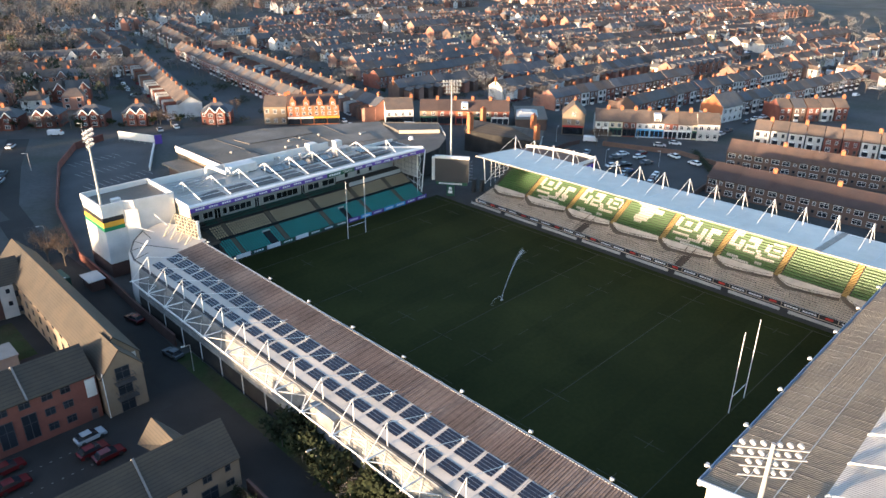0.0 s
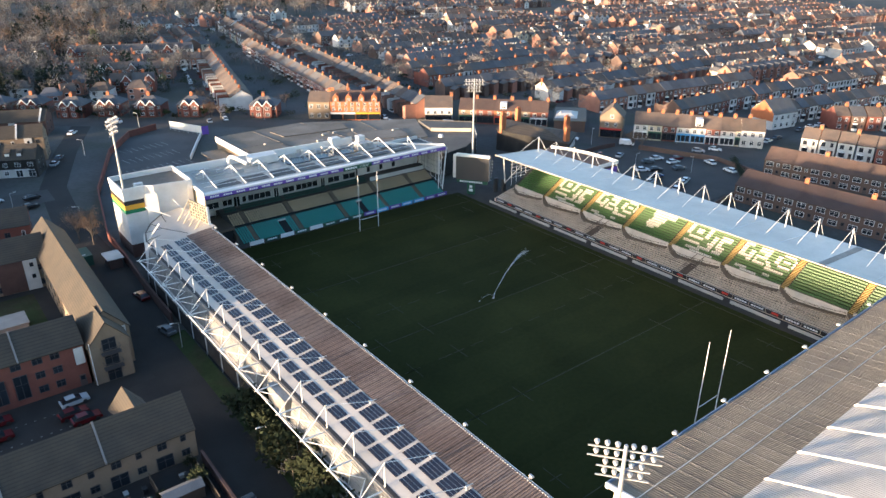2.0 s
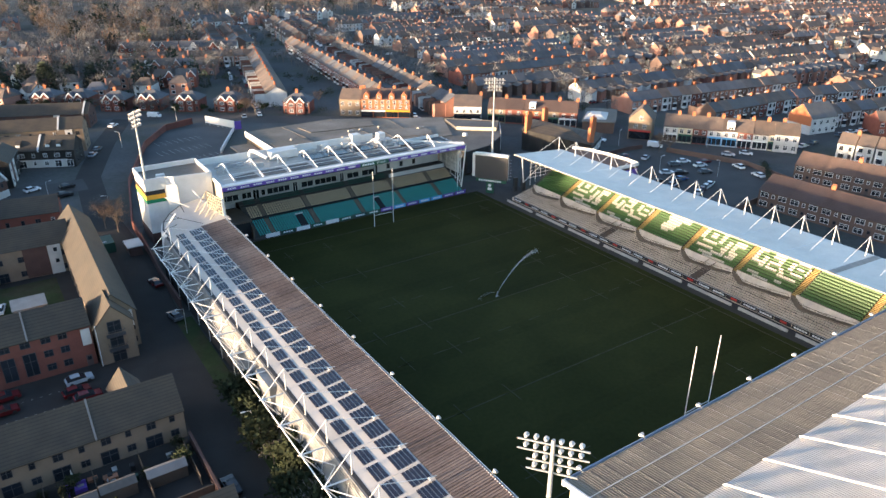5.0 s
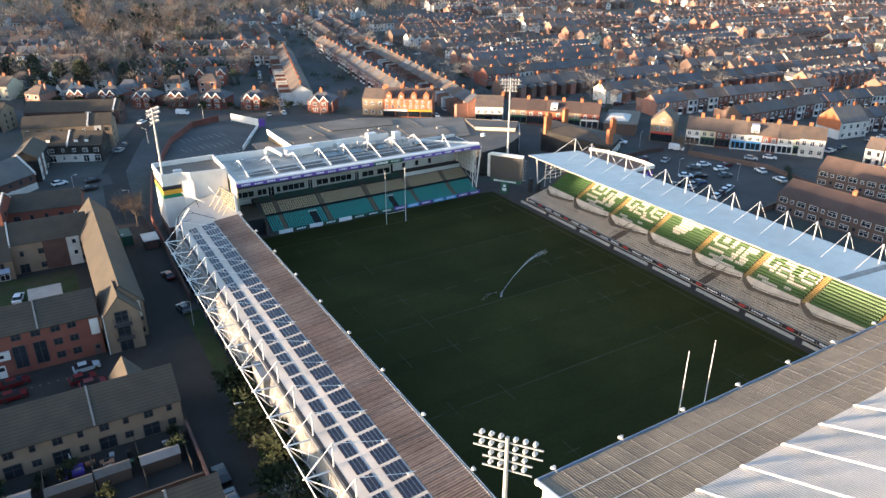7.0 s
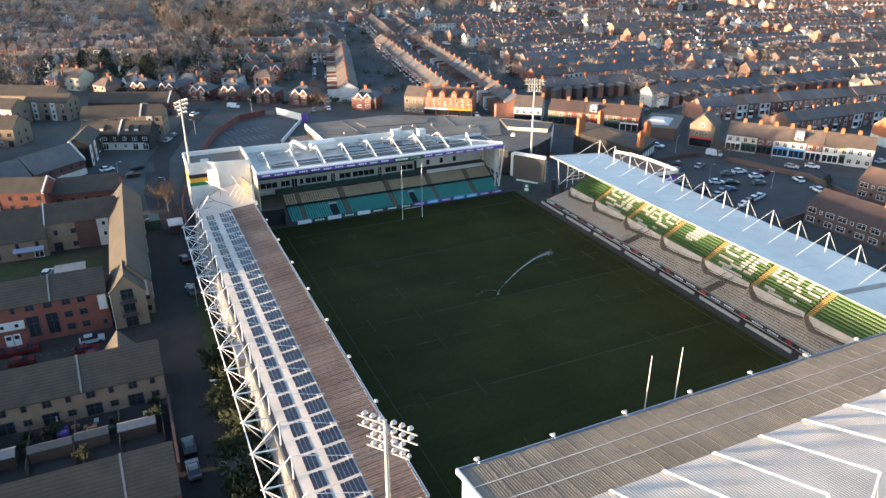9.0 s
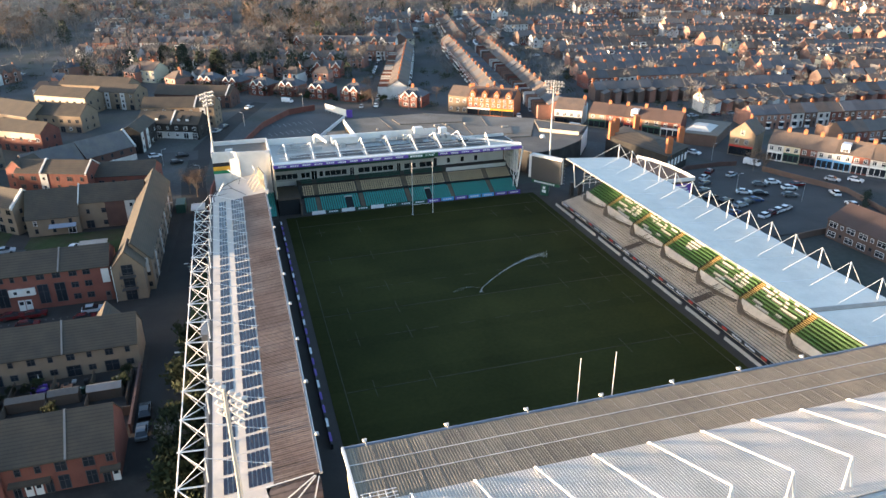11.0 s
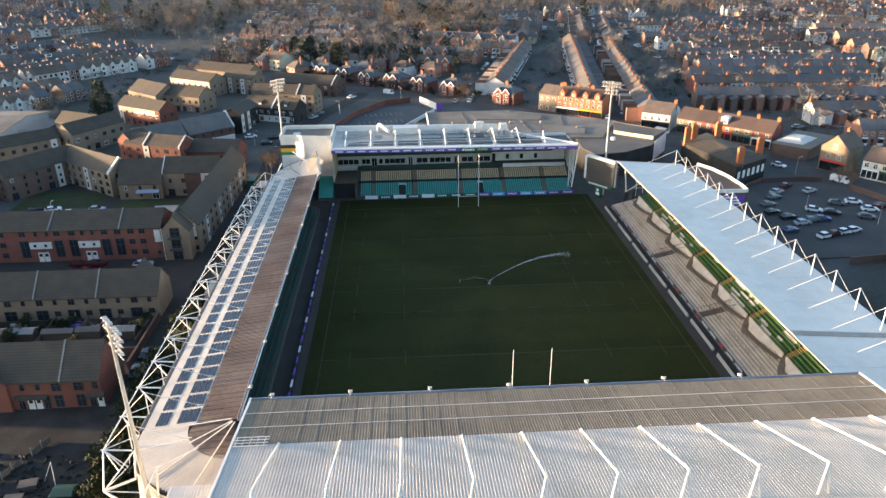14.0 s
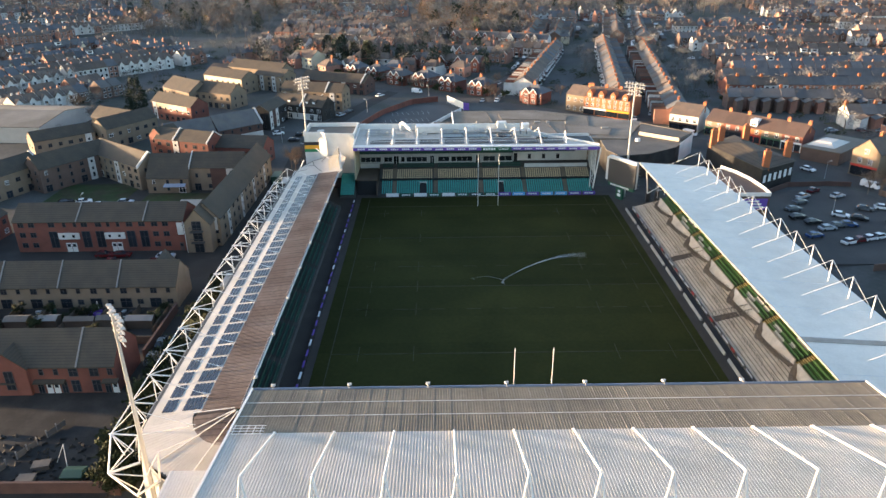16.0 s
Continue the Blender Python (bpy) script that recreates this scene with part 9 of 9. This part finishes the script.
def scatter(seed, count, boxes):
    rg = random.Random(seed)
    out = []
    for k in range(count):
        x0, x1, y0, y1 = rg.choice(boxes)
        x, y = rg.uniform(x0, x1), rg.uniform(y0, y1)
        out.append(pose(x, y, ground_z(x, y) - 0.2, 0, 0, rg.uniform(0, 360)) @ Matrix.Scale(rg.uniform(0.7, 1.5), 4))
    return out


WOODS = [(-260, -150, 400, 560), (-30, 60, 400, 560), (-20, 50, 350, 470), (-260, 330, 500, 640), (60, 330, 470, 640), (-500, -150, 420, 800), (-200, 320, 600, 900), (-200, 320, 560, 760), (300, 760, 480, 900)]
NORTH = [(-150, -30, 340, 640), (-130, 10, 245, 330), (-60, 50, 260, 420), (-110, 20, 300, 430)]
TOWN = [(120, 600, 150, 700), (-350, -140, 120, 500), (250, 600, -60, 220), (60, 130, 160, 420), (120, 330, 200, 420), (130, 300, 90, 220)]
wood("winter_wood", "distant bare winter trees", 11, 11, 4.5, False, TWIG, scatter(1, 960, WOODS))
wood("winter_wood", "distant russet winter trees", 12, 10, 4.0, False, RUSTY, scatter(2, 420, WOODS))
wood("evergreen_wood", "distant dark evergreen trees", 13, 11, 3.8, True, EVERGREEN, scatter(3, 150, WOODS))
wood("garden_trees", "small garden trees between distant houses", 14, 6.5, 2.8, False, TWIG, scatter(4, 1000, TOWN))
wood("garden_shrubs", "garden hedges and shrubs between distant houses", 15, 3.0, 2.2, True, SHRUB, scatter(5, 700, [(120, 420, 90, 420), (-250, -140, 120, 330), (20, 130, 160, 420), (-130, 40, 215, 380)]))
for k in range(34):
    v = rq.random()
    plant(rq.choice((4, 4, 0, 2)), 24 - 88 * v + rq.uniform(-4, 4), 163 + 70 * v + rq.uniform(-3, 3), rq.uniform(0.5, 0.95), rq.uniform(0, 360))
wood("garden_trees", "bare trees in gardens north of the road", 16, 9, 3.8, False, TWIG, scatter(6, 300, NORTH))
wood("evergreen_wood", "dark evergreens behind the villas", 17, 9, 3.6, True, EVERGREEN, scatter(7, 40, [(-75, -12, 240, 272), (-20, 12, 225, 300), (-120, -70, 262, 300)]))
